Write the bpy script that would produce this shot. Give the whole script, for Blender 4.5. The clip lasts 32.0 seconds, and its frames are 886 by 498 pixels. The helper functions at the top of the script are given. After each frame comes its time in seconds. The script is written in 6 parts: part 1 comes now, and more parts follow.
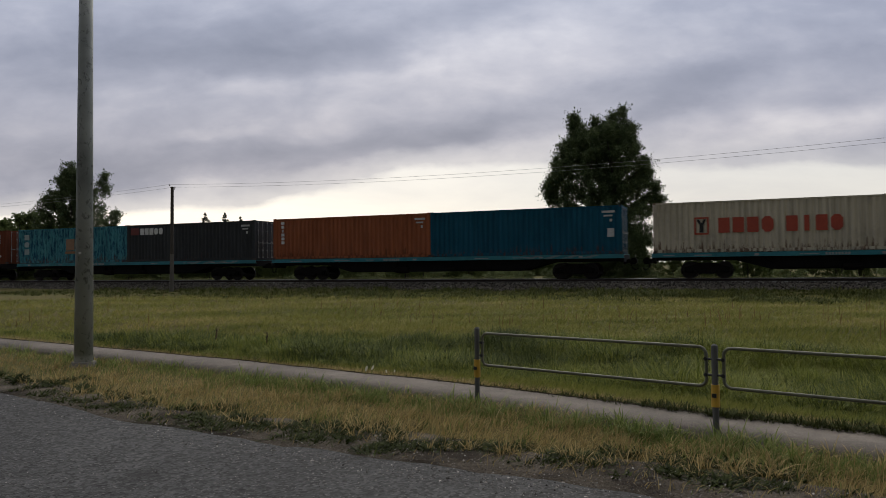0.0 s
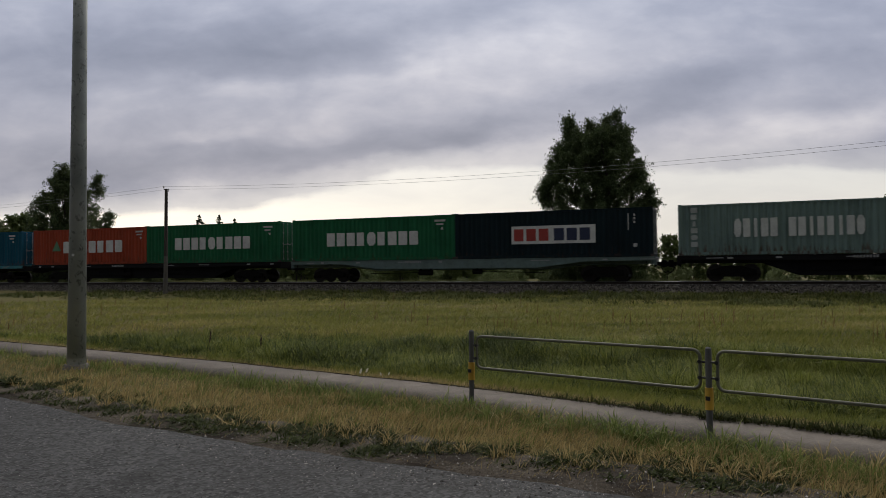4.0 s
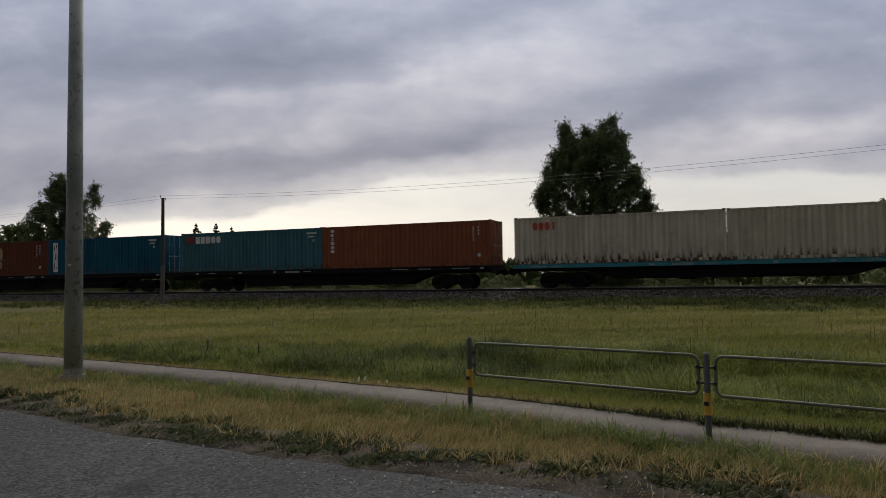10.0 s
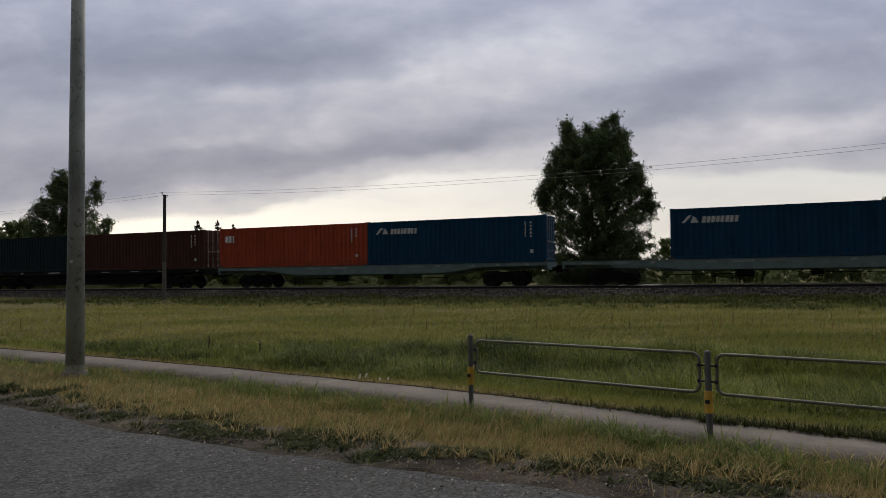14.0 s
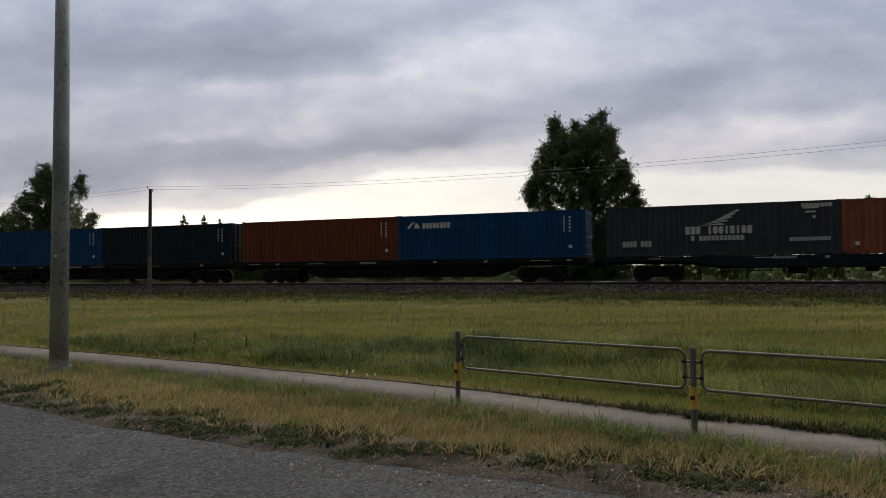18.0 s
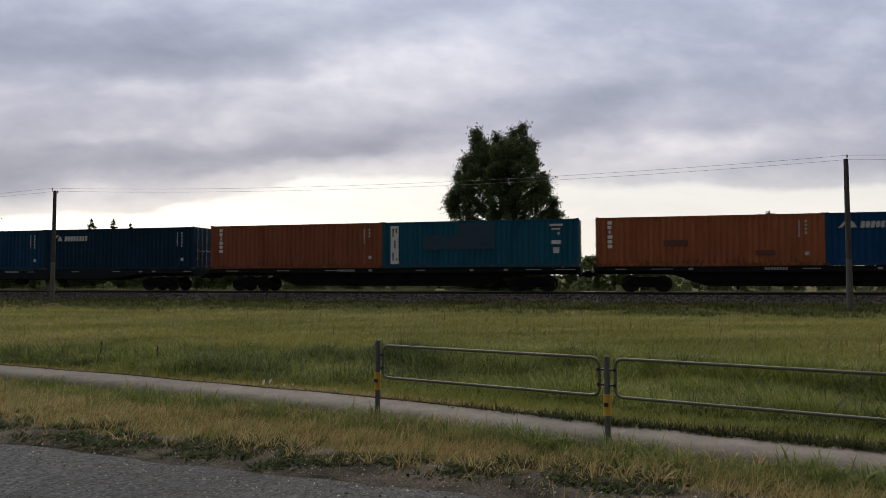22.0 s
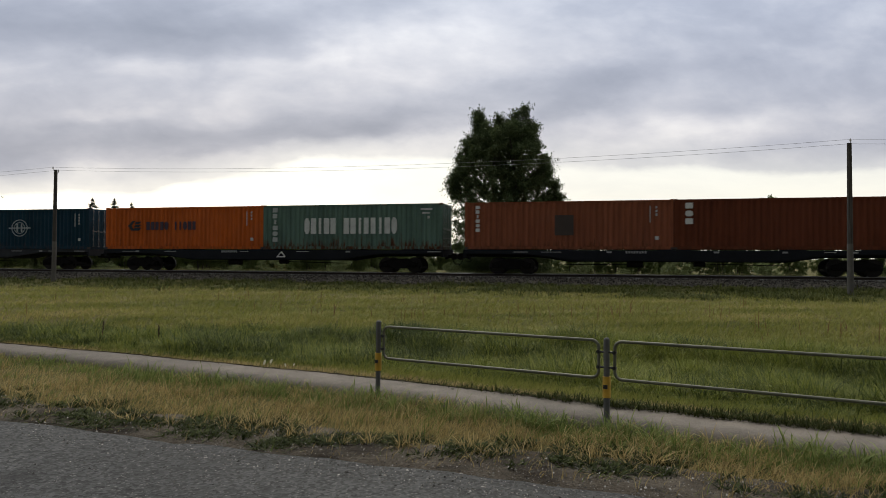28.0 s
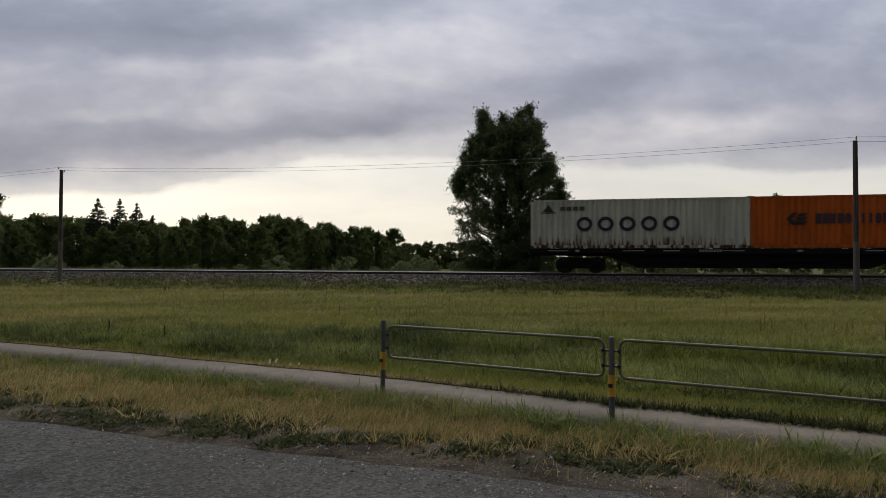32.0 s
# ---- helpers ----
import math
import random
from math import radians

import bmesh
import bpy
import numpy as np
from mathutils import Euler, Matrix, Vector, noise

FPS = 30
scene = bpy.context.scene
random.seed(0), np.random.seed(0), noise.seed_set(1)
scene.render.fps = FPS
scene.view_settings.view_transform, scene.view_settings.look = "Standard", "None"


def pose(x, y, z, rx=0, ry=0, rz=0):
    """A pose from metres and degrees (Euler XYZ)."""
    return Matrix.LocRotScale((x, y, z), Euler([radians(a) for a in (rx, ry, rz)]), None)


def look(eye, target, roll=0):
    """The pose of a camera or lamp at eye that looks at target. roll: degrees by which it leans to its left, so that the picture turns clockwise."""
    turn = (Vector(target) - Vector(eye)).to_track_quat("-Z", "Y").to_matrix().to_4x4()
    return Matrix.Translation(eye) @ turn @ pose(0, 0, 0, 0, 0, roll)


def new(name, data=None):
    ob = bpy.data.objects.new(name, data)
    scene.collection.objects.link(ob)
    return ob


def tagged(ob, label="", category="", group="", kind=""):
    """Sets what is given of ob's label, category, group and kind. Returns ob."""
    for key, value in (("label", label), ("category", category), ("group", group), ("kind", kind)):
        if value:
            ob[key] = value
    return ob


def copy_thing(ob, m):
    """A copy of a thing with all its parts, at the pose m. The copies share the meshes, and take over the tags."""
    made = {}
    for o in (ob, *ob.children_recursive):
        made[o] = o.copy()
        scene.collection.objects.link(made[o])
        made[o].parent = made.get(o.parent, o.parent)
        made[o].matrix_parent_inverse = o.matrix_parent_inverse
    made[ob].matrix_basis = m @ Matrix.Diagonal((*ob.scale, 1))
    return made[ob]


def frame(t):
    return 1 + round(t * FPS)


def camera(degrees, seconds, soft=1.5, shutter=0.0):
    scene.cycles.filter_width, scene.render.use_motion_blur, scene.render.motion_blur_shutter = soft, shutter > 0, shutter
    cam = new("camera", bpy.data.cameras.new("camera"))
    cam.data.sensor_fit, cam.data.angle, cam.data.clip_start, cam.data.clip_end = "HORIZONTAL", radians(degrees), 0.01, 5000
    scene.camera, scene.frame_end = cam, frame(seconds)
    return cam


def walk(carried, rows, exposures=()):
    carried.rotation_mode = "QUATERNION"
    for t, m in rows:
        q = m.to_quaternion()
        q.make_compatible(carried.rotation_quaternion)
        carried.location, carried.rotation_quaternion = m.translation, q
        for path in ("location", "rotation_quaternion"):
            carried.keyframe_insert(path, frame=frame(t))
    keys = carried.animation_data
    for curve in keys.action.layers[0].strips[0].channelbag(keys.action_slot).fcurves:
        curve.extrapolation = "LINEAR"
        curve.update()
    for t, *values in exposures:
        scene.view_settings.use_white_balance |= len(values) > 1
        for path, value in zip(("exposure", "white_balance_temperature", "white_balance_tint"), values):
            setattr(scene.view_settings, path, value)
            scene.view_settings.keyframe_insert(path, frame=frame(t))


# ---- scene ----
EYE = 1.70
cam = camera(63.9, 32.0, soft=0.55, shutter=0.12)
PATH = [
    (0.0, pose(0, 0, EYE, 91.26, 0.68, 2.5)),
    (0.5, pose(0, 0, EYE, 91.69, 0.75, 2.46)),
    (1.0, pose(0, 0, EYE, 91.82, 0.86, 2.51)),
    (1.5, pose(0, 0, EYE, 91.48, 0.77, 2.4)),
    (2.0, pose(0, 0, EYE, 91.29, 0.57, 2.21)),
    (2.5, pose(0, 0, EYE, 91.34, 0.58, 2.17)),
    (3.0, pose(0, 0, EYE, 91.20, 0.51, 2.16)),
    (3.5, pose(0, 0, EYE, 91.43, 0.58, 2.07)),
    (5.5, pose(0, 0, EYE, 91.50, 0.59, 2.06)),
    (6.0, pose(0, 0, EYE, 91.44, 0.6, 1.9)),
    (6.5, pose(0, 0, EYE, 91.62, 0.7, 1.94)),
    (7.0, pose(0, 0, EYE, 91.82, 0.85, 1.96)),
    (7.5, pose(0, 0, EYE, 91.87, 0.83, 1.95)),
    (8.0, pose(0, 0, EYE, 91.75, 0.68, 1.86)),
    (8.5, pose(0, 0, EYE, 92.02, 0.78, 1.94)),
    (9.0, pose(0, 0, EYE, 91.88, 0.74, 1.96)),
    (9.5, pose(0, 0, EYE, 92.08, 0.94, 1.93)),
    (10.0, pose(0, 0, EYE, 92.04, 1.03, 1.86)),
    (10.5, pose(0, 0, EYE, 91.80, 1.02, 1.95)),
    (11.0, pose(0, 0, EYE, 91.90, 1.12, 2.0)),
    (11.5, pose(0, 0, EYE, 91.91, 1.04, 1.96)),
    (12.0, pose(0, 0, EYE, 91.34, 0.55, 1.9)),
    (12.5, pose(0, 0, EYE, 91.48, 0.55, 1.93)),
    (13.0, pose(0, 0, EYE, 91.68, 0.83, 1.92)),
    (13.5, pose(0, 0, EYE, 91.73, 0.83, 1.98)),
    (14.0, pose(0, 0, EYE, 91.83, 0.87, 1.97)),
    (14.5, pose(0, 0, EYE, 91.82, 0.89, 2.04)),
    (16.5, pose(0, 0, EYE, 91.62, 1.05, 1.73)),
    (17.0, pose(0, 0, EYE, 91.40, 0.92, 1.48)),
    (17.5, pose(0, 0, EYE, 91.46, 0.77, 1.26)),
    (18.0, pose(0, 0, EYE, 91.50, 0.65, 0.96)),
    (18.5, pose(0, 0, EYE, 91.45, 0.55, 0.79)),
    (19.0, pose(0, 0, EYE, 91.72, 0.54, 0.53)),
    (19.5, pose(0, 0, EYE, 91.53, 0.2, -0.91)),
    (20.0, pose(0, 0, EYE, 91.53, -0.26, -4.02)),
    (20.5, pose(0, 0, EYE, 91.39, -0.58, -5.62)),
    (21.0, pose(0, 0, EYE, 91.60, -0.45, -5.65)),
    (21.5, pose(0, 0, EYE, 91.51, -0.39, -5.61)),
    (22.0, pose(0, 0, EYE, 92.17, 0.15, -5.38)),
    (22.5, pose(0, 0, EYE, 92.16, 0.16, -5.33)),
    (23.0, pose(0, 0, EYE, 92.26, 0.34, -5.24)),
    (23.5, pose(0, 0, EYE, 92.24, 0.29, -5.17)),
    (24.0, pose(0, 0, EYE, 91.84, 0.1, -5.28)),
    (24.5, pose(0, 0, EYE, 91.71, 0.1, -5.34)),
    (25.0, pose(0, 0, EYE, 91.62, 0.23, -5.27)),
    (25.5, pose(0, 0, EYE, 91.42, 0.2, -5.15)),
    (27.5, pose(0, 0, EYE, 91.03, 0.04, -5.28)),
    (28.0, pose(0, 0, EYE, 90.70, -0.24, -5.31)),
    (28.5, pose(0, 0, EYE, 90.65, -0.11, -5.22)),
    (29.0, pose(0, 0, EYE, 90.80, -0.06, -5.22)),
    (29.5, pose(0, 0, EYE, 90.89, 0.06, -5.18)),
    (30.0, pose(0, 0, EYE, 90.96, 0.07, -5.12)),
    (30.5, pose(0, 0, EYE, 91.04, 0.04, -5.01)),
    (31.0, pose(0, 0, EYE, 90.25, -0.42, -4.91)),
    (31.5, pose(0, 0, EYE, 90.68, -0.01, -4.95)),
    (32.0, pose(0, 0, EYE, 90.62, -0.1, -4.94)),
]
EXPOSURES = [(0, 0.0, 6500, 10), (6, -0.05, 6500, 10), (7, -0.06, 6500, 10), (8, -0.22, 6500, 10), (9, -0.12, 6500, 10), (13, -0.18, 6500, 10), (14, -0.1, 6500, 10), (19, 0.12, 6500, 10), (22, 0.21, 6550, 10), (25, 0.19, 6500, 10), (28, 0.34, 6640, 6), (31.2, 0.38, 6640, 6), (31.7, 0.13, 6600, 8), (32, -0.06, 6580, 9)]
walk(cam, PATH, EXPOSURES)

# ---- track frame: u along the rails in the train's direction, v away from the road ----
HEAD = radians(-19.66)
EU = Vector((math.cos(HEAD), math.sin(HEAD), 0))
EV = Vector((-math.sin(HEAD), math.cos(HEAD), 0))
V_FACE, V_MID, RAIL_Z, DECK_Z = 42.47, 43.69, 0.74, 2.23


def tp(u, v, z=0.0):
    """A place from track coordinates."""
    p = EU * u + EV * v
    return Vector((p.x, p.y, z))


# ---- world and sun ----
# the banks of cloud over the railway: tangents of bearing and height of the middle, half-width and half-height, slope in degrees, and how much paler (+) or darker (-)
BANKS = [
    (-0.38, 0.306, 0.30, 0.046, 2, -0.26), (-0.11, 0.335, 0.13, 0.024, 10, -0.12),
    (-0.04, 0.284, 0.20, 0.032, 15, 0.15), (0.093, 0.320, 0.17, 0.040, 14, 0.17), (0.18, 0.275, 0.17, 0.036, 8, 0.15),
    (0.316, 0.254, 0.17, 0.022, 8, -0.20), (0.276, 0.218, 0.095, 0.017, 12, -0.15),
    (-0.54, 0.158, 0.24, 0.032, 2, -0.14), (-0.28, 0.158, 0.26, 0.021, 3, -0.15), (-0.026, 0.182, 0.175, 0.022, 8, -0.19),
    (-0.312, 0.254, 0.15, 0.014, 4, 0.10), (-0.36, 0.192, 0.09, 0.008, 2, 0.12), (-0.54, 0.254, 0.10, 0.024, 0, 0.05),
    (0.332, 0.333, 0.20, 0.032, 5, -0.06), (0.531, 0.294, 0.08, 0.024, 0, -0.09),
    (0.45, 0.186, 0.23, 0.024, 8, 0.20), (0.531, 0.222, 0.08, 0.016, 10, -0.07), (0.13, 0.174, 0.13, 0.018, 10, 0.11),
]


def make_world():
    w = bpy.data.worlds.new("evening_sky")
    scene.world = w
    w.use_nodes = True
    nt = w.node_tree
    nt.nodes.clear()
    N, L = nt.nodes.new, nt.links.new
    out, bg = N("ShaderNodeOutputWorld"), N("ShaderNodeBackground")
    L(bg.outputs[0], out.inputs[0])
    tc, sep = N("ShaderNodeTexCoord"), N("ShaderNodeSeparateXYZ")
    L(tc.outputs["Generated"], sep.inputs[0])

    def m(op, a, b=None, clamp=False):
        n = N("ShaderNodeMath")
        n.operation, n.use_clamp = op, clamp
        for k, v in enumerate((a, b)):
            if v is None:
                continue
            if isinstance(v, (int, float)):
                n.inputs[k].default_value = v
            else:
                L(v, n.inputs[k])
        return n.outputs[0]

    def ramp(fac, stops):
        n = N("ShaderNodeValToRGB")
        cr = n.color_ramp
        while len(cr.elements) < len(stops):
            cr.elements.new(0.5)
        for el, (p, c) in zip(cr.elements, stops):
            el.position, el.color = p, (*c, 1)
        L(fac, n.inputs[0])
        return n.outputs[0]

    def mix(fac, a, b, kind="MIX"):
        n = N("ShaderNodeMix")
        n.data_type, n.blend_type = "RGBA", kind
        for k, v in ((0, fac), (6, a), (7, b)):
            if isinstance(v, (int, float)):
                n.inputs[k].default_value = v
            elif isinstance(v, tuple):
                n.inputs[k].default_value = (*v, 1)
            else:
                L(v, n.inputs[k])
        return n.outputs[2]

    X, Y, Z = sep.outputs
    zc = m("MAXIMUM", Z, 0.0)
    inv = m("DIVIDE", 1.0, m("ADD", zc, 0.30))
    comb = N("ShaderNodeCombineXYZ")
    L(m("MULTIPLY", X, inv), comb.inputs[0])
    L(m("MULTIPLY", Y, inv), comb.inputs[1])

    def clouds(scale, detail, rough, rot, stretch, distort, shift):
        mp = N("ShaderNodeMapping")
        mp.inputs["Rotation"].default_value = (0, 0, radians(rot))
        mp.inputs["Scale"].default_value = stretch
        mp.inputs["Location"].default_value = shift
        L(comb.outputs[0], mp.inputs[0])
        n = N("ShaderNodeTexNoise")
        n.inputs["Scale"].default_value, n.inputs["Detail"].default_value = scale, detail
        n.inputs["Roughness"].default_value, n.inputs["Distortion"].default_value = rough, distort
        L(mp.outputs[0], n.inputs[0])
        return n.outputs[0]

    big = clouds(0.6, 2, 0.4, 38, (1.0, 1.15, 1), 0.2, (3.1, 1.7, 0))
    mid = clouds(2.2, 6, 0.52, 34, (1.0, 1.2, 1), 0.25, (0.4, 5.2, 0))
    far_off = m("ADD", m("MULTIPLY", big, 0.5), m("MULTIPLY", mid, 0.5))
    # the sky over the railway, by bearing (p) and height (q), as tangents
    ahead = m("MAXIMUM", Y, 0.25)
    p0, q0 = m("DIVIDE", X, ahead), m("DIVIDE", zc, ahead)
    flat = N("ShaderNodeCombineXYZ")
    L(p0, flat.inputs[0])
    L(q0, flat.inputs[1])

    def tex(scale, detail, rough, tilt, stretch, shift, color=False, distort=0.0):
        mp = N("ShaderNodeMapping")
        mp.inputs["Rotation"].default_value = (0, 0, radians(-tilt))
        mp.inputs["Scale"].default_value = stretch
        mp.inputs["Location"].default_value = shift
        L(flat.outputs[0], mp.inputs[0])
        n = N("ShaderNodeTexNoise")
        n.inputs["Scale"].default_value, n.inputs["Detail"].default_value = scale, detail
        n.inputs["Roughness"].default_value, n.inputs["Distortion"].default_value = rough, distort
        L(mp.outputs[0], n.inputs[0])
        return n.outputs[1 if color else 0]

    ragged = N("ShaderNodeSeparateColor")
    L(tex(5.0, 6, 0.55, 8, (1.0, 2.0, 1), (2.3, 0.7, 0), True), ragged.inputs[0])
    wp = m("MULTIPLY", m("SUBTRACT", ragged.outputs[0], 0.5), 0.16)
    wq = m("MULTIPLY", m("SUBTRACT", ragged.outputs[1], 0.5), 0.075)
    p1, q1 = m("ADD", p0, wp), m("ADD", q0, wq)
    streak = tex(3.6, 6, 0.56, 9, (1.0, 4.0, 1), (5.1, 3.2, 0), False, 0.3)
    billow = tex(9.0, 6, 0.55, 14, (1.0, 2.0, 1), (1.4, 8.6, 0), False, 0.2)
    dens = m("ADD", 0.47, m("ADD", m("MULTIPLY", m("SUBTRACT", streak, 0.5), 0.28), m("MULTIPLY", m("SUBTRACT", billow, 0.5), 0.44)))

    def bank(pc, qc, wide, high, tilt, amount):
        """A bank of cloud (dark: less than nothing) or a thin place, with ragged edges."""
        du, dv = m("SUBTRACT", p1, pc), m("SUBTRACT", q1, qc)
        c, s = math.cos(radians(tilt)), math.sin(radians(tilt))
        x = m("DIVIDE", m("ADD", m("MULTIPLY", du, c), m("MULTIPLY", dv, s)), wide)
        y = m("DIVIDE", m("SUBTRACT", m("MULTIPLY", dv, c), m("MULTIPLY", du, s)), high)
        g = m("POWER", 2.718, m("MULTIPLY", m("ADD", m("MULTIPLY", x, x), m("MULTIPLY", y, y)), -1.0))
        return m("MULTIPLY", g, amount)

    for b in BANKS:
        dens = m("ADD", dens, bank(*b))
    front = ramp(Y, [(0.30, (0, 0, 0)), (0.55, (1, 1, 1))])
    dens = m("ADD", m("MULTIPLY", dens, front), m("MULTIPLY", far_off, m("SUBTRACT", 1.0, front)))
    # cloud deck: lavender grey undersides to pale breaks
    deck = ramp(dens, [(0.10, (0.235, 0.252, 0.312)), (0.30, (0.305, 0.32, 0.385)), (0.46, (0.385, 0.396, 0.46)), (0.62, (0.50, 0.50, 0.55)), (0.82, (0.68, 0.665, 0.685))])
    # brighter where the hidden sun stands, over the railway
    off = m("DIVIDE", m("SUBTRACT", X, -0.08), 0.55)
    bright = m("POWER", 2.718, m("MULTIPLY", m("MULTIPLY", off, off), -1.0))
    deck = mix(1.0, deck, ramp(bright, [(0.0, (0.93, 0.97, 1.06)), (1.0, (1.24, 1.22, 1.21))]), "MULTIPLY")
    # warm grey low down, bluer higher up
    deck = mix(1.0, deck, ramp(Z, [(0.13, (1.045, 0.998, 0.935)), (0.22, (1.0, 1.0, 0.995)), (0.36, (0.955, 1.01, 1.075))]), "MULTIPLY")
    # the clear evening strip under the deck
    glow = ramp(zc, [(0.0, (0.78, 0.73, 0.635)), (0.05, (0.84, 0.79, 0.71)), (0.11, (0.80, 0.775, 0.735)), (0.2, (0.68, 0.68, 0.71))])
    glow = mix(1.0, glow, ramp(m("ADD", X, 0.5), [(0.1, (1.36, 1.33, 1.25)), (0.5, (1.08, 1.07, 1.04)), (0.95, (0.87, 0.885, 0.90))]), "MULTIPLY")
    glow = mix(1.0, glow, ramp(streak, [(0.35, (1.0, 1.0, 1.01)), (0.6, (1.12, 1.115, 1.10))]), "MULTIPLY")
    # the ragged lower edge of the deck, which rises to one side
    sill = ramp(m("ADD", m("MULTIPLY", p0, 0.5), 0.5), [(0.10, (0.080, 0.080, 0.080)), (0.22, (0.084, 0.084, 0.084)), (0.335, (0.089, 0.089, 0.089)), (0.37, (0.099, 0.099, 0.099)), (0.41, (0.111, 0.111, 0.111)), (0.45, (0.134, 0.134, 0.134)), (0.55, (0.142, 0.142, 0.142)), (0.75, (0.135, 0.135, 0.135))])
    over = m("ADD", m("SUBTRACT", m("ADD", q0, m("MULTIPLY", wq, 0.55)), sill), m("MULTIPLY", m("SUBTRACT", 0.5, dens), 0.05))
    open_sky = ramp(m("ADD", over, 0.5), [(0.494, (0, 0, 0)), (0.504, (0.6, 0.6, 0.6)), (0.545, (1, 1, 1))])
    col = mix(open_sky, glow, deck)
    # unseen sky set brighter overhead and darker behind the road, to shape the light
    lift = ramp(Z, [(0.36, (1, 1, 1)), (0.75, (2.40, 2.17, 1.77))])
    back = ramp(m("ADD", m("MULTIPLY", Y, 0.5), 0.5), [(0.30, (0.21, 0.215, 0.225)), (0.62, (1, 1, 1))])
    col = mix(1.0, col, lift, "MULTIPLY")
    col = mix(1.0, col, back, "MULTIPLY")
    L(col, bg.inputs[0])
    bg.inputs[1].default_value = SKY


SKY = 1.0
make_world()
sun = new("sun", bpy.data.lights.new("sun", "SUN"))
sun.data.energy, sun.data.angle, sun.data.color = 1.1, radians(35), (1.0, 0.93, 0.82)
sun.matrix_world = look((0, 0, 0), (-0.12, -0.75, -0.62))


# ---- materials ----
class Nodes:
    """A short hand for building a node material."""

    def __init__(self, name):
        self.mat = bpy.data.materials.new(name)
        self.mat.use_nodes = True
        self.nt = self.mat.node_tree
        self.bsdf = self.nt.nodes["Principled BSDF"]
        self.tc = self.n("ShaderNodeTexCoord")
        self.info = self.n("ShaderNodeObjectInfo")

    def n(self, kind):
        return self.nt.nodes.new(kind)

    def link(self, a, b):
        self.nt.links.new(a, b)

    def put(self, sock, v):
        if isinstance(v, (int, float)):
            sock.default_value = v
        elif isinstance(v, (tuple, list)):
            sock.default_value = (*v, 1) if len(v) == 3 and len(sock.default_value) == 4 else v
        else:
            self.link(v, sock)

    def coords(self, scale=(1, 1, 1), vary=True, source="Object"):
        mp = self.n("ShaderNodeMapping")
        mp.inputs["Scale"].default_value = scale
        self.link(self.tc.outputs[source], mp.inputs[0])
        if vary:
            c = self.n("ShaderNodeCombineXYZ")
            for k, f in enumerate((37.0, 11.0, 23.0)):
                self.link(self.math("MULTIPLY", self.info.outputs["Random"], f), c.inputs[k])
            self.link(c.outputs[0], mp.inputs["Location"])
        return mp.outputs[0]

    def noise(self, vec, scale, detail=4, rough=0.55, distort=0.0):
        n = self.n("ShaderNodeTexNoise")
        n.inputs["Scale"].default_value, n.inputs["Detail"].default_value = scale, detail
        n.inputs["Roughness"].default_value, n.inputs["Distortion"].default_value = rough, distort
        self.link(vec, n.inputs[0])
        return n.outputs[0]

    def math(self, op, a, b=0.0, clamp=False):
        n = self.n("ShaderNodeMath")
        n.operation, n.use_clamp = op, clamp
        self.put(n.inputs[0], a)
        self.put(n.inputs[1], b)
        return n.outputs[0]

    def ramp(self, fac, stops):
        n = self.n("ShaderNodeValToRGB")
        cr = n.color_ramp
        while len(cr.elements) < len(stops):
            cr.elements.new(0.5)
        for el, (p, c) in zip(cr.elements, stops):
            el.position, el.color = p, ((c, c, c, 1) if isinstance(c, (int, float)) else (*c, 1))
        self.link(fac, n.inputs[0])
        return n.outputs[0]

    def mix(self, fac, a, b, kind="MIX"):
        n = self.n("ShaderNodeMix")
        n.data_type, n.blend_type = "RGBA", kind
        for k, v in ((0, fac), (6, a), (7, b)):
            self.put(n.inputs[k], v)
        return n.outputs[2]

    def island(self):
        return self.n("ShaderNodeNewGeometry").outputs["Random Per Island"]

    def bump(self, height, strength=0.3, dist=0.02):
        b = self.n("ShaderNodeBump")
        b.inputs["Strength"].default_value, b.inputs["Distance"].default_value = strength, dist
        self.link(height, b.inputs["Height"])
        self.link(b.outputs[0], self.bsdf.inputs["Normal"])

    def done(self, color, rough=0.7, metal=0.0, spec=0.5):
        self.put(self.bsdf.inputs["Base Color"], color)
        self.put(self.bsdf.inputs["Roughness"], rough)
        self.put(self.bsdf.inputs["Metallic"], metal)
        self.put(self.bsdf.inputs["Specular IOR Level"], spec)
        return self.mat


def shade(c, k):
    return tuple(min(1, v * k) for v in c)


def plain(name, c, rough=0.6, metal=0.0, amount=0.25, scale=6.0, bump=0.0, bscale=60.0, spec=0.5):
    """A worn, slightly uneven surface of one colour."""
    k = Nodes(name)
    v = k.coords()
    a, b = k.noise(v, scale * 0.2, 3), k.noise(v, scale, 6, 0.65)
    f = k.math("ADD", k.math("MULTIPLY", a, 0.5), k.math("MULTIPLY", b, 0.5))
    col = k.ramp(f, [(0.3, shade(c, 1 - amount)), (0.5, c), (0.72, shade(c, 1 + amount))])
    if bump:
        k.bump(k.noise(v, bscale, 4), bump)
    r = k.math("ADD", k.math("MULTIPLY", b, 0.25), rough - 0.12)
    return k.done(col, r, metal, spec)


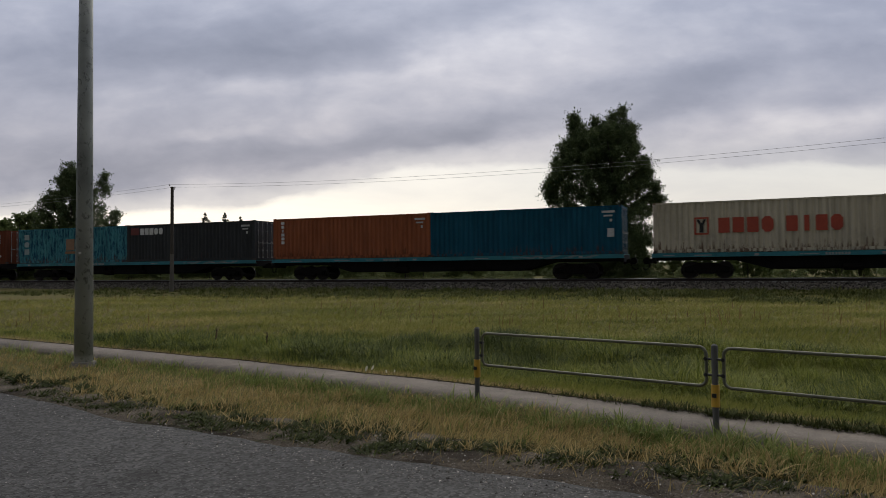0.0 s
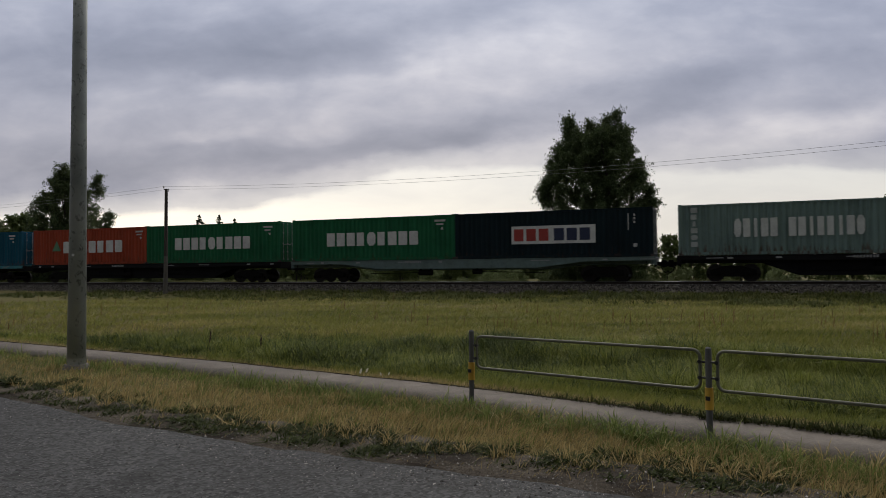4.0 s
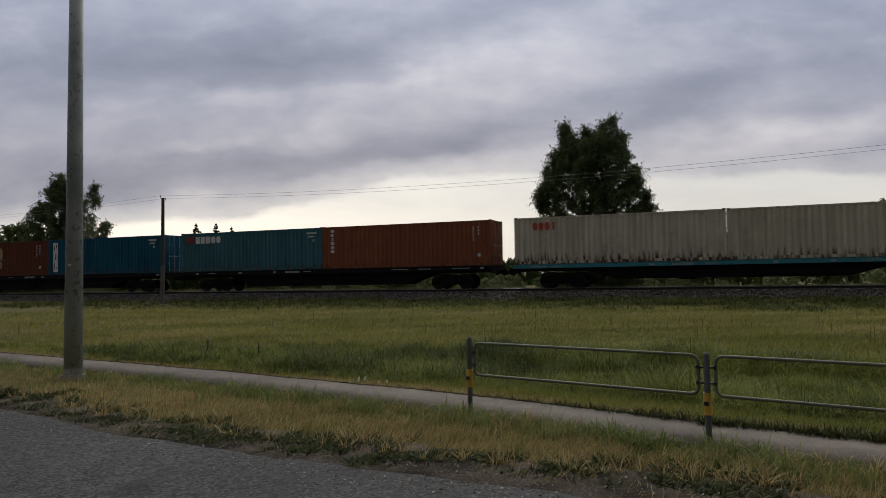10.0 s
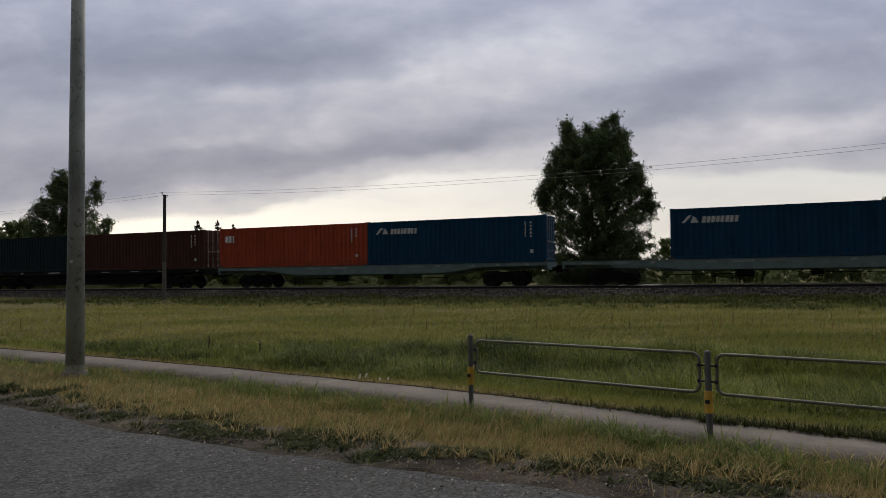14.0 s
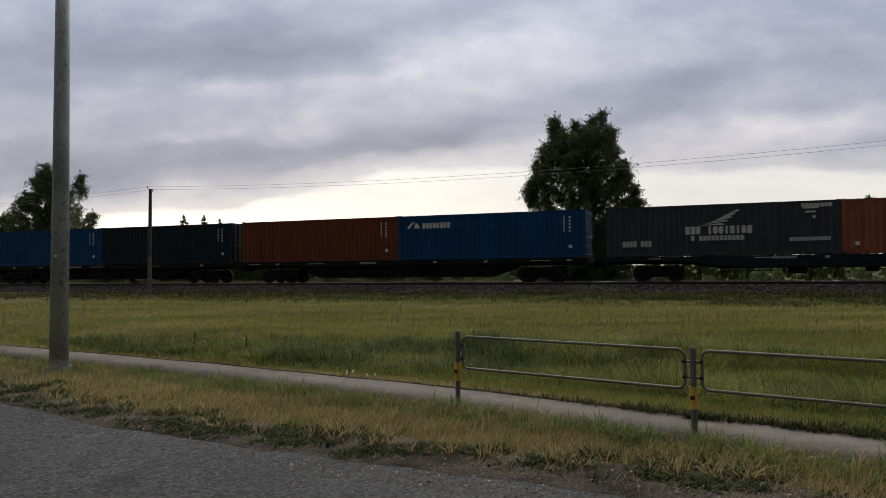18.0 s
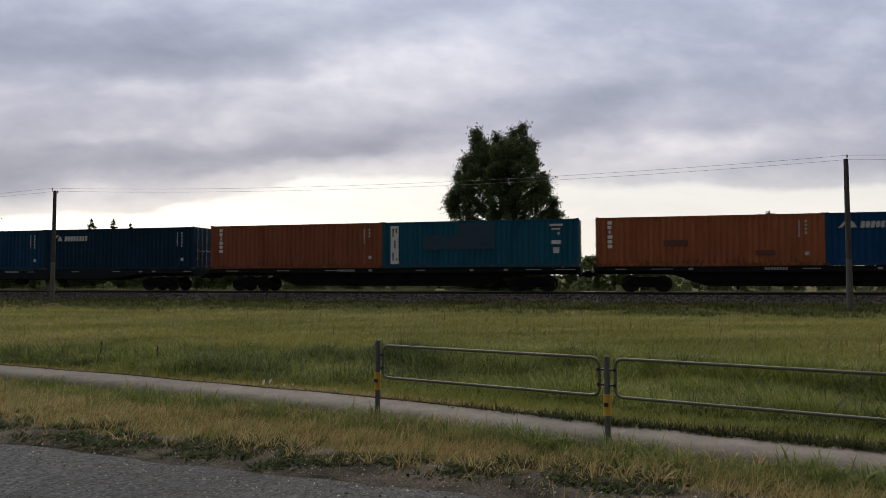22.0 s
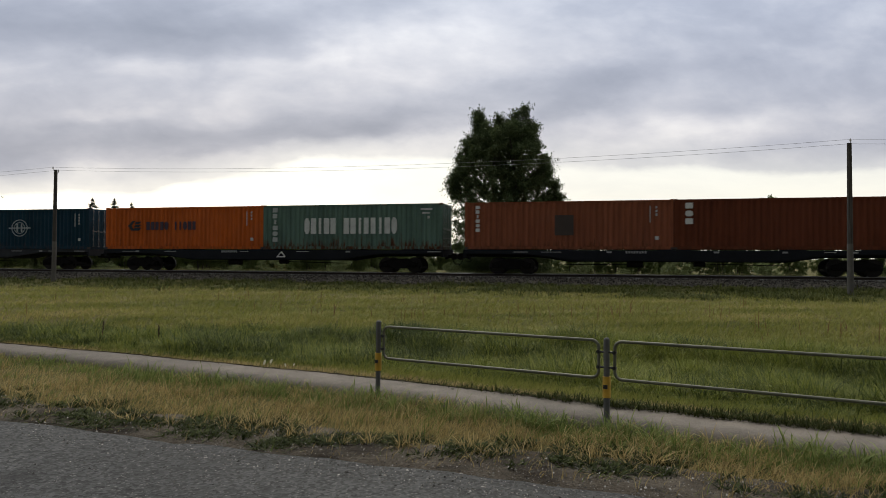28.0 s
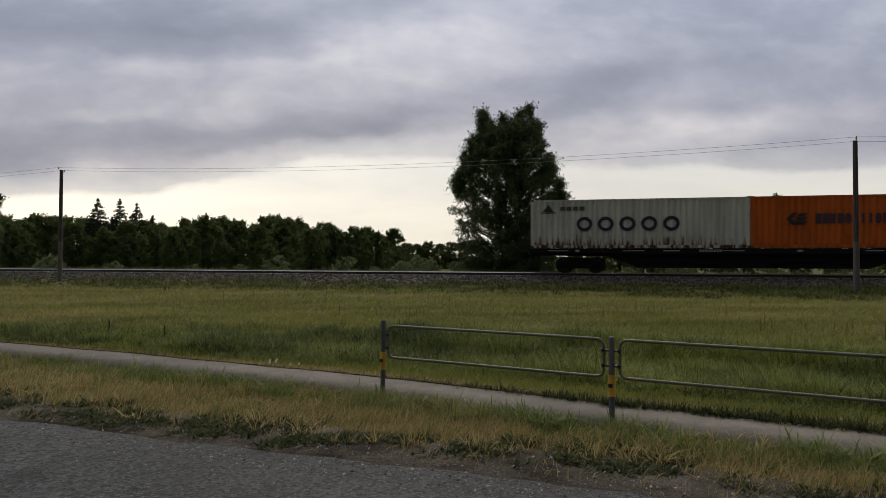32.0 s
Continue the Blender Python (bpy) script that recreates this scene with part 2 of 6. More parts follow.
def paint(name, c, rust=0.3, fade=0.25, patch=0.0, patch_col=(0.1, 0.25, 0.3)):
    """Container paint: sun-faded, with grime and rust runs that start at chips and at the lower rail."""
    k = Nodes(name)
    v = k.coords()
    big, small = k.noise(v, 0.5, 4), k.noise(v, 5, 7, 0.65)
    tone = k.math("ADD", k.math("MULTIPLY", big, 0.6), k.math("MULTIPLY", small, 0.4))
    g = sum(c) / 3
    pale = tuple(x * 0.75 + g * 0.35 for x in c)
    col = k.ramp(tone, [(0.3, shade(c, 1 - fade)), (0.5, c), (0.72, tuple(a * (1 - fade) + b * fade for a, b in zip(c, pale)))])
    runs = k.noise(k.coords((3.2, 3.2, 0.28)), 2.2, 6, 0.7)
    if patch:
        flake = k.noise(k.coords((4.2, 4.2, 0.8)), 1.9, 6, 0.72)
        col = k.mix(k.ramp(flake, [(0.62 - patch, 0.0), (0.66 - patch, 1.0)]), col, patch_col)
    sep = k.n("ShaderNodeSeparateXYZ")
    k.link(k.tc.outputs["Object"], sep.inputs[0])
    low = k.ramp(k.math("DIVIDE", sep.outputs[2], 2.9), [(0.03, 1.0), (0.3, 0.25), (0.8, 0.1), (0.97, 0.45)])
    spots = k.ramp(k.math("MULTIPLY", runs, k.math("ADD", 0.75, k.math("MULTIPLY", low, 0.45))), [(0.66 - rust * 0.25, 0.0), (0.74 - rust * 0.22, 1.0)])
    rustc = k.ramp(small, [(0.3, (0.05, 0.022, 0.012)), (0.7, (0.16, 0.065, 0.03))])
    col = k.mix(k.math("MULTIPLY", spots, min(1.0, rust * 2)), col, rustc)
    grime = k.ramp(k.noise(k.coords((1.2, 1.2, 0.2)), 1.5, 5), [(0.4, 1.0), (0.75, 0.72)])
    col = k.mix(1.0, col, grime, "MULTIPLY")
    streak = k.ramp(k.noise(k.coords((9, 9, 0.12)), 1.6, 4, 0.6), [(0.32, 0.74), (0.5, 1.0), (0.7, 1.1)])
    col = k.mix(1.0, col, streak, "MULTIPLY")
    k.bump(k.noise(v, 25, 4), 0.12, 0.01)
    return k.done(col, k.math("ADD", 0.5, k.math("MULTIPLY", small, 0.3)), 0.0, 0.16)


def blades(name, stops, rough=0.65, trans=0.0, drift=None):
    """Grass and leaves: every blade has its own tone."""
    k = Nodes(name)
    v = k.coords((1, 1, 1), vary=False)
    patch = k.noise(v, 0.35, 4)
    if drift:
        # long patches that lie along the railway
        mp = k.n("ShaderNodeMapping")
        mp.inputs["Rotation"].default_value, mp.inputs["Scale"].default_value = (0, 0, -HEAD), (drift, 1, 1)
        k.link(k.tc.outputs["Object"], mp.inputs[0])
        patch = k.ramp(k.noise(mp.outputs[0], 0.42, 5, 0.6), [(0.3, 0.0), (0.7, 1.0)])
    clump = k.noise(v, 3.2, 3)
    own, wide = (0.34, 0.52) if drift else (0.45, 0.35)
    f = k.math("ADD", k.math("MULTIPLY", k.island(), own), k.math("ADD", k.math("MULTIPLY", patch, wide), k.math("MULTIPLY", clump, 0.26)))
    col = k.ramp(f, stops)
    k.done(col, rough, 0.0, 0.08)
    if trans:
        tl, ms = k.n("ShaderNodeBsdfTranslucent"), k.n("ShaderNodeMixShader")
        k.link(col, tl.inputs[0])
        ms.inputs[0].default_value = trans
        k.link(k.bsdf.outputs[0], ms.inputs[1])
        k.link(tl.outputs[0], ms.inputs[2])
        k.link(ms.outputs[0], k.nt.nodes["Material Output"].inputs[0])
    return k.mat


# ---- mesh helpers ----
def box(bm, x0, x1, y0, y1, z0, z1):
    vs = [bm.verts.new(p) for p in ((x0, y0, z0), (x1, y0, z0), (x1, y1, z0), (x0, y1, z0), (x0, y0, z1), (x1, y0, z1), (x1, y1, z1), (x0, y1, z1))]
    for f in ((3, 2, 1, 0), (4, 5, 6, 7), (0, 1, 5, 4), (1, 2, 6, 5), (2, 3, 7, 6), (3, 0, 4, 7)):
        bm.faces.new([vs[i] for i in f])
    return vs


def prism(bm, pts, y0, y1):
    """A side outline in x and z, drawn counter-clockwise as seen from -y, given thickness along y."""
    a = [bm.verts.new((x, y0, z)) for x, z in pts]
    b = [bm.verts.new((x, y1, z)) for x, z in pts]
    n = len(pts)
    bm.faces.new(a)
    bm.faces.new(b[::-1])
    for i in range(n):
        j = (i + 1) % n
        bm.faces.new((a[j], a[i], b[i], b[j]))


def tube(bm, p0, p1, r0, r1=None, seg=10, caps=True):
    p0, p1 = Vector(p0), Vector(p1)
    r1 = r0 if r1 is None else r1
    d = (p1 - p0).normalized()
    s = d.orthogonal().normalized()
    t = d.cross(s)
    rings = []
    for p, r in ((p0, r0), (p1, r1)):
        rings.append([bm.verts.new(p + (s * math.cos(a) + t * math.sin(a)) * r) for a in (2 * math.pi * i / seg for i in range(seg))])
    for i in range(seg):
        j = (i + 1) % seg
        bm.faces.new((rings[0][i], rings[0][j], rings[1][j], rings[1][i]))
    if caps:
        bm.faces.new(rings[0][::-1])
        bm.faces.new(rings[1])


def pipe(bm, pts, r, seg=8, closed=False):
    """A bent pipe along points."""
    pts = [Vector(p) for p in pts]
    n = len(pts)
    rings, prev = [], None
    for i, p in enumerate(pts):
        a = pts[(i - 1) % n] if closed or i else p
        b = pts[(i + 1) % n] if closed or i < n - 1 else p
        d = (b - a).normalized()
        s = d.orthogonal().normalized() if prev is None else (prev - d * prev.dot(d)).normalized()
        prev = s
        t = d.cross(s)
        rings.append([bm.verts.new(p + (s * math.cos(q) + t * math.sin(q)) * r) for q in (2 * math.pi * k / seg for k in range(seg))])
    for i in range(n if closed else n - 1):
        A, B = rings[i], rings[(i + 1) % n]
        for k in range(seg):
            l = (k + 1) % seg
            bm.faces.new((A[k], A[l], B[l], B[k]))
    if not closed:
        bm.faces.new(rings[0][::-1])
        bm.faces.new(rings[-1])


def mesh_of(name, bm, smooth=False, bevel=0.0):
    if bevel:
        bmesh.ops.bevel(bm, geom=bm.edges[:], offset=bevel, segments=1, affect="EDGES")
    bmesh.ops.recalc_face_normals(bm, faces=bm.faces[:])
    me = bpy.data.meshes.new(name)
    bm.to_mesh(me)
    bm.free()
    if smooth:
        me.shade_smooth()
    return me


def skin(ob, material):
    """Gives an object its own material on a mesh that others share."""
    if not ob.data.materials:
        ob.data.materials.append(None)
    ob.material_slots[0].link = "OBJECT"
    ob.material_slots[0].material = material


def part(name, data, material, parent=None, label="", m=None):
    """One mesh object under a thing or a part, from a bmesh or from a shared mesh."""
    me = mesh_of(name, data) if isinstance(data, bmesh.types.BMesh) else data
    ob = new(name, me)
    skin(ob, material)
    if parent:
        ob.parent = parent
    if m is not None:
        ob.matrix_basis = m
    return tagged(ob, label) if label else ob


def loose_parts(bm):
    """Splits a bmesh into one bmesh for each connected piece."""
    left, out = set(bm.verts), []
    while left:
        seed = next(v for v in bm.verts if v in left)
        found, queue = [], [seed]
        left.discard(seed)
        while queue:
            v = queue.pop()
            found.append(v)
            for e in v.link_edges:
                o = e.other_vert(v)
                if o in left:
                    left.discard(o)
                    queue.append(o)
        piece, copy = bmesh.new(), {}
        for v in found:
            copy[v] = piece.verts.new(v.co)
        for f in {f for v in found for f in v.link_faces}:
            piece.faces.new([copy[v] for v in f.verts])
        out.append(piece)
    bm.free()
    return out


def raw_mesh(name, co, faces_flat, sizes):
    """A mesh from number arrays, for what has too many pieces for bmesh."""
    me = bpy.data.meshes.new(name)
    co = np.asarray(co, dtype=np.float32)
    idx = np.asarray(faces_flat, dtype=np.int32)
    tot = np.asarray(sizes, dtype=np.int32)
    me.vertices.add(len(co))
    me.vertices.foreach_set("co", co.ravel())
    me.loops.add(len(idx))
    me.loops.foreach_set("vertex_index", idx)
    me.polygons.add(len(tot))
    start = np.concatenate(([0], np.cumsum(tot)[:-1])).astype(np.int32)
    me.polygons.foreach_set("loop_start", start)
    me.polygons.foreach_set("loop_total", tot)
    me.update(calc_edges=True)
    return me


# ---- the ground ----
PATH_FAR = [(-95.0, 66.0), (-40.0, 33.6), (-11.7, 17.07), (-4.57, 12.91), (-0.46, 10.28), (1.13, 9.14), (2.6, 7.98), (4.87, 6.42), (12.0, 1.4), (40.0, -18.0), (90.0, -52.0)]
ROAD_EDGE = [(-95.0, 58.0), (-40.0, 31.0), (-12.0, 13.1), (-6.59, 9.61), (-3.64, 7.6), (-1.83, 6.68), (-0.28, 5.97), (1.41, 5.21), (2.6, 4.55), (6.0, 2.4), (12.0, -1.8), (40.0, -21.0), (90.0, -56.0)]
PATH_W = 1.05
# the stand of tall grass in the ditch: where it begins, and the crest of its far bank
TALL_NEAR = [(-30.0, 29.0), (-12.0, 18.6), (-7.9, 15.6), (-3.4, 13.1), (1.6, 11.2), (4.3, 8.3), (12.0, 3.6), (40.0, -15.5)]
TALL_FAR = [(-30.0, 30.0), (-14.0, 20.6), (-9.2, 18.2), (-4.6, 17.2), (2.3, 15.8), (6.8, 12.8), (12.0, 9.5), (40.0, -9.0)]


def resample(line, step):
    out = []
    for (x0, y0), (x1, y1) in zip(line, line[1:]):
        n = max(1, int(math.hypot(x1 - x0, y1 - y0) / step))
        out += [(x0 + (x1 - x0) * i / n, y0 + (y1 - y0) * i / n) for i in range(n)]
    return out + [line[-1]]


def line_y(line, x):
    """How far a line that runs from left to right lies at x."""
    return np.interp(x, [p[0] for p in line], [p[1] for p in line])


def ground_z(x, y):
    """The height of the ground: level by the road, a shallow swale past the footpath, a rise to the railway."""
    x, y = np.asarray(x, float), np.asarray(y, float)
    u, v = x * EU.x + y * EU.y, x * EV.x + y * EV.y
    past = y - line_y(PATH_FAR, x)
    z = -0.03 + 0.0 * x
    z = z - 0.30 * np.exp(-((past - 3.8) / 2.0) ** 2)
    z = z + 0.05 * np.sin(u * 0.21 + 1) * np.sin(v * 0.33) * np.clip(past / 4, 0, 1)
    z = z + np.clip((v - 36.0) / 4.0, 0, 1) * 0.16
    z = z - np.clip((v - 46.5) / 4.0, 0, 1) * 0.35
    return z


def grid_sheet(name, xs, ys, zfun):
    X, Y = np.meshgrid(xs, ys)
    co = np.stack([X, Y, zfun(X, Y)], -1).reshape(-1, 3)
    w, h = len(xs), len(ys)
    i = np.arange((h - 1) * w).reshape(h - 1, w)[:, :-1].ravel()
    f = np.stack([i, i + 1, i + w + 1, i + w], -1)
    me = raw_mesh(name, co, f.ravel(), np.full(len(f), 4))
    me.shade_smooth()
    return me


def soil_material():
    k = Nodes("meadow_soil")
    v = k.coords(vary=False)
    a, b, c = k.noise(v, 0.12, 5), k.noise(v, 1.6, 6, 0.65), k.noise(v, 30, 5, 0.7)
    f = k.math("ADD", k.math("MULTIPLY", a, 0.4), k.math("ADD", k.math("MULTIPLY", b, 0.3), k.math("MULTIPLY", c, 0.3)))
    col = k.ramp(f, [(0.3, (0.05, 0.05, 0.018)), (0.48, (0.10, 0.095, 0.032)), (0.62, (0.16, 0.13, 0.055)), (0.8, (0.13, 0.14, 0.05))])
    k.bump(c, 0.6, 0.05)
    return k.done(col, 0.95, 0, 0.1)


def asphalt_material(name, c, stones, scale, rough_cut=1.0, stain=None):
    k = Nodes(name)
    v = k.coords(vary=False)
    big, mid, fine = k.noise(v, 0.35, 5), k.noise(v, 3.5, 6, 0.7), k.noise(v, scale * 1.7, 5, 0.7)
    vor = k.n("ShaderNodeTexVoronoi")
    vor.inputs["Scale"].default_value = scale
    k.link(v, vor.inputs[0])
    grain = k.n("ShaderNodeSeparateColor")
    k.link(vor.outputs["Color"], grain.inputs[0])
    f = k.math("ADD", k.math("MULTIPLY", big, 0.45), k.math("ADD", k.math("MULTIPLY", mid, 0.3), k.math("MULTIPLY", fine, 0.25)))
    col = k.ramp(f, [(0.38, shade(c, 0.55)), (0.5, c), (0.62, shade(c, 1.55))])
    pale = k.ramp(grain.outputs[0], [(0.60, 0.0), (0.98, stones)])
    pale = k.math("MULTIPLY", pale, k.ramp(vor.outputs["Distance"], [(0.28, 1.0), (0.42, 0.0)]))
    dark = k.ramp(grain.outputs[1], [(0.0, 1 - 0.75 * rough_cut), (0.5, 0.97), (1.0, 1 + 0.8 * rough_cut)])
    col = k.mix(1.0, col, dark, "MULTIPLY")
    col = k.mix(pale, col, (0.15, 0.147, 0.14))
    if stain:
        # oil that soaked in: a ragged dark patch
        dist = k.n("ShaderNodeVectorMath")
        dist.operation = "DISTANCE"
        k.link(v, dist.inputs[0])
        dist.inputs[1].default_value = (*stain, 0)
        ragged = k.math("ADD", dist.outputs["Value"], k.math("MULTIPLY", k.noise(v, 9, 5, 0.7), 0.55))
        col = k.mix(k.ramp(ragged, [(0.30, 0.75), (0.52, 0.0)]), col, (0.008, 0.008, 0.008))
    k.bump(k.math("ADD", vor.outputs["Distance"], k.math("MULTIPLY", fine, 0.5)), 0.3 + 0.65 * rough_cut, 0.004 + 0.014 * rough_cut)
    return k.done(col, 0.85, 0, 0.3)


MAT_SOIL = soil_material()
MAT_ROAD = asphalt_material("old_asphalt", (0.034, 0.0352, 0.0348), 0.8, 34, 1.0, (-2.78, 5.78))
MAT_PATH = asphalt_material("path_asphalt", (0.124, 0.106, 0.086), 0.15, 90, 0.3)


def verge_soil():
    """Dark trodden soil with a few patches of pale sand."""
    k = Nodes("verge_soil")
    v = k.coords(vary=False)
    a, b, c = k.noise(v, 1.3, 5, 0.6), k.noise(v, 7, 6, 0.7), k.noise(v, 60, 4, 0.7)
    col = k.ramp(k.math("ADD", k.math("MULTIPLY", b, 0.55), k.math("MULTIPLY", c, 0.45)), [(0.32, (0.014, 0.012, 0.008)), (0.5, (0.038, 0.03, 0.021)), (0.68, (0.085, 0.066, 0.046))])
    sand = k.ramp(k.noise(v, 30, 5, 0.7), [(0.35, (0.075, 0.062, 0.047)), (0.7, (0.20, 0.17, 0.13))])
    col = k.mix(k.ramp(a, [(0.38, 0.0), (0.52, 0.9)]), col, sand)
    k.bump(k.math("ADD", b, c), 0.9, 0.03)
    return k.done(col, 0.95, 0, 0.15)


MAT_GRIT = verge_soil()

xs = np.unique(np.concatenate([np.linspace(-3000, -120, 14), np.linspace(-120, -30, 46), np.linspace(-30, 30, 121), np.linspace(30, 120, 46), np.linspace(120, 3000, 14)]))
ys = np.unique(np.concatenate([np.linspace(-3000, -40, 12), np.linspace(-40, 3, 22), np.linspace(3, 30, 109), np.linspace(30, 130, 81), np.linspace(130, 3000, 20)]))
ground = new("ground", grid_sheet("ground", xs, ys, ground_z))
skin(ground, MAT_SOIL)
tagged(ground, "green and straw-coloured meadow ground beside a railway", "ground", kind="structure")


def strip_between(name, left, right, z0, z1, skirt=0.12):
    """A paved sheet between two lines, with a worn edge that drops to the ground."""
    n = len(left)
    co = [(x, y, z0) for x, y in left] + [(x, y, z1) for x, y in right] + [(x, y, z0 - skirt) for x, y in left] + [(x, y, z1 - skirt) for x, y in right]
    f = []
    for i in range(n - 1):
        f += [i, i + 1, n + i + 1, n + i]
        f += [2 * n + i, 2 * n + i + 1, i + 1, i]
        f += [n + i, n + i + 1, 3 * n + i + 1, 3 * n + i]
    return raw_mesh(name, co, f, [4] * (3 * (n - 1)))


def wobble(x, s, a):
    return a * (noise.noise(Vector((x * s, 3.3, 0))) + 0.5 * noise.noise(Vector((x * s * 3.7, 8.1, 0))))


edge = [(x, y + wobble(x, 1.1, 0.08) + wobble(x + 20, 0.42, 0.14) + wobble(x, 4.1, 0.035)) for x, y in resample(ROAD_EDGE, 0.15)]
road = new("road", strip_between("road", [(x - 5.6, y - 11.0) for x, y in edge], edge, 0.0, 0.0))
skin(road, MAT_ROAD)
tagged(road, "worn grey asphalt road with a crumbling edge", "road", kind="structure")
shoulder = new("road_shoulder", strip_between("road_shoulder", [(x, y - 0.25) for x, y in edge], [(x, y + 0.95 + wobble(x + 50, 0.9, 0.3)) for x, y in edge], -0.006, -0.012, 0.05))
skin(shoulder, MAT_GRIT)
tagged(shoulder, "sandy gravel shoulder along the asphalt edge", "road shoulder", kind="structure")

far = resample(PATH_FAR, 0.2)


def offset_line(line, d):
    out = []
    for i, (x, y) in enumerate(line):
        a, b = line[max(0, i - 1)], line[min(len(line) - 1, i + 1)]
        L = math.hypot(b[0] - a[0], b[1] - a[1])
        out.append((x + (b[1] - a[1]) / L * d, y - (b[0] - a[0]) / L * d))
    return out


far_w = [(x, y + wobble(x, 1.4, 0.05)) for x, y in far]
near = offset_line(far, PATH_W)
pavement = new("pavement", strip_between("pavement", near, far_w, 0.012, 0.012))
skin(pavement, MAT_PATH)
tagged(pavement, "narrow grey asphalt footpath between grass verges", "footpath", kind="structure")

# low turf lip in dark soil colour, standing for the shadow under overhanging grass
fine = resample(PATH_FAR[2:9], 0.04)
lip = new("turf_edge", strip_between("turf_edge", [(x, y + 0.02 + wobble(x, 1.4, 0.05) + wobble(x + 9, 5.3, 0.05) + wobble(x, 17.0, 0.03)) for x, y in fine], [(x, y + 0.14) for x, y in fine], 0.024, -0.02, 0.1))
skin(lip, MAT_GRIT)
tagged(lip, "cut turf edge standing over the footpath, dark for its shadow line", "turf edge", kind="structure")

# ---- the railway line ----
MAT_BALLAST = plain("ballast_stone", (0.10, 0.087, 0.066), 0.9, 0, 0.55, 14)
MAT_RAIL = plain("rail_steel", (0.035, 0.025, 0.02), 0.7, 0.2, 0.3, 8)
MAT_RAILTOP = plain("polished_rail_head", (0.45, 0.45, 0.45), 0.35, 1.0, 0.1, 8)
MAT_SLEEPER = plain("concrete_sleeper", (0.26, 0.25, 0.235), 0.9, 0, 0.25, 8)
U0, U1 = -720.0, 700.0
TRACK = Matrix.LocRotScale(tp(0, V_MID), Euler((0, 0, HEAD)), None)
bm = bmesh.new()
prof = [(-3.3, 0.02), (-1.75, RAIL_Z - 0.25), (-1.45, RAIL_Z - 0.22), (1.45, RAIL_Z - 0.22), (1.75, RAIL_Z - 0.25), (3.5, -0.25), (3.5, -0.5), (-3.3, -0.5)]
a = [bm.verts.new((U0, y, z)) for y, z in prof]
b = [bm.verts.new((U1, y, z)) for y, z in prof]
bm.faces.new(a), bm.faces.new(b[::-1])
for i in range(len(prof)):
    j = (i + 1) % len(prof)
    bm.faces.new((a[i], b[i], b[j], a[j]))
bed = new("ballast_bed", mesh_of("ballast_bed", bm))
skin(bed, MAT_BALLAST)
bed.matrix_basis = TRACK
tagged(bed, "grey crushed stone railway embankment", "ballast", kind="structure")


def ballast_stones(n):
    """Loose crushed stones on the bed's near slope and shoulder."""
    r = np.random.default_rng(5)
    base = np.array([(0, 0, 0.5), (0.5, 0, -0.1), (0, 0.5, 0.05), (-0.5, 0.05, 0), (0.05, -0.5, -0.05), (0, 0, -0.4)])
    tri = np.array([(0, 1, 2), (0, 2, 3), (0, 3, 4), (0, 4, 1), (5, 2, 1), (5, 3, 2), (5, 4, 3), (5, 1, 4)])
    u = r.uniform(-75, 62, n)
    t = r.uniform(0, 1, n) ** 0.8
    y = -3.25 + t * 2.2
    z = np.interp(y, [p[0] for p in prof[:4]], [p[1] for p in prof[:4]])
    size = r.uniform(0.06, 0.15, n)
    co = base[None] * size[:, None, None] * r.uniform(0.6, 1.3, (n, 6, 3))
    ang = r.uniform(0, 6.28, n)
    c, s = np.cos(ang)[:, None], np.sin(ang)[:, None]
    x2, y2 = co[..., 0] * c - co[..., 1] * s, co[..., 0] * s + co[..., 1] * c
    co = np.stack([x2 + u[:, None], y2 + y[:, None], co[..., 2] + z[:, None] + 0.02], -1)
    f = (tri[None] + 6 * np.arange(n)[:, None, None]).reshape(-1)
    return raw_mesh("ballast_stones", co.reshape(-1, 3), f, np.full(n * 8, 3))


k = Nodes("crushed_stone")
v = k.coords(vary=False)
tone = k.math("ADD", k.math("MULTIPLY", k.island(), 0.75), k.math("MULTIPLY", k.noise(v, 0.8, 4), 0.3))
MAT_STONES = k.done(k.ramp(tone, [(0.15, (0.022, 0.020, 0.017)), (0.5, (0.070, 0.065, 0.056)), (0.8, (0.14, 0.131, 0.115)), (0.95, (0.28, 0.265, 0.235))]), 0.9, 0, 0.2)
stones = new("ballast_stones", ballast_stones(26000))
skin(stones, MAT_STONES)
stones.matrix_basis = TRACK
tagged(stones, "loose crushed stones on the railway embankment", "ballast", kind="stuff")

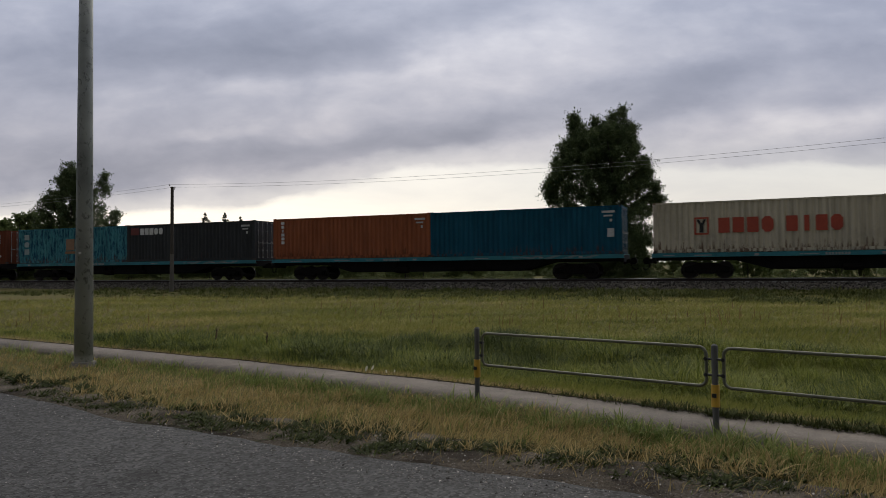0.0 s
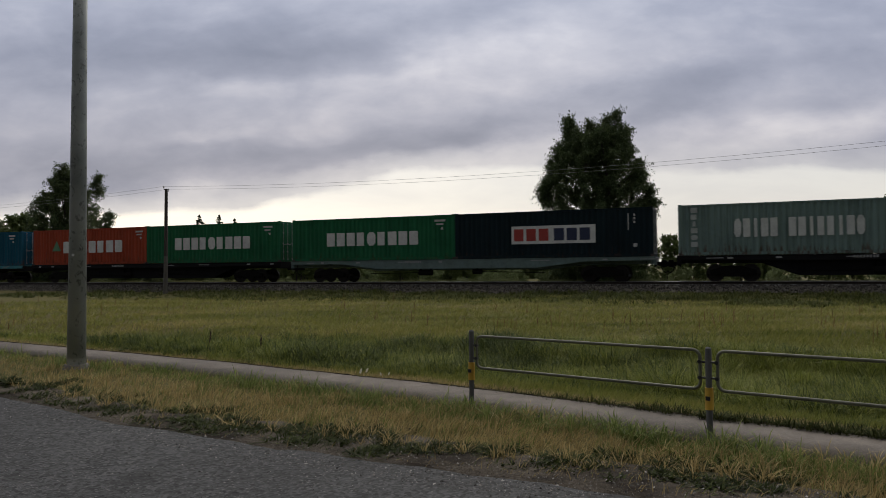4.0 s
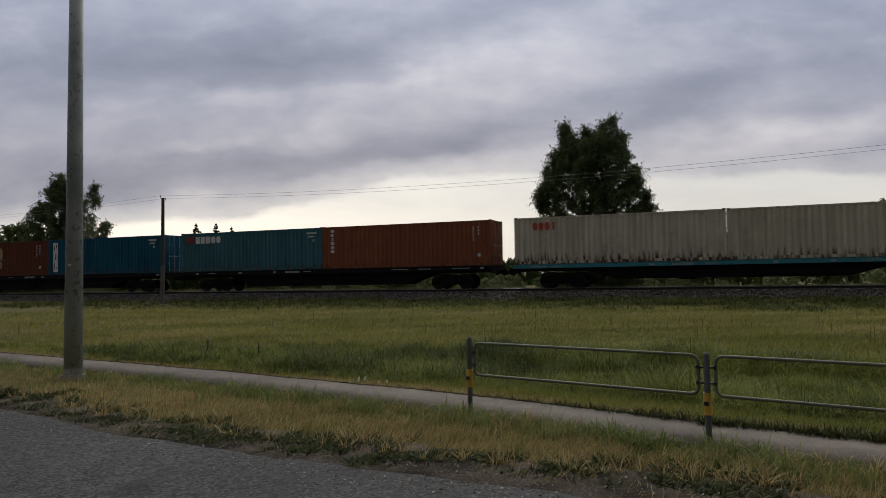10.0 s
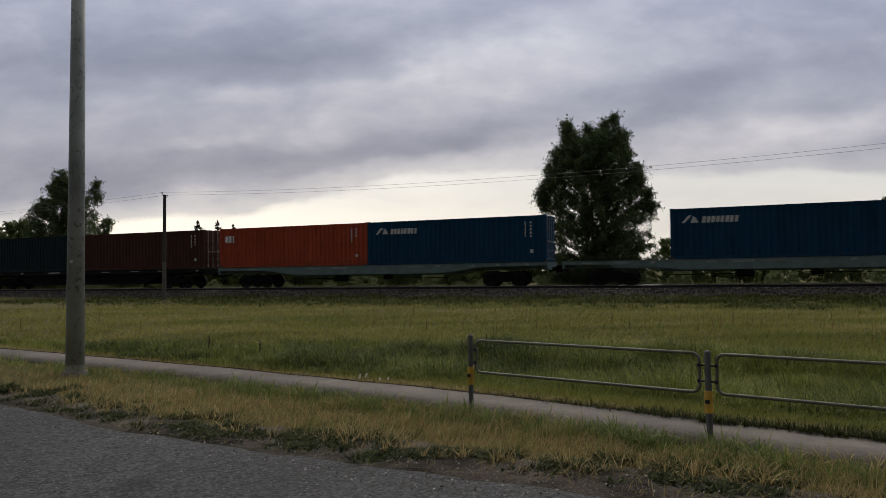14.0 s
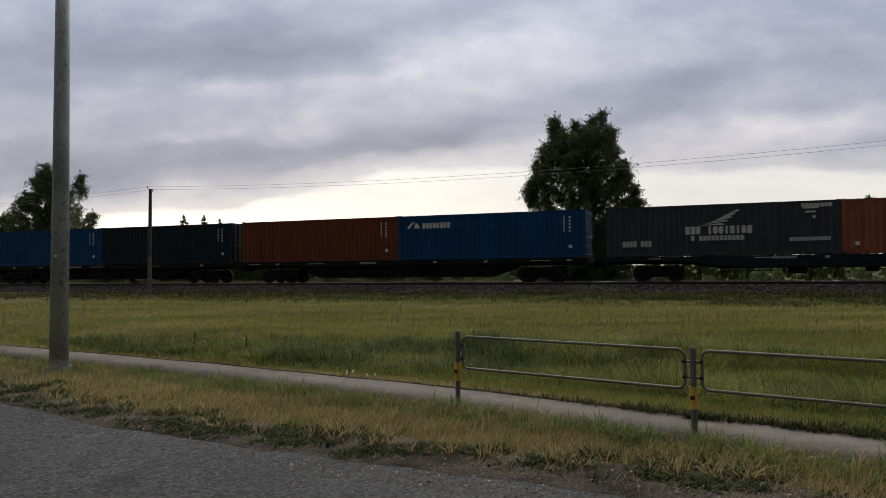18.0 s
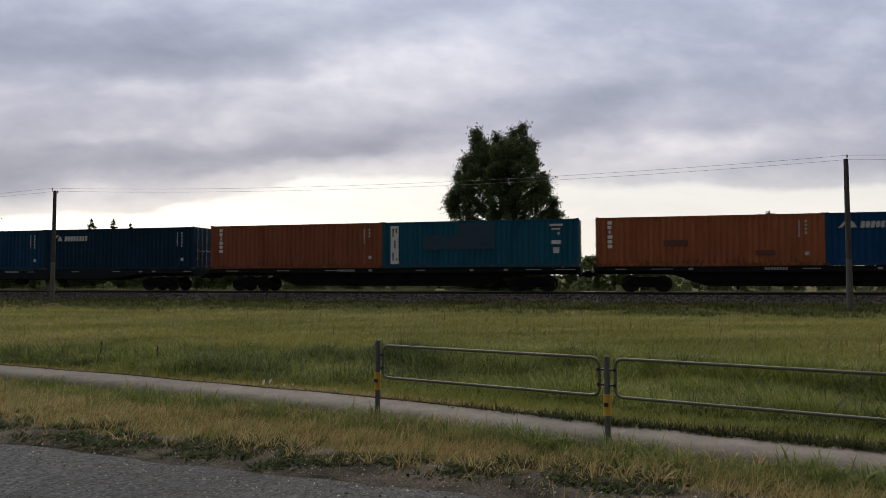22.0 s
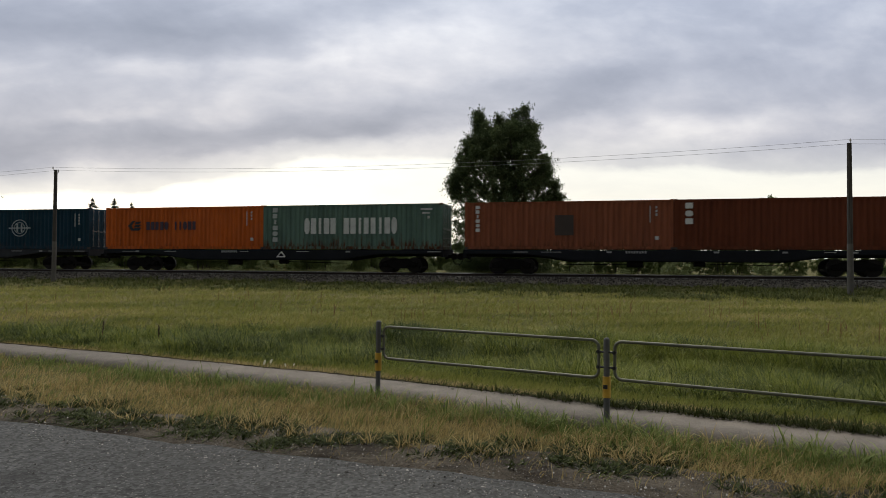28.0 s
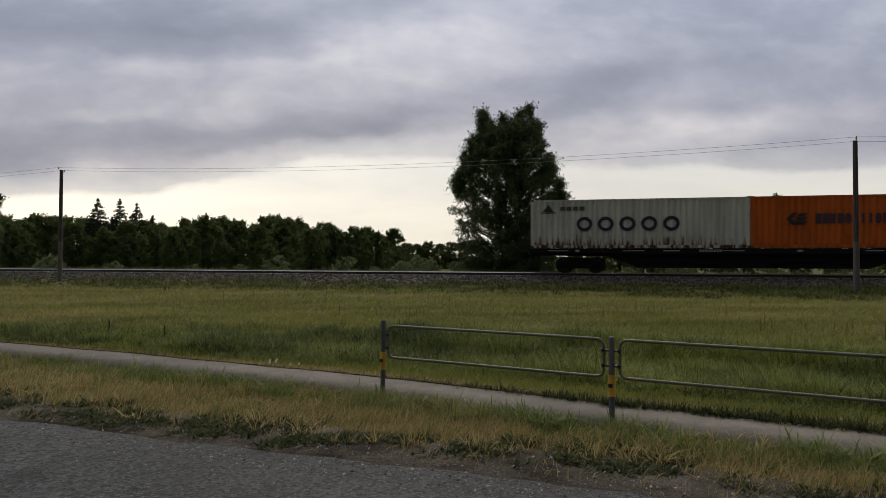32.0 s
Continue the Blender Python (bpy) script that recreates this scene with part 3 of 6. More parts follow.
for side, off in (("near", -0.76), ("far", 0.76)):
    rail = new("rail", None)
    rail.matrix_basis = TRACK @ pose(0, off, RAIL_Z)
    bm = bmesh.new()
    half = [(0.066, -0.18), (0.066, -0.168), (0.011, -0.15), (0.009, -0.055), (0.035, -0.042), (0.035, -0.022)]
    prof_web = half + [(-y, z) for y, z in half[::-1]]
    ra, rb = [bm.verts.new((U0, y, z)) for y, z in prof_web], [bm.verts.new((U1, y, z)) for y, z in prof_web]
    bm.faces.new(ra), bm.faces.new(rb[::-1])
    for q in range(12):
        bm.faces.new((ra[q], ra[(q + 1) % 12], rb[(q + 1) % 12], rb[q]))
    part("rail_web", bm, MAT_RAIL, rail, "rusty brown rail foot and web")
    bm = bmesh.new()
    prof_head = [(-0.037, -0.022), (0.037, -0.022), (0.037, -0.014), (0.023, 0.0), (-0.023, 0.0), (-0.037, -0.014)]
    ra, rb = [bm.verts.new((U0, y, z)) for y, z in prof_head], [bm.verts.new((U1, y, z)) for y, z in prof_head]
    for q in range(6):
        bm.faces.new((ra[q], ra[(q + 1) % 6], rb[(q + 1) % 6], rb[q]))
    part("rail_head", bm, MAT_RAILTOP, rail, "polished running surface")
    tagged(rail, "rusty steel railway rail with a polished head", "rail", "rails of the track", "structure")

bm = bmesh.new()
box(bm, -0.125, 0.125, -1.35, 1.35, -0.2, 0)
sleeper_mesh = mesh_of("sleeper", bm, bevel=0.02)
sleepers = new("sleepers", None)
sleepers.matrix_basis = TRACK @ pose(0, 0, RAIL_Z - 0.165)
tagged(sleepers, "weathered concrete sleepers under the rails", "sleeper", kind="structure")
for i in range(150):
    part("sleeper", sleeper_mesh, MAT_SLEEPER, sleepers, m=pose(-58 + i * 0.66, 0, 0))

# ---- the pedestrian railing ----
MAT_GALV = plain("galvanised_pipe", (0.13, 0.132, 0.09), 0.55, 0.3, 0.4, 14)
MAT_POST = plain("weathered_grey_post", (0.10, 0.10, 0.095), 0.75, 0.1, 0.35, 14)
MAT_YELLOW = plain("yellow_reflector", (0.55, 0.33, 0.035), 0.6, 0, 0.25, 15)
MAT_BLACK = plain("black_reflector", (0.012, 0.012, 0.013), 0.5, 0, 0.2, 15)
POST_A, POST_B = Vector((0.02, 8.91, 0)), Vector((2.385, 7.21, 0))
FSTEP = POST_B - POST_A
FANG = math.degrees(math.atan2(FSTEP.y, FSTEP.x))


def fence_post(m):
    """A round post with a domed cap and a banded reflector."""
    ob = new("fence_post", None)
    ob.matrix_basis = m
    bm = bmesh.new()
    tube(bm, (0, 0, -0.2), (0, 0, 0.86), 0.031, 0.031, 14)
    tube(bm, (0, 0, 0.86), (0, 0, 0.875), 0.031, 0.018, 14)
    part("post", bm, MAT_POST, ob)
    bm = bmesh.new()
    tube(bm, (0, 0, 0.255), (0, 0, 0.475), 0.0425, 0.0405, 14)
    part("reflector_sleeve", bm, MAT_YELLOW, ob, "faded yellow sleeve")
    bm = bmesh.new()
    box(bm, -0.022, 0.022, -0.049, -0.03, 0.35, 0.39)
    part("reflector", bm, MAT_BLACK, ob, "small black reflector plate")
    return tagged(ob, "grey steel railing post with a yellow sleeve and black reflector", "fence post", "posts of the railing")


def fence_panel(m, length):
    """A rounded frame of pipe, held to the posts by two short pegs at each end."""
    ob = new("railing_panel", None)
    ob.matrix_basis = m
    x0, x1, z0, z1, r = 0.085, length - 0.085, 0.45, 0.842, 0.075
    pts = []
    for cx, cz, a0 in ((x1 - r, z1 - r, 0), (x0 + r, z1 - r, 90), (x0 + r, z0 + r, 180), (x1 - r, z0 + r, 270)):
        pts += [(cx + r * math.cos(radians(a0 + q)), 0, cz + r * math.sin(radians(a0 + q))) for q in (0, 22, 45, 68, 90)]
    bm = bmesh.new()
    pipe(bm, pts, 0.0165, 10, True)
    fr = part("frame", bm, MAT_GALV, ob, "galvanised pipe frame")
    fr.data.shade_smooth()
    for z in (0.567, 0.725):
        for a, b in ((0.0, x0), (x1, length)):
            bm = bmesh.new()
            tube(bm, (a, 0, z), (b, 0, z), 0.011, 0.011, 8)
            tube(bm, ((x0 if a == 0 else x1) - 0.004, -0.022, z), ((x0 if a == 0 else x1) - 0.004, 0.022, z), 0.02, 0.02, 8)
            part("bracket", bm, MAT_BLACK, ob, "dark bolted bracket")
    return tagged(ob, "galvanised pipe railing panel with rounded corners", "railing", "panels of the railing")


for i in range(0, 4):
    p = POST_A + FSTEP * i
    fence_post(pose(p.x, p.y, float(ground_z(p.x, p.y)) + (0.07 if i == 0 else 0.03), 0.6 * (-1) ** i, 0.9 if i == 0 else -0.4, FANG))
    if i < 3:
        fence_panel(pose(p.x, p.y, 0.0, 0, 0, FANG), FSTEP.length)

# ---- the lamp post beside the footpath ----
k = Nodes("weathered_pole")
v = k.coords((1, 1, 0.8))
sp = k.noise(v, 9, 5, 0.6, 0.8)
col = k.ramp(k.noise(v, 1.1, 5), [(0.35, (0.23, 0.25, 0.235)), (0.65, (0.40, 0.42, 0.39))])
col = k.mix(k.ramp(sp, [(0.56, 0.0), (0.66, 0.75)]), col, (0.085, 0.09, 0.086))
k.bump(sp, 0.15, 0.01)
MAT_LAMP = k.done(col, 0.7, 0.2)
lamp = new("lamp_post", None)
lamp.matrix_basis = pose(-6.98, 12.42, 0, 0, 0.45, 0)
bm = bmesh.new()
tube(bm, (0, 0, -0.3), (0, 0, 9.5), 0.158, 0.098, 20)
shaft = part("shaft", bm, MAT_LAMP, lamp, "mottled grey tapered shaft")
shaft.data.shade_smooth()
bm = bmesh.new()
tube(bm, (0, 0, -0.1), (0, 0, 0.05), 0.27, 0.2, 12)
part("footing", bm, plain("rough_footing", (0.16, 0.15, 0.135), 0.95, 0, 0.3, 10), lamp, "rough concrete footing")
bm = bmesh.new()
box(bm, -0.022, 0.022, -0.148, -0.135, 1.96, 2.0)
part("tag_plate", bm, plain("white_tag", (0.6, 0.6, 0.58), 0.6), lamp, "small white tag")
tagged(lamp, "tall weathered grey street lamp post beside the footpath", "lamp post")

# ---- the power line ----
MAT_WOOD = Nodes("creosoted_wood")
v = MAT_WOOD.coords((6, 6, 0.35))
g1 = MAT_WOOD.noise(v, 3, 6, 0.7)
MAT_WOOD.bump(g1, 0.5, 0.02)
MAT_WOOD = MAT_WOOD.done(MAT_WOOD.ramp(g1, [(0.3, (0.03, 0.026, 0.022)), (0.7, (0.10, 0.088, 0.075))]), 0.85)
MAT_CONC = plain("grey_pole_stub", (0.12, 0.112, 0.098), 0.9, 0, 0.3, 8)
MAT_WIRE = plain("dull_wire", (0.30, 0.30, 0.31), 0.5, 0.6, 0.1)
MAT_PORC = plain("insulator_porcelain", (0.5, 0.48, 0.44), 0.3)
POLES = [(-63.0, 65.0, 0.0, 0.0), (-20.75, 47.95, 0.6, 0.02), (21.65, 30.75, -0.3, -0.2), (63.5, 14.0, 0.0, -0.1)]
TOP = 7.25
WANG = math.atan2(-17.2, 42.4)


def utility_pole(x, y, lean, z):
    ob = new("utility_pole", None)
    ob.matrix_basis = pose(x, y, z, 0, lean, math.degrees(WANG))
    bm = bmesh.new()
    tube(bm, (0, 0, 2.6), (0, 0, TOP), 0.125, 0.1, 14)
    part("timber_shaft", bm, MAT_WOOD, ob, "dark tarred timber shaft")
    bm = bmesh.new()
    tube(bm, (0, 0, -0.3), (0, 0, 2.62), 0.15, 0.128, 14)
    part("stub", bm, MAT_CONC, ob, "greyed weathered lower shaft")
    for y0, zz in ((-0.22, 0.16), (0.22, 0.02)):
        bm = bmesh.new()
        pipe(bm, [(0, 0, TOP - 0.25 + zz), (0, y0 * 0.8, TOP - 0.22 + zz), (0, y0, TOP - 0.12 + zz)], 0.014, 6)
        hook = part("hook", bm, MAT_RAIL, ob, "bent iron hook")
        bm = bmesh.new()
        tube(bm, (0, y0, TOP - 0.12 + zz), (0, y0, TOP - 0.04 + zz), 0.035, 0.045, 8)
        tube(bm, (0, y0, TOP - 0.04 + zz), (0, y0, TOP + 0.02 + zz), 0.03, 0.02, 8)
        part("insulator", bm, MAT_PORC, hook, "small white insulator")
    return tagged(ob, "dark wooden utility pole standing in the meadow", "utility pole", "poles of the power line")


for p in POLES:
    utility_pole(*p)
for off, zz in ((-0.22, 0.16), (0.22, 0.02)):
    for a, b in zip(POLES, POLES[1:]):
        bm = bmesh.new()
        pts = []
        for i in range(25):
            t = i / 24
            w = Vector((a[0] + (b[0] - a[0]) * t, a[1] + (b[1] - a[1]) * t, a[3] + (b[3] - a[3]) * t + TOP - 0.02 + zz - 0.55 * 4 * t * (1 - t)))
            pts.append(w + Vector((-math.sin(WANG), math.cos(WANG), 0)) * off)
        pipe(bm, pts, 0.0065, 5)
        wire = part("wire", bm, MAT_WIRE)
        tagged(wire, "thin sagging overhead wire between utility poles", "wire", "wires of the power line")


# ---- the train ----
V0, V1 = 20.061, 0.00312
SHIFT = [(0, 0.23), (1, -0.3), (2, -0.05), (3, 0.07), (6, 0.11), (7, -0.57), (8, -0.4), (9, -0.12), (10, -0.45), (11, -0.2), (12, 0.08), (13, -0.45), (14, -0.06), (17, -0.07), (18, 0.05), (19, 0.12), (20, 0.37), (21, 0.58), (22, 0.24), (23, 0.28), (24, 0.34), (25, -0.17), (28, -0.08), (29, 0.01), (30, 0.33), (31, -0.12), (32, 0.17)]


def run(t):
    """How far the train has gone at t seconds."""
    return V0 * t + V1 * (t - 16) ** 2 + (float(np.interp(t, [p[0] for p in SHIFT], [p[1] for p in SHIFT])) if SHIFT else 0.0)


CL, CW, CH = 12.192, 2.438, 2.87
PITCHES = 36


def side_panel_mesh():
    """A wall of pressed trapezoid corrugations between the corner posts."""
    bm = bmesh.new()
    L = CL - 0.32
    p = L / PITCHES
    xs, ys = [], []
    for i in range(PITCHES):
        x = -L / 2 + i * p
        xs += [x, x + p * 0.27, x + p * 0.5, x + p * 0.77]
        ys += [0.0, 0.0, 0.048, 0.048]
    xs.append(L / 2)
    ys.append(0.0)
    lo = [bm.verts.new((x, y, 0.17)) for x, y in zip(xs, ys)]
    hi = [bm.verts.new((x, y, CH - 0.11)) for x, y in zip(xs, ys)]
    for i in range(len(xs) - 1):
        bm.faces.new((lo[i], lo[i + 1], hi[i + 1], hi[i]))
    return mesh_of("side_panel", bm)


def frame_mesh():
    bm = bmesh.new()
    for sx in (-1, 1):
        for sy in (-1, 1):
            x0, x1 = sorted((sx * (CL / 2), sx * (CL / 2 - 0.17)))
            y0, y1 = sorted((sy * (CW / 2), sy * (CW / 2 - 0.14)))
            box(bm, x0, x1, y0, y1, 0.118, CH - 0.118)
    for sy in (-1, 1):
        y0, y1 = sorted((sy * (CW / 2), sy * (CW / 2 - 0.09)))
        box(bm, -CL / 2 + 0.17, CL / 2 - 0.17, y0, y1, 0.0, 0.165)
        y0, y1 = sorted((sy * (CW / 2 - 0.004), sy * (CW / 2 - 0.07)))
        box(bm, -CL / 2 + 0.17, CL / 2 - 0.17, y0, y1, CH - 0.115, CH - 0.03)
    for sx in (-1, 1):
        x0, x1 = sorted((sx * (CL / 2), sx * (CL / 2 - 0.12)))
        box(bm, x0, x1, -CW / 2 + 0.14, CW / 2 - 0.14, 0.0, 0.15)
        box(bm, x0, x1, -CW / 2 + 0.14, CW / 2 - 0.14, CH - 0.15, CH - 0.03)
    return mesh_of("frame", bm)


def casting_mesh():
    bm = bmesh.new()
    box(bm, 0, 0.178, 0, 0.162, 0, 0.118)
    return mesh_of("corner_casting", bm, bevel=0.008)


def roof_mesh():
    bm = bmesh.new()
    L, n = CL - 0.2, 45
    p = L / n
    row = []
    for i in range(n):
        x = -L / 2 + i * p
        row += [(x, 0), (x + p * 0.3, 0), (x + p * 0.5, 0.02), (x + p * 0.8, 0.02)]
    row.append((L / 2, 0))
    a = [bm.verts.new((x, -CW / 2 + 0.06, CH - 0.045 + z)) for x, z in row]
    b = [bm.verts.new((x, CW / 2 - 0.06, CH - 0.045 + z)) for x, z in row]
    for i in range(len(row) - 1):
        bm.faces.new((a[i], a[i + 1], b[i + 1], b[i]))
    return mesh_of("roof", bm)


def end_wall_mesh():
    bm = bmesh.new()
    W, n = CW - 0.28, 8
    p = W / n
    row = []
    for i in range(n):
        y = -W / 2 + i * p
        row += [(y, 0), (y + p * 0.3, 0), (y + p * 0.5, 0.04), (y + p * 0.8, 0.04)]
    row.append((W / 2, 0))
    a = [bm.verts.new((-CL / 2 + 0.03 + d, y, 0.14)) for y, d in row]
    b = [bm.verts.new((-CL / 2 + 0.03 + d, y, CH - 0.14)) for y, d in row]
    for i in range(len(row) - 1):
        bm.faces.new((a[i], a[i + 1], b[i + 1], b[i]))
    return mesh_of("end_wall", bm)


def door_mesh():
    """A door leaf with pressed horizontal ribs, hinged at y = 0 and reaching 1.07 m across."""
    bm = bmesh.new()
    box(bm, 0, 0.05, 0.0, 1.075, 0.0, CH - 0.31)
    for i in range(5):
        z = 0.22 + i * 0.5
        box(bm, 0.05, 0.072, 0.06, 1.02, z, z + 0.3)
    return mesh_of("door", bm)


def lockbar_mesh():
    bm = bmesh.new()
    tube(bm, (0, 0, -0.02), (0, 0, CH - 0.26), 0.017, 0.017, 6)
    box(bm, -0.03, 0.03, -0.03, 0.03, -0.03, 0.06)
    box(bm, -0.03, 0.03, -0.03, 0.03, CH - 0.36, CH - 0.27)
    box(bm, 0.0, 0.03, -0.02, 0.36, 1.05, 1.09)
    for z in (0.5, 1.1, 1.9):
        box(bm, -0.05, 0.02, -0.05, 0.05, z, z + 0.07)
    return mesh_of("locking_bar", bm)


ME_SIDE, ME_FRAME, ME_CAST, ME_ROOF, ME_ENDW, ME_DOOR, ME_LOCK = side_panel_mesh(), frame_mesh(), casting_mesh(), roof_mesh(), end_wall_mesh(), door_mesh(), lockbar_mesh()
MAT_LOCK = plain("galvanised_locking_bar", (0.36, 0.37, 0.37), 0.5, 0.6, 0.25)
MAT_CAST = plain("scuffed_corner_casting", (0.07, 0.06, 0.055), 0.7, 0.4, 0.4)
MARKS = {}


def mark_material(c):
    key = tuple(round(v, 3) for v in c)
    if key not in MARKS:
        MARKS[key] = plain("painted_marking", c, 0.6, 0, 0.22, 9)
    return MARKS[key]


FACE = -CW / 2 - 0.004


def slab(bm, x, z, w, h, skew=0.0):
    """A thin painted plate on the near side, x and z at its lower corner."""
    pts = [(x, z), (x + w, z), (x + w + skew * h, z + h), (x + skew * h, z + h)]
    prism(bm, pts, FACE - 0.004, FACE + 0.003)


def sign(bm, kind, x, z, w, h, skew=0.0):
    """One plain shape of a painted row: a block, a single bar or a rounded block."""
    y0, y1 = FACE - 0.004, FACE + 0.003
    if kind == "b":
        prism(bm, [(x + skew * h * v + w * q, z + h * v) for q, v in ((0.06, 0), (0.94, 0), (1, 0.06), (1, 0.94), (0.94, 1), (0.06, 1), (0, 0.94), (0, 0.06))], y0, y1)
    elif kind == "o":
        prism(bm, [(x + w * q + skew * h * v, z + h * v) for q, v in ((0.28, 0), (0.72, 0), (1, 0.22), (1, 0.78), (0.72, 1), (0.28, 1), (0, 0.78), (0, 0.22))], y0, y1)
    elif kind == "i":
        slab(bm, x + w * 0.28, z, w * 0.44, h, skew)
    else:
        slab(bm, x, z, w * (0.86 if kind == "k" else 1.0), h, skew)


def word_bars(bm, x0, z0, w, h, letters, skew=0.0, fill=0.80):
    """A row of plain shapes; a blank stays open."""
    step = w / len(letters)
    for i, ch in enumerate(letters):
        if ch != " ":
            sign(bm, ch, x0 + i * step + step * (1 - fill) / 2, z0, step * fill, h, skew)


def outline_bars(bm, x0, z0, w, h, n, skew=0.12, t=0.055):
    """A row of hollow upright bars, drawn as thin outlines."""
    step = w / n
    for i in range(n):
        a, d = x0 + i * step, step * 0.86
        slab(bm, a, z0, t, h, skew)
        slab(bm, a + d - t, z0, t, h, skew)
        slab(bm, a + t, z0, d - 2 * t, t, skew)
        slab(bm, a + t + skew * (h - t), z0 + h - t, d - 2 * t, t, skew)


def column_bars(bm, x, z_top, size, n, gap=0.35, wide=1.25):
    for i in range(n):
        z = z_top - (i + 1) * size - i * size * gap
        sign(bm, "tkibob"[(i + n) % 6], x, z, size * wide, size)


def ring(bm, cx, cz, r, t, seg=28, sx=1.0):
    """A flat painted ring, in one piece."""
    loops = []
    for y in (FACE - 0.004, FACE + 0.003):
        for q, wide in ((r, r * sx), (r - t, r * sx - t)):
            loops.append([bm.verts.new((cx + wide * math.cos(a), y, cz + q * math.sin(a))) for a in (2 * math.pi * i / seg for i in range(seg))])
    fo, fi, bo, bi = loops
    for i in range(seg):
        j = (i + 1) % seg
        for A, B in ((fo, fi), (bo, bi), (fo, bo), (fi, bi)):
            bm.faces.new((A[i], A[j], B[j], B[i]))


CONTAINERS = []


def container(u, label, paint_mat, marks=(), doors_front=True):
    """A forty-foot container whose middle stands at u on the train; marks: a colour, a drawing and its label."""
    ob = new("shipping_container", None)
    part("frame", ME_FRAME, paint_mat, ob)
    part("side_panel", ME_SIDE, paint_mat, ob, "corrugated steel side", pose(0, -CW / 2 + 0.012, 0))
    part("side_panel", ME_SIDE, paint_mat, ob, "corrugated steel side", pose(0, CW / 2 - 0.012, 0, 0, 0, 180))
    part("roof", ME_ROOF, paint_mat, ob, "corrugated steel roof")
    turn = 0 if doors_front else 180
    part("end_wall", ME_ENDW, paint_mat, ob, "corrugated end wall", pose(0, 0, 0, 0, 0, turn))
    for s in (-1, 1):
        m = pose(0, 0, 0, 0, 0, turn) @ pose(CL / 2 - 0.085, 0, 0.15) @ (pose(0, -1.08, 0) if s < 0 else pose(0, 0.005, 0))
        d = part("door", ME_DOOR, paint_mat, ob, "ribbed steel door leaf", m)
        for y in (0.28, 0.8):
            part("locking_bar", ME_LOCK, MAT_LOCK, d, "galvanised locking bar", pose(0.09, y, 0))
    for sx in (-1, 1):
        for sy in (-1, 1):
            for z in (0.0, CH - 0.118):
                x = CL / 2 - 0.176 if sx > 0 else -CL / 2 - 0.002
                y = CW / 2 - 0.16 if sy > 0 else -CW / 2 - 0.002
                part("corner_casting", ME_CAST, MAT_CAST if z == 0 else paint_mat, ob, m=pose(x, y, z))
    for col, draw, text in marks:
        bm = bmesh.new()
        draw(bm)
        for piece in loose_parts(bm):
            part("marking", piece, mark_material(col), ob, text)
    tagged(ob, label, "shipping container", "containers on the train")
    CONTAINERS.append((ob, u))
    return ob


WHITE, PALE = (0.68, 0.69, 0.68), (0.52, 0.53, 0.53)


def small_codes(x=4.9, n=5):
    """The rows of small code plates high on the side by the doors."""
    def draw(bm):
        for i in range(n):
            slab(bm, x, 2.35 - i * 0.21, 0.10, 0.13)
        slab(bm, x - 0.32, 1.55, 0.05, 0.95)
        slab(bm, x - 0.02, 0.55, 0.2, 0.2)
    return (PALE, draw, "small pale code marks")


def codes_top(x=4.7):
    def draw(bm):
        slab(bm, x, 2.42, 0.75, 0.13)
        slab(bm, x + 0.1, 2.2, 0.5, 0.1)
        slab(bm, x + 0.45, 1.9, 0.14, 0.16)
    return (PALE, draw, "small pale code marks")


def title(x, z, w, h, letters, col=WHITE, skew=0.0, text="row of painted bars", fill=0.80):
    return (col, lambda bm: word_bars(bm, x, z, w, h, letters, skew, fill), text)


def column(x, z, size, n, col=WHITE):
    return (col, lambda bm: column_bars(bm, x, z, size, n), "column of painted marks")


def plate(x, z, w, h, col, text="painted-over panel"):
    return (col, lambda bm: slab(bm, x, z, w, h), text)


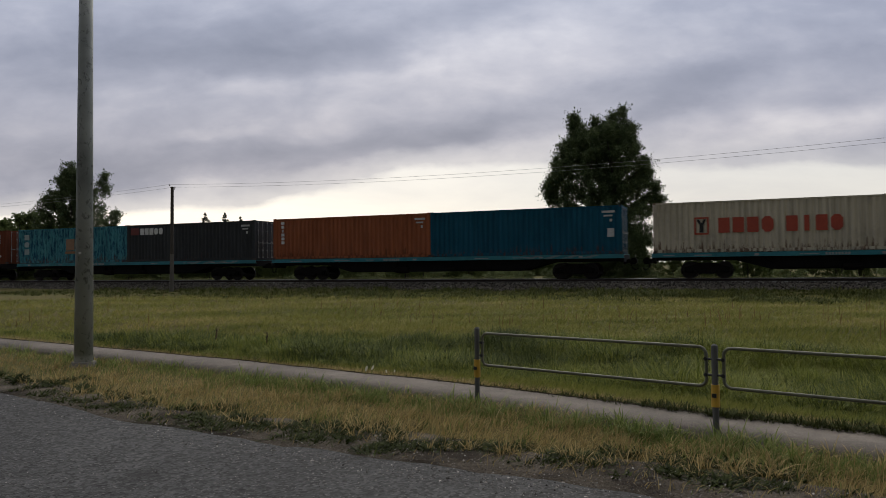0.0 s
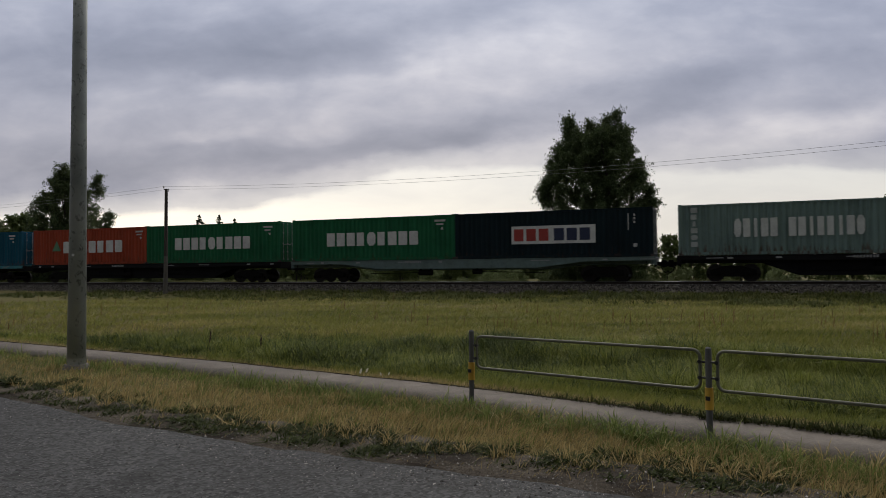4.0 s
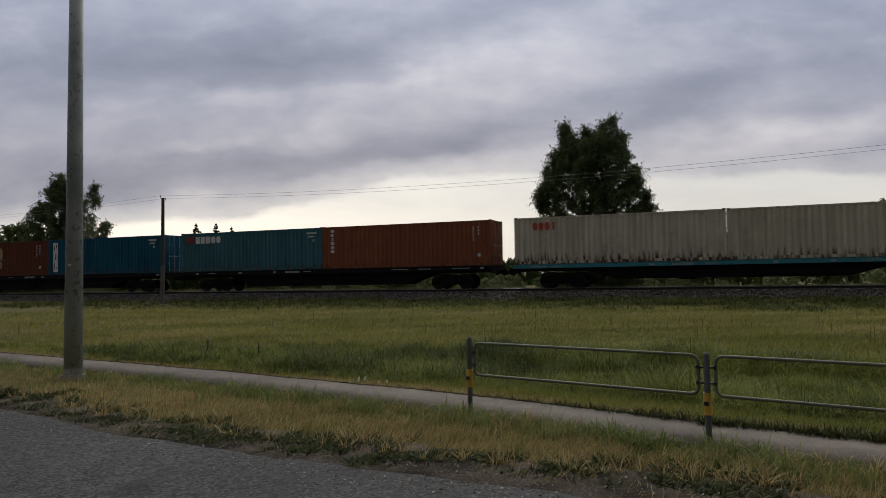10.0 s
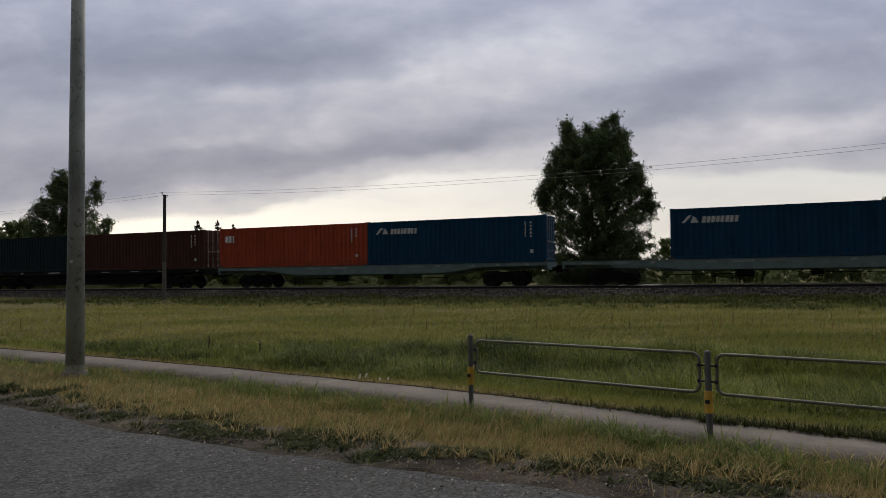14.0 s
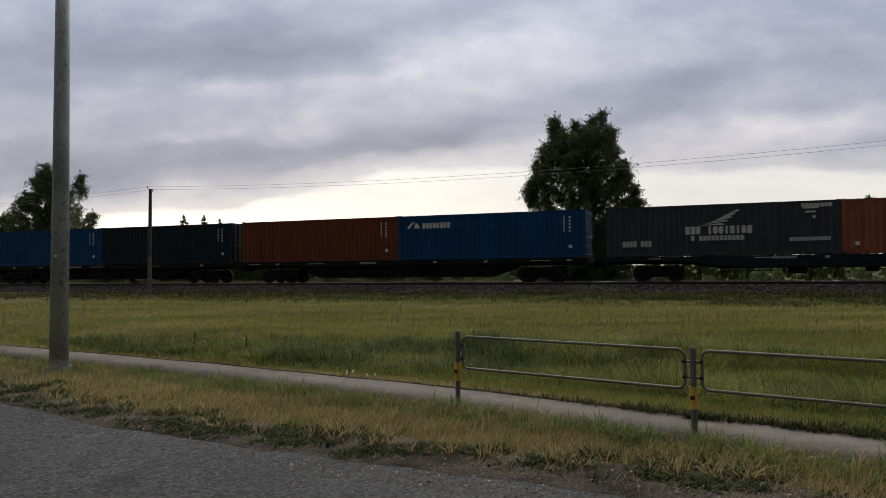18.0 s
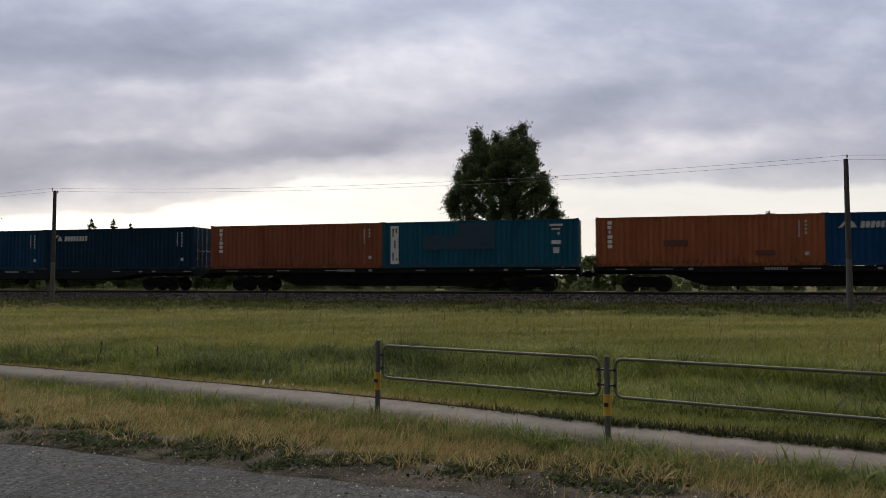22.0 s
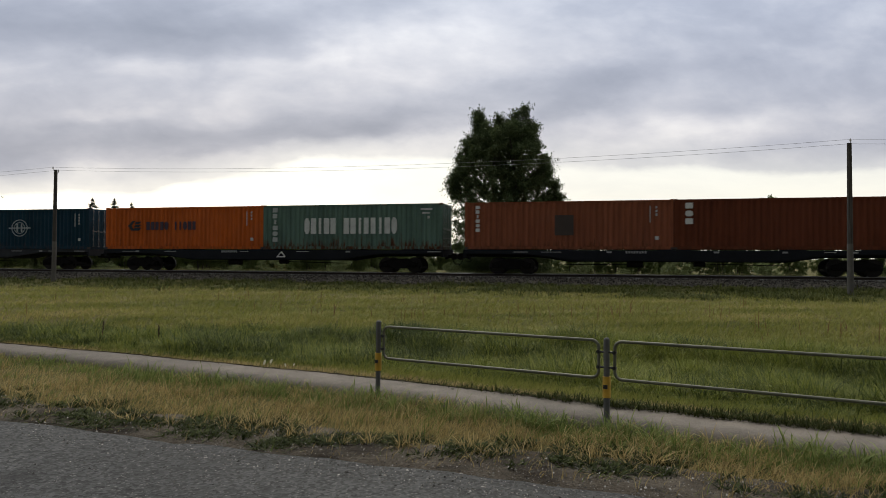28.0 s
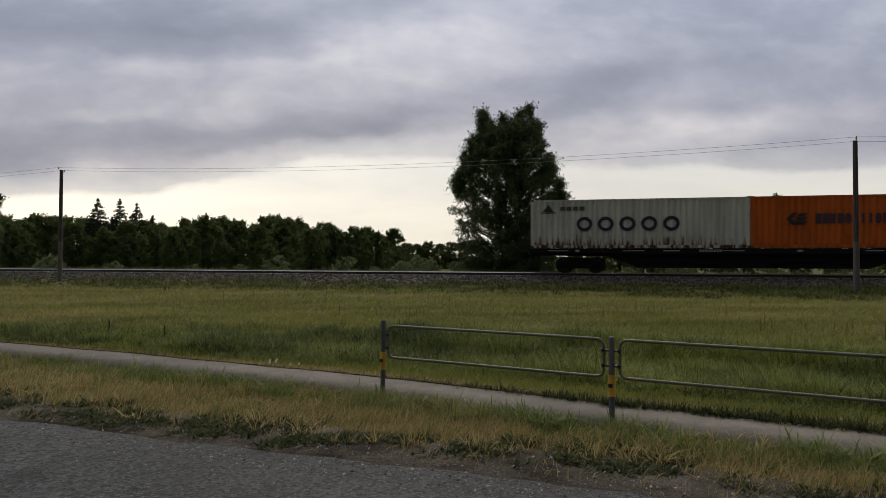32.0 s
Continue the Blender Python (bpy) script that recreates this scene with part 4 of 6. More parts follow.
C_ORANGE, C_BRICK, C_RUSTRED = (0.37, 0.118, 0.052), (0.29, 0.094, 0.047), (0.165, 0.045, 0.02)
C_BROWN, C_DKBROWN = (0.12, 0.042, 0.026), (0.075, 0.03, 0.021)
C_BLUE, C_NAVY, C_HBLUE = (0.008, 0.10, 0.165), (0.008, 0.022, 0.029), (0.003, 0.06, 0.165)
C_TEAL, C_GREEN = (0.028, 0.125, 0.18), (0.02, 0.16, 0.07)
P = {
    "cream": paint("cream_paint", (0.62, 0.57, 0.46), 0.5),
    "cream2": paint("pinkish_cream_paint", (0.62, 0.565, 0.44), 0.42),
    "blue": paint("mid_blue_paint", C_BLUE, 0.3),
    "orange": paint("orange_brown_paint", C_ORANGE, 0.35),
    "dgrey": paint("charcoal_paint", (0.05, 0.055, 0.06), 0.15),
    "flaking": paint("flaking_blue_paint", (0.075, 0.30, 0.36), 0.35, 0.3, 0.115, (0.012, 0.085, 0.15)),
    "rustred": paint("dark_red_paint", C_RUSTRED, 0.3),
    "greygreen": paint("grey_green_paint", (0.20, 0.29, 0.27), 0.35),
    "navy": paint("navy_paint", C_NAVY, 0.15),
    "green": paint("green_paint", C_GREEN, 0.2),
    "red": paint("orange_red_paint", (0.42, 0.075, 0.035), 0.3),
    "yellow": paint("mustard_paint", (0.50, 0.335, 0.135), 0.45),
    "brown": paint("oxide_brown_paint", C_BROWN, 0.3),
    "dkbrown": paint("dark_brown_paint", C_DKBROWN, 0.2),
    "bluegrey": paint("blue_grey_paint", (0.055, 0.17, 0.21), 0.35),
    "brick": paint("brick_red_paint", C_BRICK, 0.3),
    "hblue": paint("deep_blue_paint", C_HBLUE, 0.12),
    "hblue2": paint("darker_blue_paint", (0.004, 0.052, 0.115), 0.12),
    "hblue3": paint("midnight_blue_paint", (0.003, 0.032, 0.07), 0.12),
    "teal": paint("teal_blue_paint", C_TEAL, 0.25, 0.3, 0.0),
    "sred": paint("bright_red_paint", (0.48, 0.08, 0.025), 0.1),
    "horange": paint("vivid_orange_paint", (0.60, 0.13, 0.02), 0.25),
    "grey": paint("pale_grey_paint", (0.60, 0.60, 0.53), 0.5),
    "forest": paint("sage_green_paint", (0.13, 0.215, 0.175), 0.5),
    "ink": paint("blue_black_paint", (0.018, 0.028, 0.034), 0.12),
    "mred": paint("oxide_red_paint", (0.15, 0.047, 0.027), 0.35),
    "hnavy": paint("ink_blue_paint", (0.010, 0.045, 0.072), 0.2),
}

# wagons
MAT_BLACKSTEEL = plain("black_wagon_steel", (0.010, 0.010, 0.011), 0.85, 0.0, 0.4, 6, spec=0.2)
MAT_BLUESTEEL = plain("faded_blue_wagon_paint", (0.03, 0.20, 0.24), 0.6, 0, 0.4, 4)
MAT_GREENSTEEL = plain("grey_green_wagon_paint", (0.13, 0.19, 0.18), 0.65, 0, 0.4, 4)
MAT_DARKSTEEL = plain("blue_black_wagon_paint", (0.011, 0.013, 0.017), 0.8, 0, 0.4, 4, spec=0.2)
MAT_GREYSTEEL = plain("slate_grey_wagon_paint", (0.036, 0.04, 0.046), 0.75, 0, 0.35, 4, spec=0.2)
MAT_FLANGE_LIGHT = plain("flange_highlight_paint", (0.17, 0.24, 0.25), 0.65, 0, 0.35, 6)
MAT_BOGIE = plain("grimy_bogie_casting", (0.008, 0.007, 0.0065), 0.9, 0.0, 0.4, 8, spec=0.15)
MAT_WHEEL = plain("wheel_steel", (0.02, 0.017, 0.015), 0.6, 0.5, 0.35, 8)
MAT_DIM = mark_material((0.30, 0.31, 0.31))
DZ = DECK_Z - RAIL_Z
WL, WY = 24.6, 1.26
BOGIE_X, WB, WR = 9.35, 0.925, 0.475


def wheelset_mesh():
    bm = bmesh.new()
    tube(bm, (0, -1.02, 0), (0, 1.02, 0), 0.085, 0.085, 12)
    for s in (-1, 1):
        tube(bm, (0, s * 0.70, 0), (0, s * 0.735, 0), WR + 0.028, WR + 0.028, 28)
        tube(bm, (0, s * 0.735, 0), (0, s * 0.83, 0), WR, WR - 0.01, 28)
        tube(bm, (0, s * 0.83, 0), (0, s * 0.835, 0), WR - 0.06, WR - 0.08, 28)
        tube(bm, (0, s * 0.83, 0), (0, s * 0.86, 0), 0.17, 0.14, 14)
        for i in range(4):
            a = math.pi / 2 * i
            tube(bm, (0.3 * math.cos(a), s * 0.834, 0.3 * math.sin(a)), (0.3 * math.cos(a), s * 0.842, 0.3 * math.sin(a)), 0.035, 0.03, 6)
    return mesh_of("wheelset", bm)


def bogie_mesh():
    """A three-piece freight bogie: two cast side frames, a bolster and spring nests."""
    bm = bmesh.new()
    z = WR
    out = [(-1.2, z - 0.1), (-1.13, z - 0.14), (-0.72, z - 0.14), (-0.62, z + 0.02), (-0.42, z - 0.2), (0.42, z - 0.2), (0.62, z + 0.02), (0.72, z - 0.14), (1.13, z - 0.14), (1.2, z - 0.1),
           (1.2, z + 0.17), (0.95, z + 0.24), (0.45, z + 0.40), (-0.45, z + 0.40), (-0.95, z + 0.24), (-1.2, z + 0.17)]
    prism(bm, out, -0.09, 0.09)
    made = {"side_frame": mesh_of("side_frame", bm)}
    bm = bmesh.new()
    tube(bm, (0, -0.05, 0), (0, 0.05, 0), 0.13, 0.13, 12)
    tube(bm, (0, -0.062, 0), (0, 0.062, 0), 0.07, 0.07, 8)
    made["axle_box"] = mesh_of("axle_box", bm)
    bm = bmesh.new()
    for i in range(5):
        tube(bm, (0, 0, -0.18 + i * 0.056), (0, 0, -0.15 + i * 0.056), 0.085, 0.085, 8)
    tube(bm, (0, 0, -0.18), (0, 0, 0.1), 0.06, 0.06, 8)
    made["spring"] = mesh_of("spring", bm)
    bm = bmesh.new()
    box(bm, -0.24, 0.24, -1.12, 1.12, z + 0.02, z + 0.42)
    made["bogie"] = mesh_of("bogie", bm)
    bm = bmesh.new()
    box(bm, -0.04, 0.04, -0.9, 0.9, z - 0.2, z - 0.05)
    made["brake_beam"] = mesh_of("brake_beam", bm)
    return made


def coupler_mesh():
    bm = bmesh.new()
    box(bm, 0, 0.55, -0.09, 0.09, 0.92, 1.14)
    prism(bm, [(0.42, 0.84), (0.66, 0.84), (0.76, 0.94), (0.76, 1.12), (0.66, 1.24), (0.42, 1.24)], -0.19, 0.19)
    box(bm, 0.0, 0.1, -0.24, 0.24, 0.86, 1.22)
    return mesh_of("coupler", bm)


def hose_mesh():
    bm = bmesh.new()
    pipe(bm, [(0.0, 0.45, 1.0), (0.15, 0.45, 0.92), (0.3, 0.44, 0.6), (0.45, 0.43, 0.5), (0.6, 0.42, 0.62)], 0.03, 6)
    return mesh_of("brake_hose", bm)


def sill_mesh(kind):
    """One side beam of a wagon on its near side, drawn from its outline."""
    bm = bmesh.new()
    h = WL / 2
    if kind in ("green", "grey"):
        out = [(-h, DZ - 0.24), (-8.0, DZ - 0.27), (-5.2, DZ - 0.62), (5.2, DZ - 0.62), (8.0, DZ - 0.27), (h, DZ - 0.24), (h, DZ - 0.05), (-h, DZ - 0.05)]
        prism(bm, out, -WY - 0.03, -WY + 0.03)
        box(bm, -h, h, -WY - 0.05, -WY + 0.1, DZ - 0.05, DZ - 0.03)
        for q in (-1, 1):
            prism(bm, [(q * 5.2, DZ - 0.64), (q * 8.0, DZ - 0.29), (q * 8.0, DZ - 0.27), (q * 5.2, DZ - 0.62)][::q], -WY - 0.12, -WY + 0.16)
        box(bm, -0.25, 0.25, -WY - 0.034, -WY - 0.028, DZ - 0.45, DZ - 0.2)
    elif kind == "blue":
        prism(bm, [(-h, DZ - 0.25), (h, DZ - 0.25), (h, DZ - 0.03), (-h, DZ - 0.03)], -WY - 0.03, -WY + 0.03)
        box(bm, -h, h, -WY - 0.07, -WY + 0.1, DZ - 0.27, DZ - 0.245)
        for i in range(15):
            x = -10.5 + i * 1.5
            box(bm, x - 0.02, x + 0.02, -WY - 0.06, -WY, DZ - 0.245, DZ - 0.04)
    elif kind == "dark":
        prism(bm, [(-h, DZ - 0.28), (-8.2, DZ - 0.32), (-7.2, DZ - 0.42), (-6.0, DZ - 0.62), (-4.8, DZ - 0.68), (4.8, DZ - 0.68), (6.0, DZ - 0.62), (7.2, DZ - 0.42), (8.2, DZ - 0.32), (h, DZ - 0.28), (h, DZ - 0.06), (-h, DZ - 0.06)], -WY - 0.03, -WY + 0.03)
        for x in (-3.7, -1.3, 1.3, 3.7):
            box(bm, x - 0.16, x + 0.16, -WY - 0.045, -WY - 0.03, DZ - 0.52, DZ - 0.24)
    else:
        prism(bm, [(-h, DZ - 0.27), (-7.4, DZ - 0.30), (-6.1, DZ - 0.34), (6.1, DZ - 0.34), (7.4, DZ - 0.30), (h, DZ - 0.27), (h, DZ - 0.05), (-h, DZ - 0.05)], -WY - 0.03, -WY + 0.03)
        box(bm, -h, h, -WY - 0.05, -WY + 0.1, DZ - 0.065, DZ - 0.045)
    return mesh_of("side_sill", bm)


def spine_mesh(kind):
    """The fish-bellied main beam and cross members under the deck."""
    bm = bmesh.new()
    h = WL / 2 - 0.1
    depth = {"green": 0.72, "grey": 0.72, "dark": 0.74, "blue": 0.98, "black": 1.15}[kind]
    out = [(-h, DZ - 0.45), (-7.8, DZ - 0.48), (-6.0, DZ - depth), (6.0, DZ - depth), (7.8, DZ - 0.48), (h, DZ - 0.45), (h, DZ - 0.06), (-h, DZ - 0.06)]
    half = 0.28 if kind in ("green", "grey", "dark") else 0.9
    for s in (-1, 1):
        prism(bm, out, s * half - 0.03, s * half + 0.03)
    box(bm, -6.0, 6.0, -half, half, DZ - depth, DZ - depth + 0.03)
    return mesh_of("main_beam", bm)


def cross_mesh(name, x, y, z0, z1):
    bm = bmesh.new()
    box(bm, -x, x, -y, y, z0, z1)
    return mesh_of(name, bm)


ME_CROSS, ME_HEAD = cross_mesh("cross_member", 0.05, WY - 0.03, DZ - 0.3, DZ - 0.1), cross_mesh("headstock", 0.1, WY, DZ - 0.5, DZ - 0.05)


def deck_mesh(kind):
    bm = bmesh.new()
    h = WL / 2
    if kind in ("green", "grey", "dark"):
        for x0, x1 in ((-h, -9.6), (-6.9, -5.9), (-0.9, 0.9), (5.9, 6.9), (9.6, h)):
            box(bm, x0, x1, -WY, WY, DZ - 0.08, DZ - 0.03)
    else:
        box(bm, -h, h, -WY + 0.03, WY - 0.03, DZ - 0.08, DZ - 0.035)
    return [mesh_of("deck", q) for q in loose_parts(bm)]


def gear_meshes():
    """Air tank, brake cylinder and rods slung under the frame, each with its hangers."""
    out = {}
    bm = bmesh.new()
    tube(bm, (-2.6, -0.98, 0.62), (-1.7, -0.98, 0.62), 0.19, 0.19, 12)
    for x in (-2.5, -1.8):
        box(bm, x - 0.03, x + 0.03, -1.05, -0.9, 0.7, DZ - 0.2)
    out["air_tank"] = mesh_of("air_tank", bm)
    bm = bmesh.new()
    tube(bm, (1.1, -0.98, 0.66), (1.7, -0.98, 0.66), 0.15, 0.15, 12)
    box(bm, 1.37, 1.43, -1.05, -0.9, 0.7, DZ - 0.2)
    out["brake_cylinder"] = mesh_of("brake_cylinder", bm)
    for x0, x1, z0, z1 in ((1.7, 5.8, 0.66, 0.58), (-6.2, -2.6, 0.58, 0.62)):
        bm = bmesh.new()
        tube(bm, (x0, -0.98, z0), (x1, -0.98, z1), 0.022, 0.022, 6)
        out["brake_rod" + str(x0)] = mesh_of("brake_rod", bm)
    return out


def lug_mesh():
    bm = bmesh.new()
    box(bm, -0.12, 0.12, -WY - 0.035, -WY + 0.22, DZ - 0.045, DZ - 0.004)
    return mesh_of("container_lug", bm)


ME_WHEEL, ME_BOGIE, ME_COUP, ME_HOSE, ME_GEAR, ME_LUG = wheelset_mesh(), bogie_mesh(), coupler_mesh(), hose_mesh(), gear_meshes(), lug_mesh()
ME_SILL = {q: sill_mesh(q) for q in ("blue", "green", "black", "dark", "grey")}
ME_SPINE = {q: spine_mesh(q) for q in ("blue", "green", "black", "dark", "grey")}
ME_DECK = {q: deck_mesh(q) for q in ("blue", "green", "black", "dark", "grey")}
SILL_MAT = {"blue": MAT_BLUESTEEL, "green": MAT_GREENSTEEL, "black": MAT_BLACKSTEEL, "dark": MAT_DARKSTEEL, "grey": MAT_GREYSTEEL}
KIND_WORDS = {"blue": "flat wagon with faded blue side sills on black bogies", "green": "grey-green skeletal flat wagon with sloping side beams", "black": "black flat container wagon with pale stencil marks", "dark": "blue-black skeletal wagon with deep curved side beams", "grey": "slate grey skeletal wagon with sloping side beams"}
WAGONS, WHEELS = [], {-1: [], 1: []}


def stencils(kind, seed, bm):
    """Pale bars and plates on the side sill."""
    r = random.Random(seed)
    y0, y1 = -WY - 0.036, -WY - 0.028
    z = DZ - 0.17
    for x in (-11.2, -9.6, -7.2, -4.2, -1.2, 2.6, 5.4, 7.6, 9.3, 11.0):
        if r.random() < 0.75:
            w, h = r.choice(((0.28, 0.10), (0.9, 0.05), (1.2, 0.04), (0.22, 0.13), (0.6, 0.045)))
            x += r.uniform(-0.5, 0.5)
            prism(bm, [(x, z - h / 2), (x + w, z - h / 2), (x + w, z + h / 2), (x, z + h / 2)], y0, y1)
    x = r.uniform(-3.6, -2.6)
    for i in range(8):
        prism(bm, [(x + i * 0.15, z - 0.07), (x + i * 0.15 + 0.1, z - 0.07), (x + i * 0.15 + 0.1, z + 0.07), (x + i * 0.15, z + 0.07)], y0, y1)


def wagon(u, kind, seed):
    ob = new("flat_wagon", None)
    for a in (0, 180):
        part("side_sill", ME_SILL[kind], SILL_MAT[kind], ob, {"blue": "faded blue side sill", "green": "grey-green side beam", "black": "black side sill", "dark": "blue-black side beam", "grey": "slate grey side beam"}[kind], pose(0, 0, 0, 0, 0, a))
        for x in (-12.1, -6.1, -0.25, 0.25, 6.1, 12.1):
            part("container_lug", ME_LUG, MAT_CAST, ob, m=pose(0, 0, 0, 0, 0, a) @ pose(x, 0, 0))
    part("main_beam", ME_SPINE[kind], MAT_BLACKSTEEL if kind in ("blue", "black") else SILL_MAT[kind], ob)
    frame_mat = MAT_BLACKSTEEL if kind in ("blue", "black") else SILL_MAT[kind]
    for i in range(13):
        part("cross_member", ME_CROSS, frame_mat, ob, m=pose(-11.4 + i * 1.9, 0, 0))
    for s in (-1, 1):
        part("headstock", ME_HEAD, frame_mat, ob, m=pose(s * (WL / 2 - 0.1), 0, 0))
    for me in ME_DECK[kind]:
        part("deck_plate", me, MAT_BLACKSTEEL if kind == "black" else SILL_MAT[kind], ob)
    for key, me in ME_GEAR.items():
        part(key.rstrip("-.0123456789"), me, MAT_BOGIE, ob)
    bm = bmesh.new()
    stencils(kind, seed, bm)
    tagged(part("stencil_mark", bm, MAT_DIM, ob, "pale stencilled bars and plates"), kind="stuff")
    if kind == "blue":
        # highlights on the sloped flange over the front bogie, painted as pale plates
        for i in range(4):
            bm = bmesh.new()
            x = 6.3 + i * 1.15
            prism(bm, [(x, DZ - 0.245), (x + 0.55, DZ - 0.245), (x + 1.15, DZ - 0.06), (x + 0.75, DZ - 0.06)], -WY - 0.05, -WY - 0.034)
            part("gusset", bm, MAT_FLANGE_LIGHT, ob, "pale sloping plate as a highlight on the flange")
    for s in (-1, 1):
        b = part("bogie", ME_BOGIE["bogie"], MAT_BOGIE, ob, "grimy cast freight bogie", pose(s * BOGIE_X, 0, 0))
        for y in (-1.0, 1.0):
            part("side_frame", ME_BOGIE["side_frame"], MAT_BOGIE, b, "cast steel side frame", pose(0, y, 0))
            for x in (-WB, WB):
                part("axle_box", ME_BOGIE["axle_box"], MAT_BOGIE, b, m=pose(x, y * 1.115, WR))
            for x in (-0.2, 0.0, 0.2):
                part("spring", ME_BOGIE["spring"], MAT_BOGIE, b, m=pose(x, y, WR))
        for x in (-1.31, 1.31):
            part("brake_beam", ME_BOGIE["brake_beam"], MAT_BOGIE, b, m=pose(x, 0, 0))
        for q in (-1, 1):
            w = part("wheelset", ME_WHEEL, MAT_WHEEL, b, "steel wheels on their axle", pose(q * WB, 0, WR))
            WHEELS[q].append(w)
        turn = pose(0, 0, 0, 0, 0, 0 if s > 0 else 180)
        part("coupler", ME_COUP, MAT_BOGIE, ob, "automatic coupler", turn @ pose(WL / 2 - 0.15, 0, 0))
        part("brake_hose", ME_HOSE, MAT_BOGIE, ob, "hanging rubber brake hose", turn @ pose(WL / 2, 0, 0))
        bm = bmesh.new()
        pipe(bm, [(s * (WL / 2 - 0.5), -WY - 0.02, DZ - 0.27), (s * (WL / 2 - 0.5), -WY - 0.03, DZ - 0.75), (s * (WL / 2 - 0.15), -WY - 0.03, DZ - 0.75), (s * (WL / 2 - 0.15), -WY - 0.02, DZ - 0.27)], 0.014, 6)
        part("step", bm, MAT_BOGIE, ob, "bent rod step")
    tagged(ob, KIND_WORDS[kind], "railway wagon", "wagons of the train")
    WAGONS.append((ob, u))


# the make-up of the train: middle of the wagon, its kind, then its containers from the rear to the front:
# paint, label, markings
BLACKM, TAN, REDM = (0.02, 0.02, 0.022), (0.42, 0.27, 0.13), (0.45, 0.06, 0.04)
TRI = column(-5.42, 2.64, 0.205, 6)


def wing_logo(bm):
    for i in range(5):
        prism(bm, [(-1.0 + i * 0.2, 1.66 + i * 0.06), (0.35 + i * 0.2, 1.68 + i * 0.19), (0.25 + i * 0.2, 1.78 + i * 0.19)], FACE - 0.004, FACE + 0.003)


def m_logo(x, z, k, col):
    """Three strokes under one rounded bar, over a line and two rings."""
    def draw(bm):
        for i in range(3):
            slab(bm, x + i * 0.42 * k, z + 0.70 * k, 0.26 * k, 0.58 * k)
        prism(bm, [(x, z + 1.28 * k), (x + 1.10 * k, z + 1.28 * k), (x + 1.06 * k, z + 1.42 * k), (x + 0.92 * k, z + 1.47 * k), (x + 0.12 * k, z + 1.47 * k)], FACE - 0.004, FACE + 0.003)
        slab(bm, x - 0.22 * k, z + 0.60 * k, 1.54 * k, 0.06 * k)
        ring(bm, x + 0.27 * k, z + 0.26 * k, 0.26 * k, 0.15 * k, 20, 0.95)
        ring(bm, x + 0.83 * k, z + 0.26 * k, 0.26 * k, 0.15 * k, 20, 0.95)
    return (col, draw, "painted emblem")


def circle_logo(bm):
    ring(bm, 0.1, 1.5, 0.62, 0.06, 30, 1.15)
    ring(bm, 0.1, 1.5, 0.42, 0.05, 30, 1.15)
    slab(bm, -0.85, 1.46, 1.9, 0.08)
    slab(bm, -0.16, 1.2, 0.12, 0.6)
    slab(bm, 0.22, 1.2, 0.12, 0.6)


def arrow_logo(bm):
    for i in range(3):
        z = 1.26 + i * 0.22
        prism(bm, [(-3.9 + 0.08 * i, z), (-3.4, z), (-3.2, z + 0.18), (-3.8 + 0.08 * i, z + 0.18)], FACE - 0.004, FACE + 0.003)
    prism(bm, [(-4.3, 1.59), (-4.0, 1.26), (-3.76, 1.26), (-4.0, 1.59), (-3.7, 1.92), (-3.94, 1.92)], FACE - 0.004, FACE + 0.003)


def peak_logo(bm):
    prism(bm, [(-5.48, 2.02), (-5.3, 2.02), (-4.92, 2.44), (-5.1, 2.44)], FACE - 0.004, FACE + 0.003)
    prism(bm, [(-4.98, 2.02), (-4.56, 2.02), (-4.7, 2.3), (-4.85, 2.4)], FACE - 0.004, FACE + 0.003)


PEAK_MARKS = [(PALE, peak_logo, "small pale emblem"), title(-4.42, 2.0, 1.95, 0.36, "boboktkk", PALE, 0.15), small_codes(5.1)]
ARROW_MARKS = [(BLACKM, arrow_logo, "dark painted emblem"), title(-2.85, 1.3, 3.98, 0.56, "btkto iiovk", (0.05, 0.03, 0.05)), small_codes(5.2, 3)]
LONG_MARKS = [column(-5.42, 2.68, 0.285, 6, (0.42, 0.46, 0.45)), title(-3.2, 0.97, 2.27, 1.02, "obibt", (0.62, 0.65, 0.63)), title(-0.47, 0.97, 3.67, 1.02, "ebikkibo", (0.62, 0.65, 0.63)), codes_top()]
GREEN_MARKS = [title(-3.4, 0.97, 7.0, 0.9, "evekokeeb", WHITE), codes_top()]
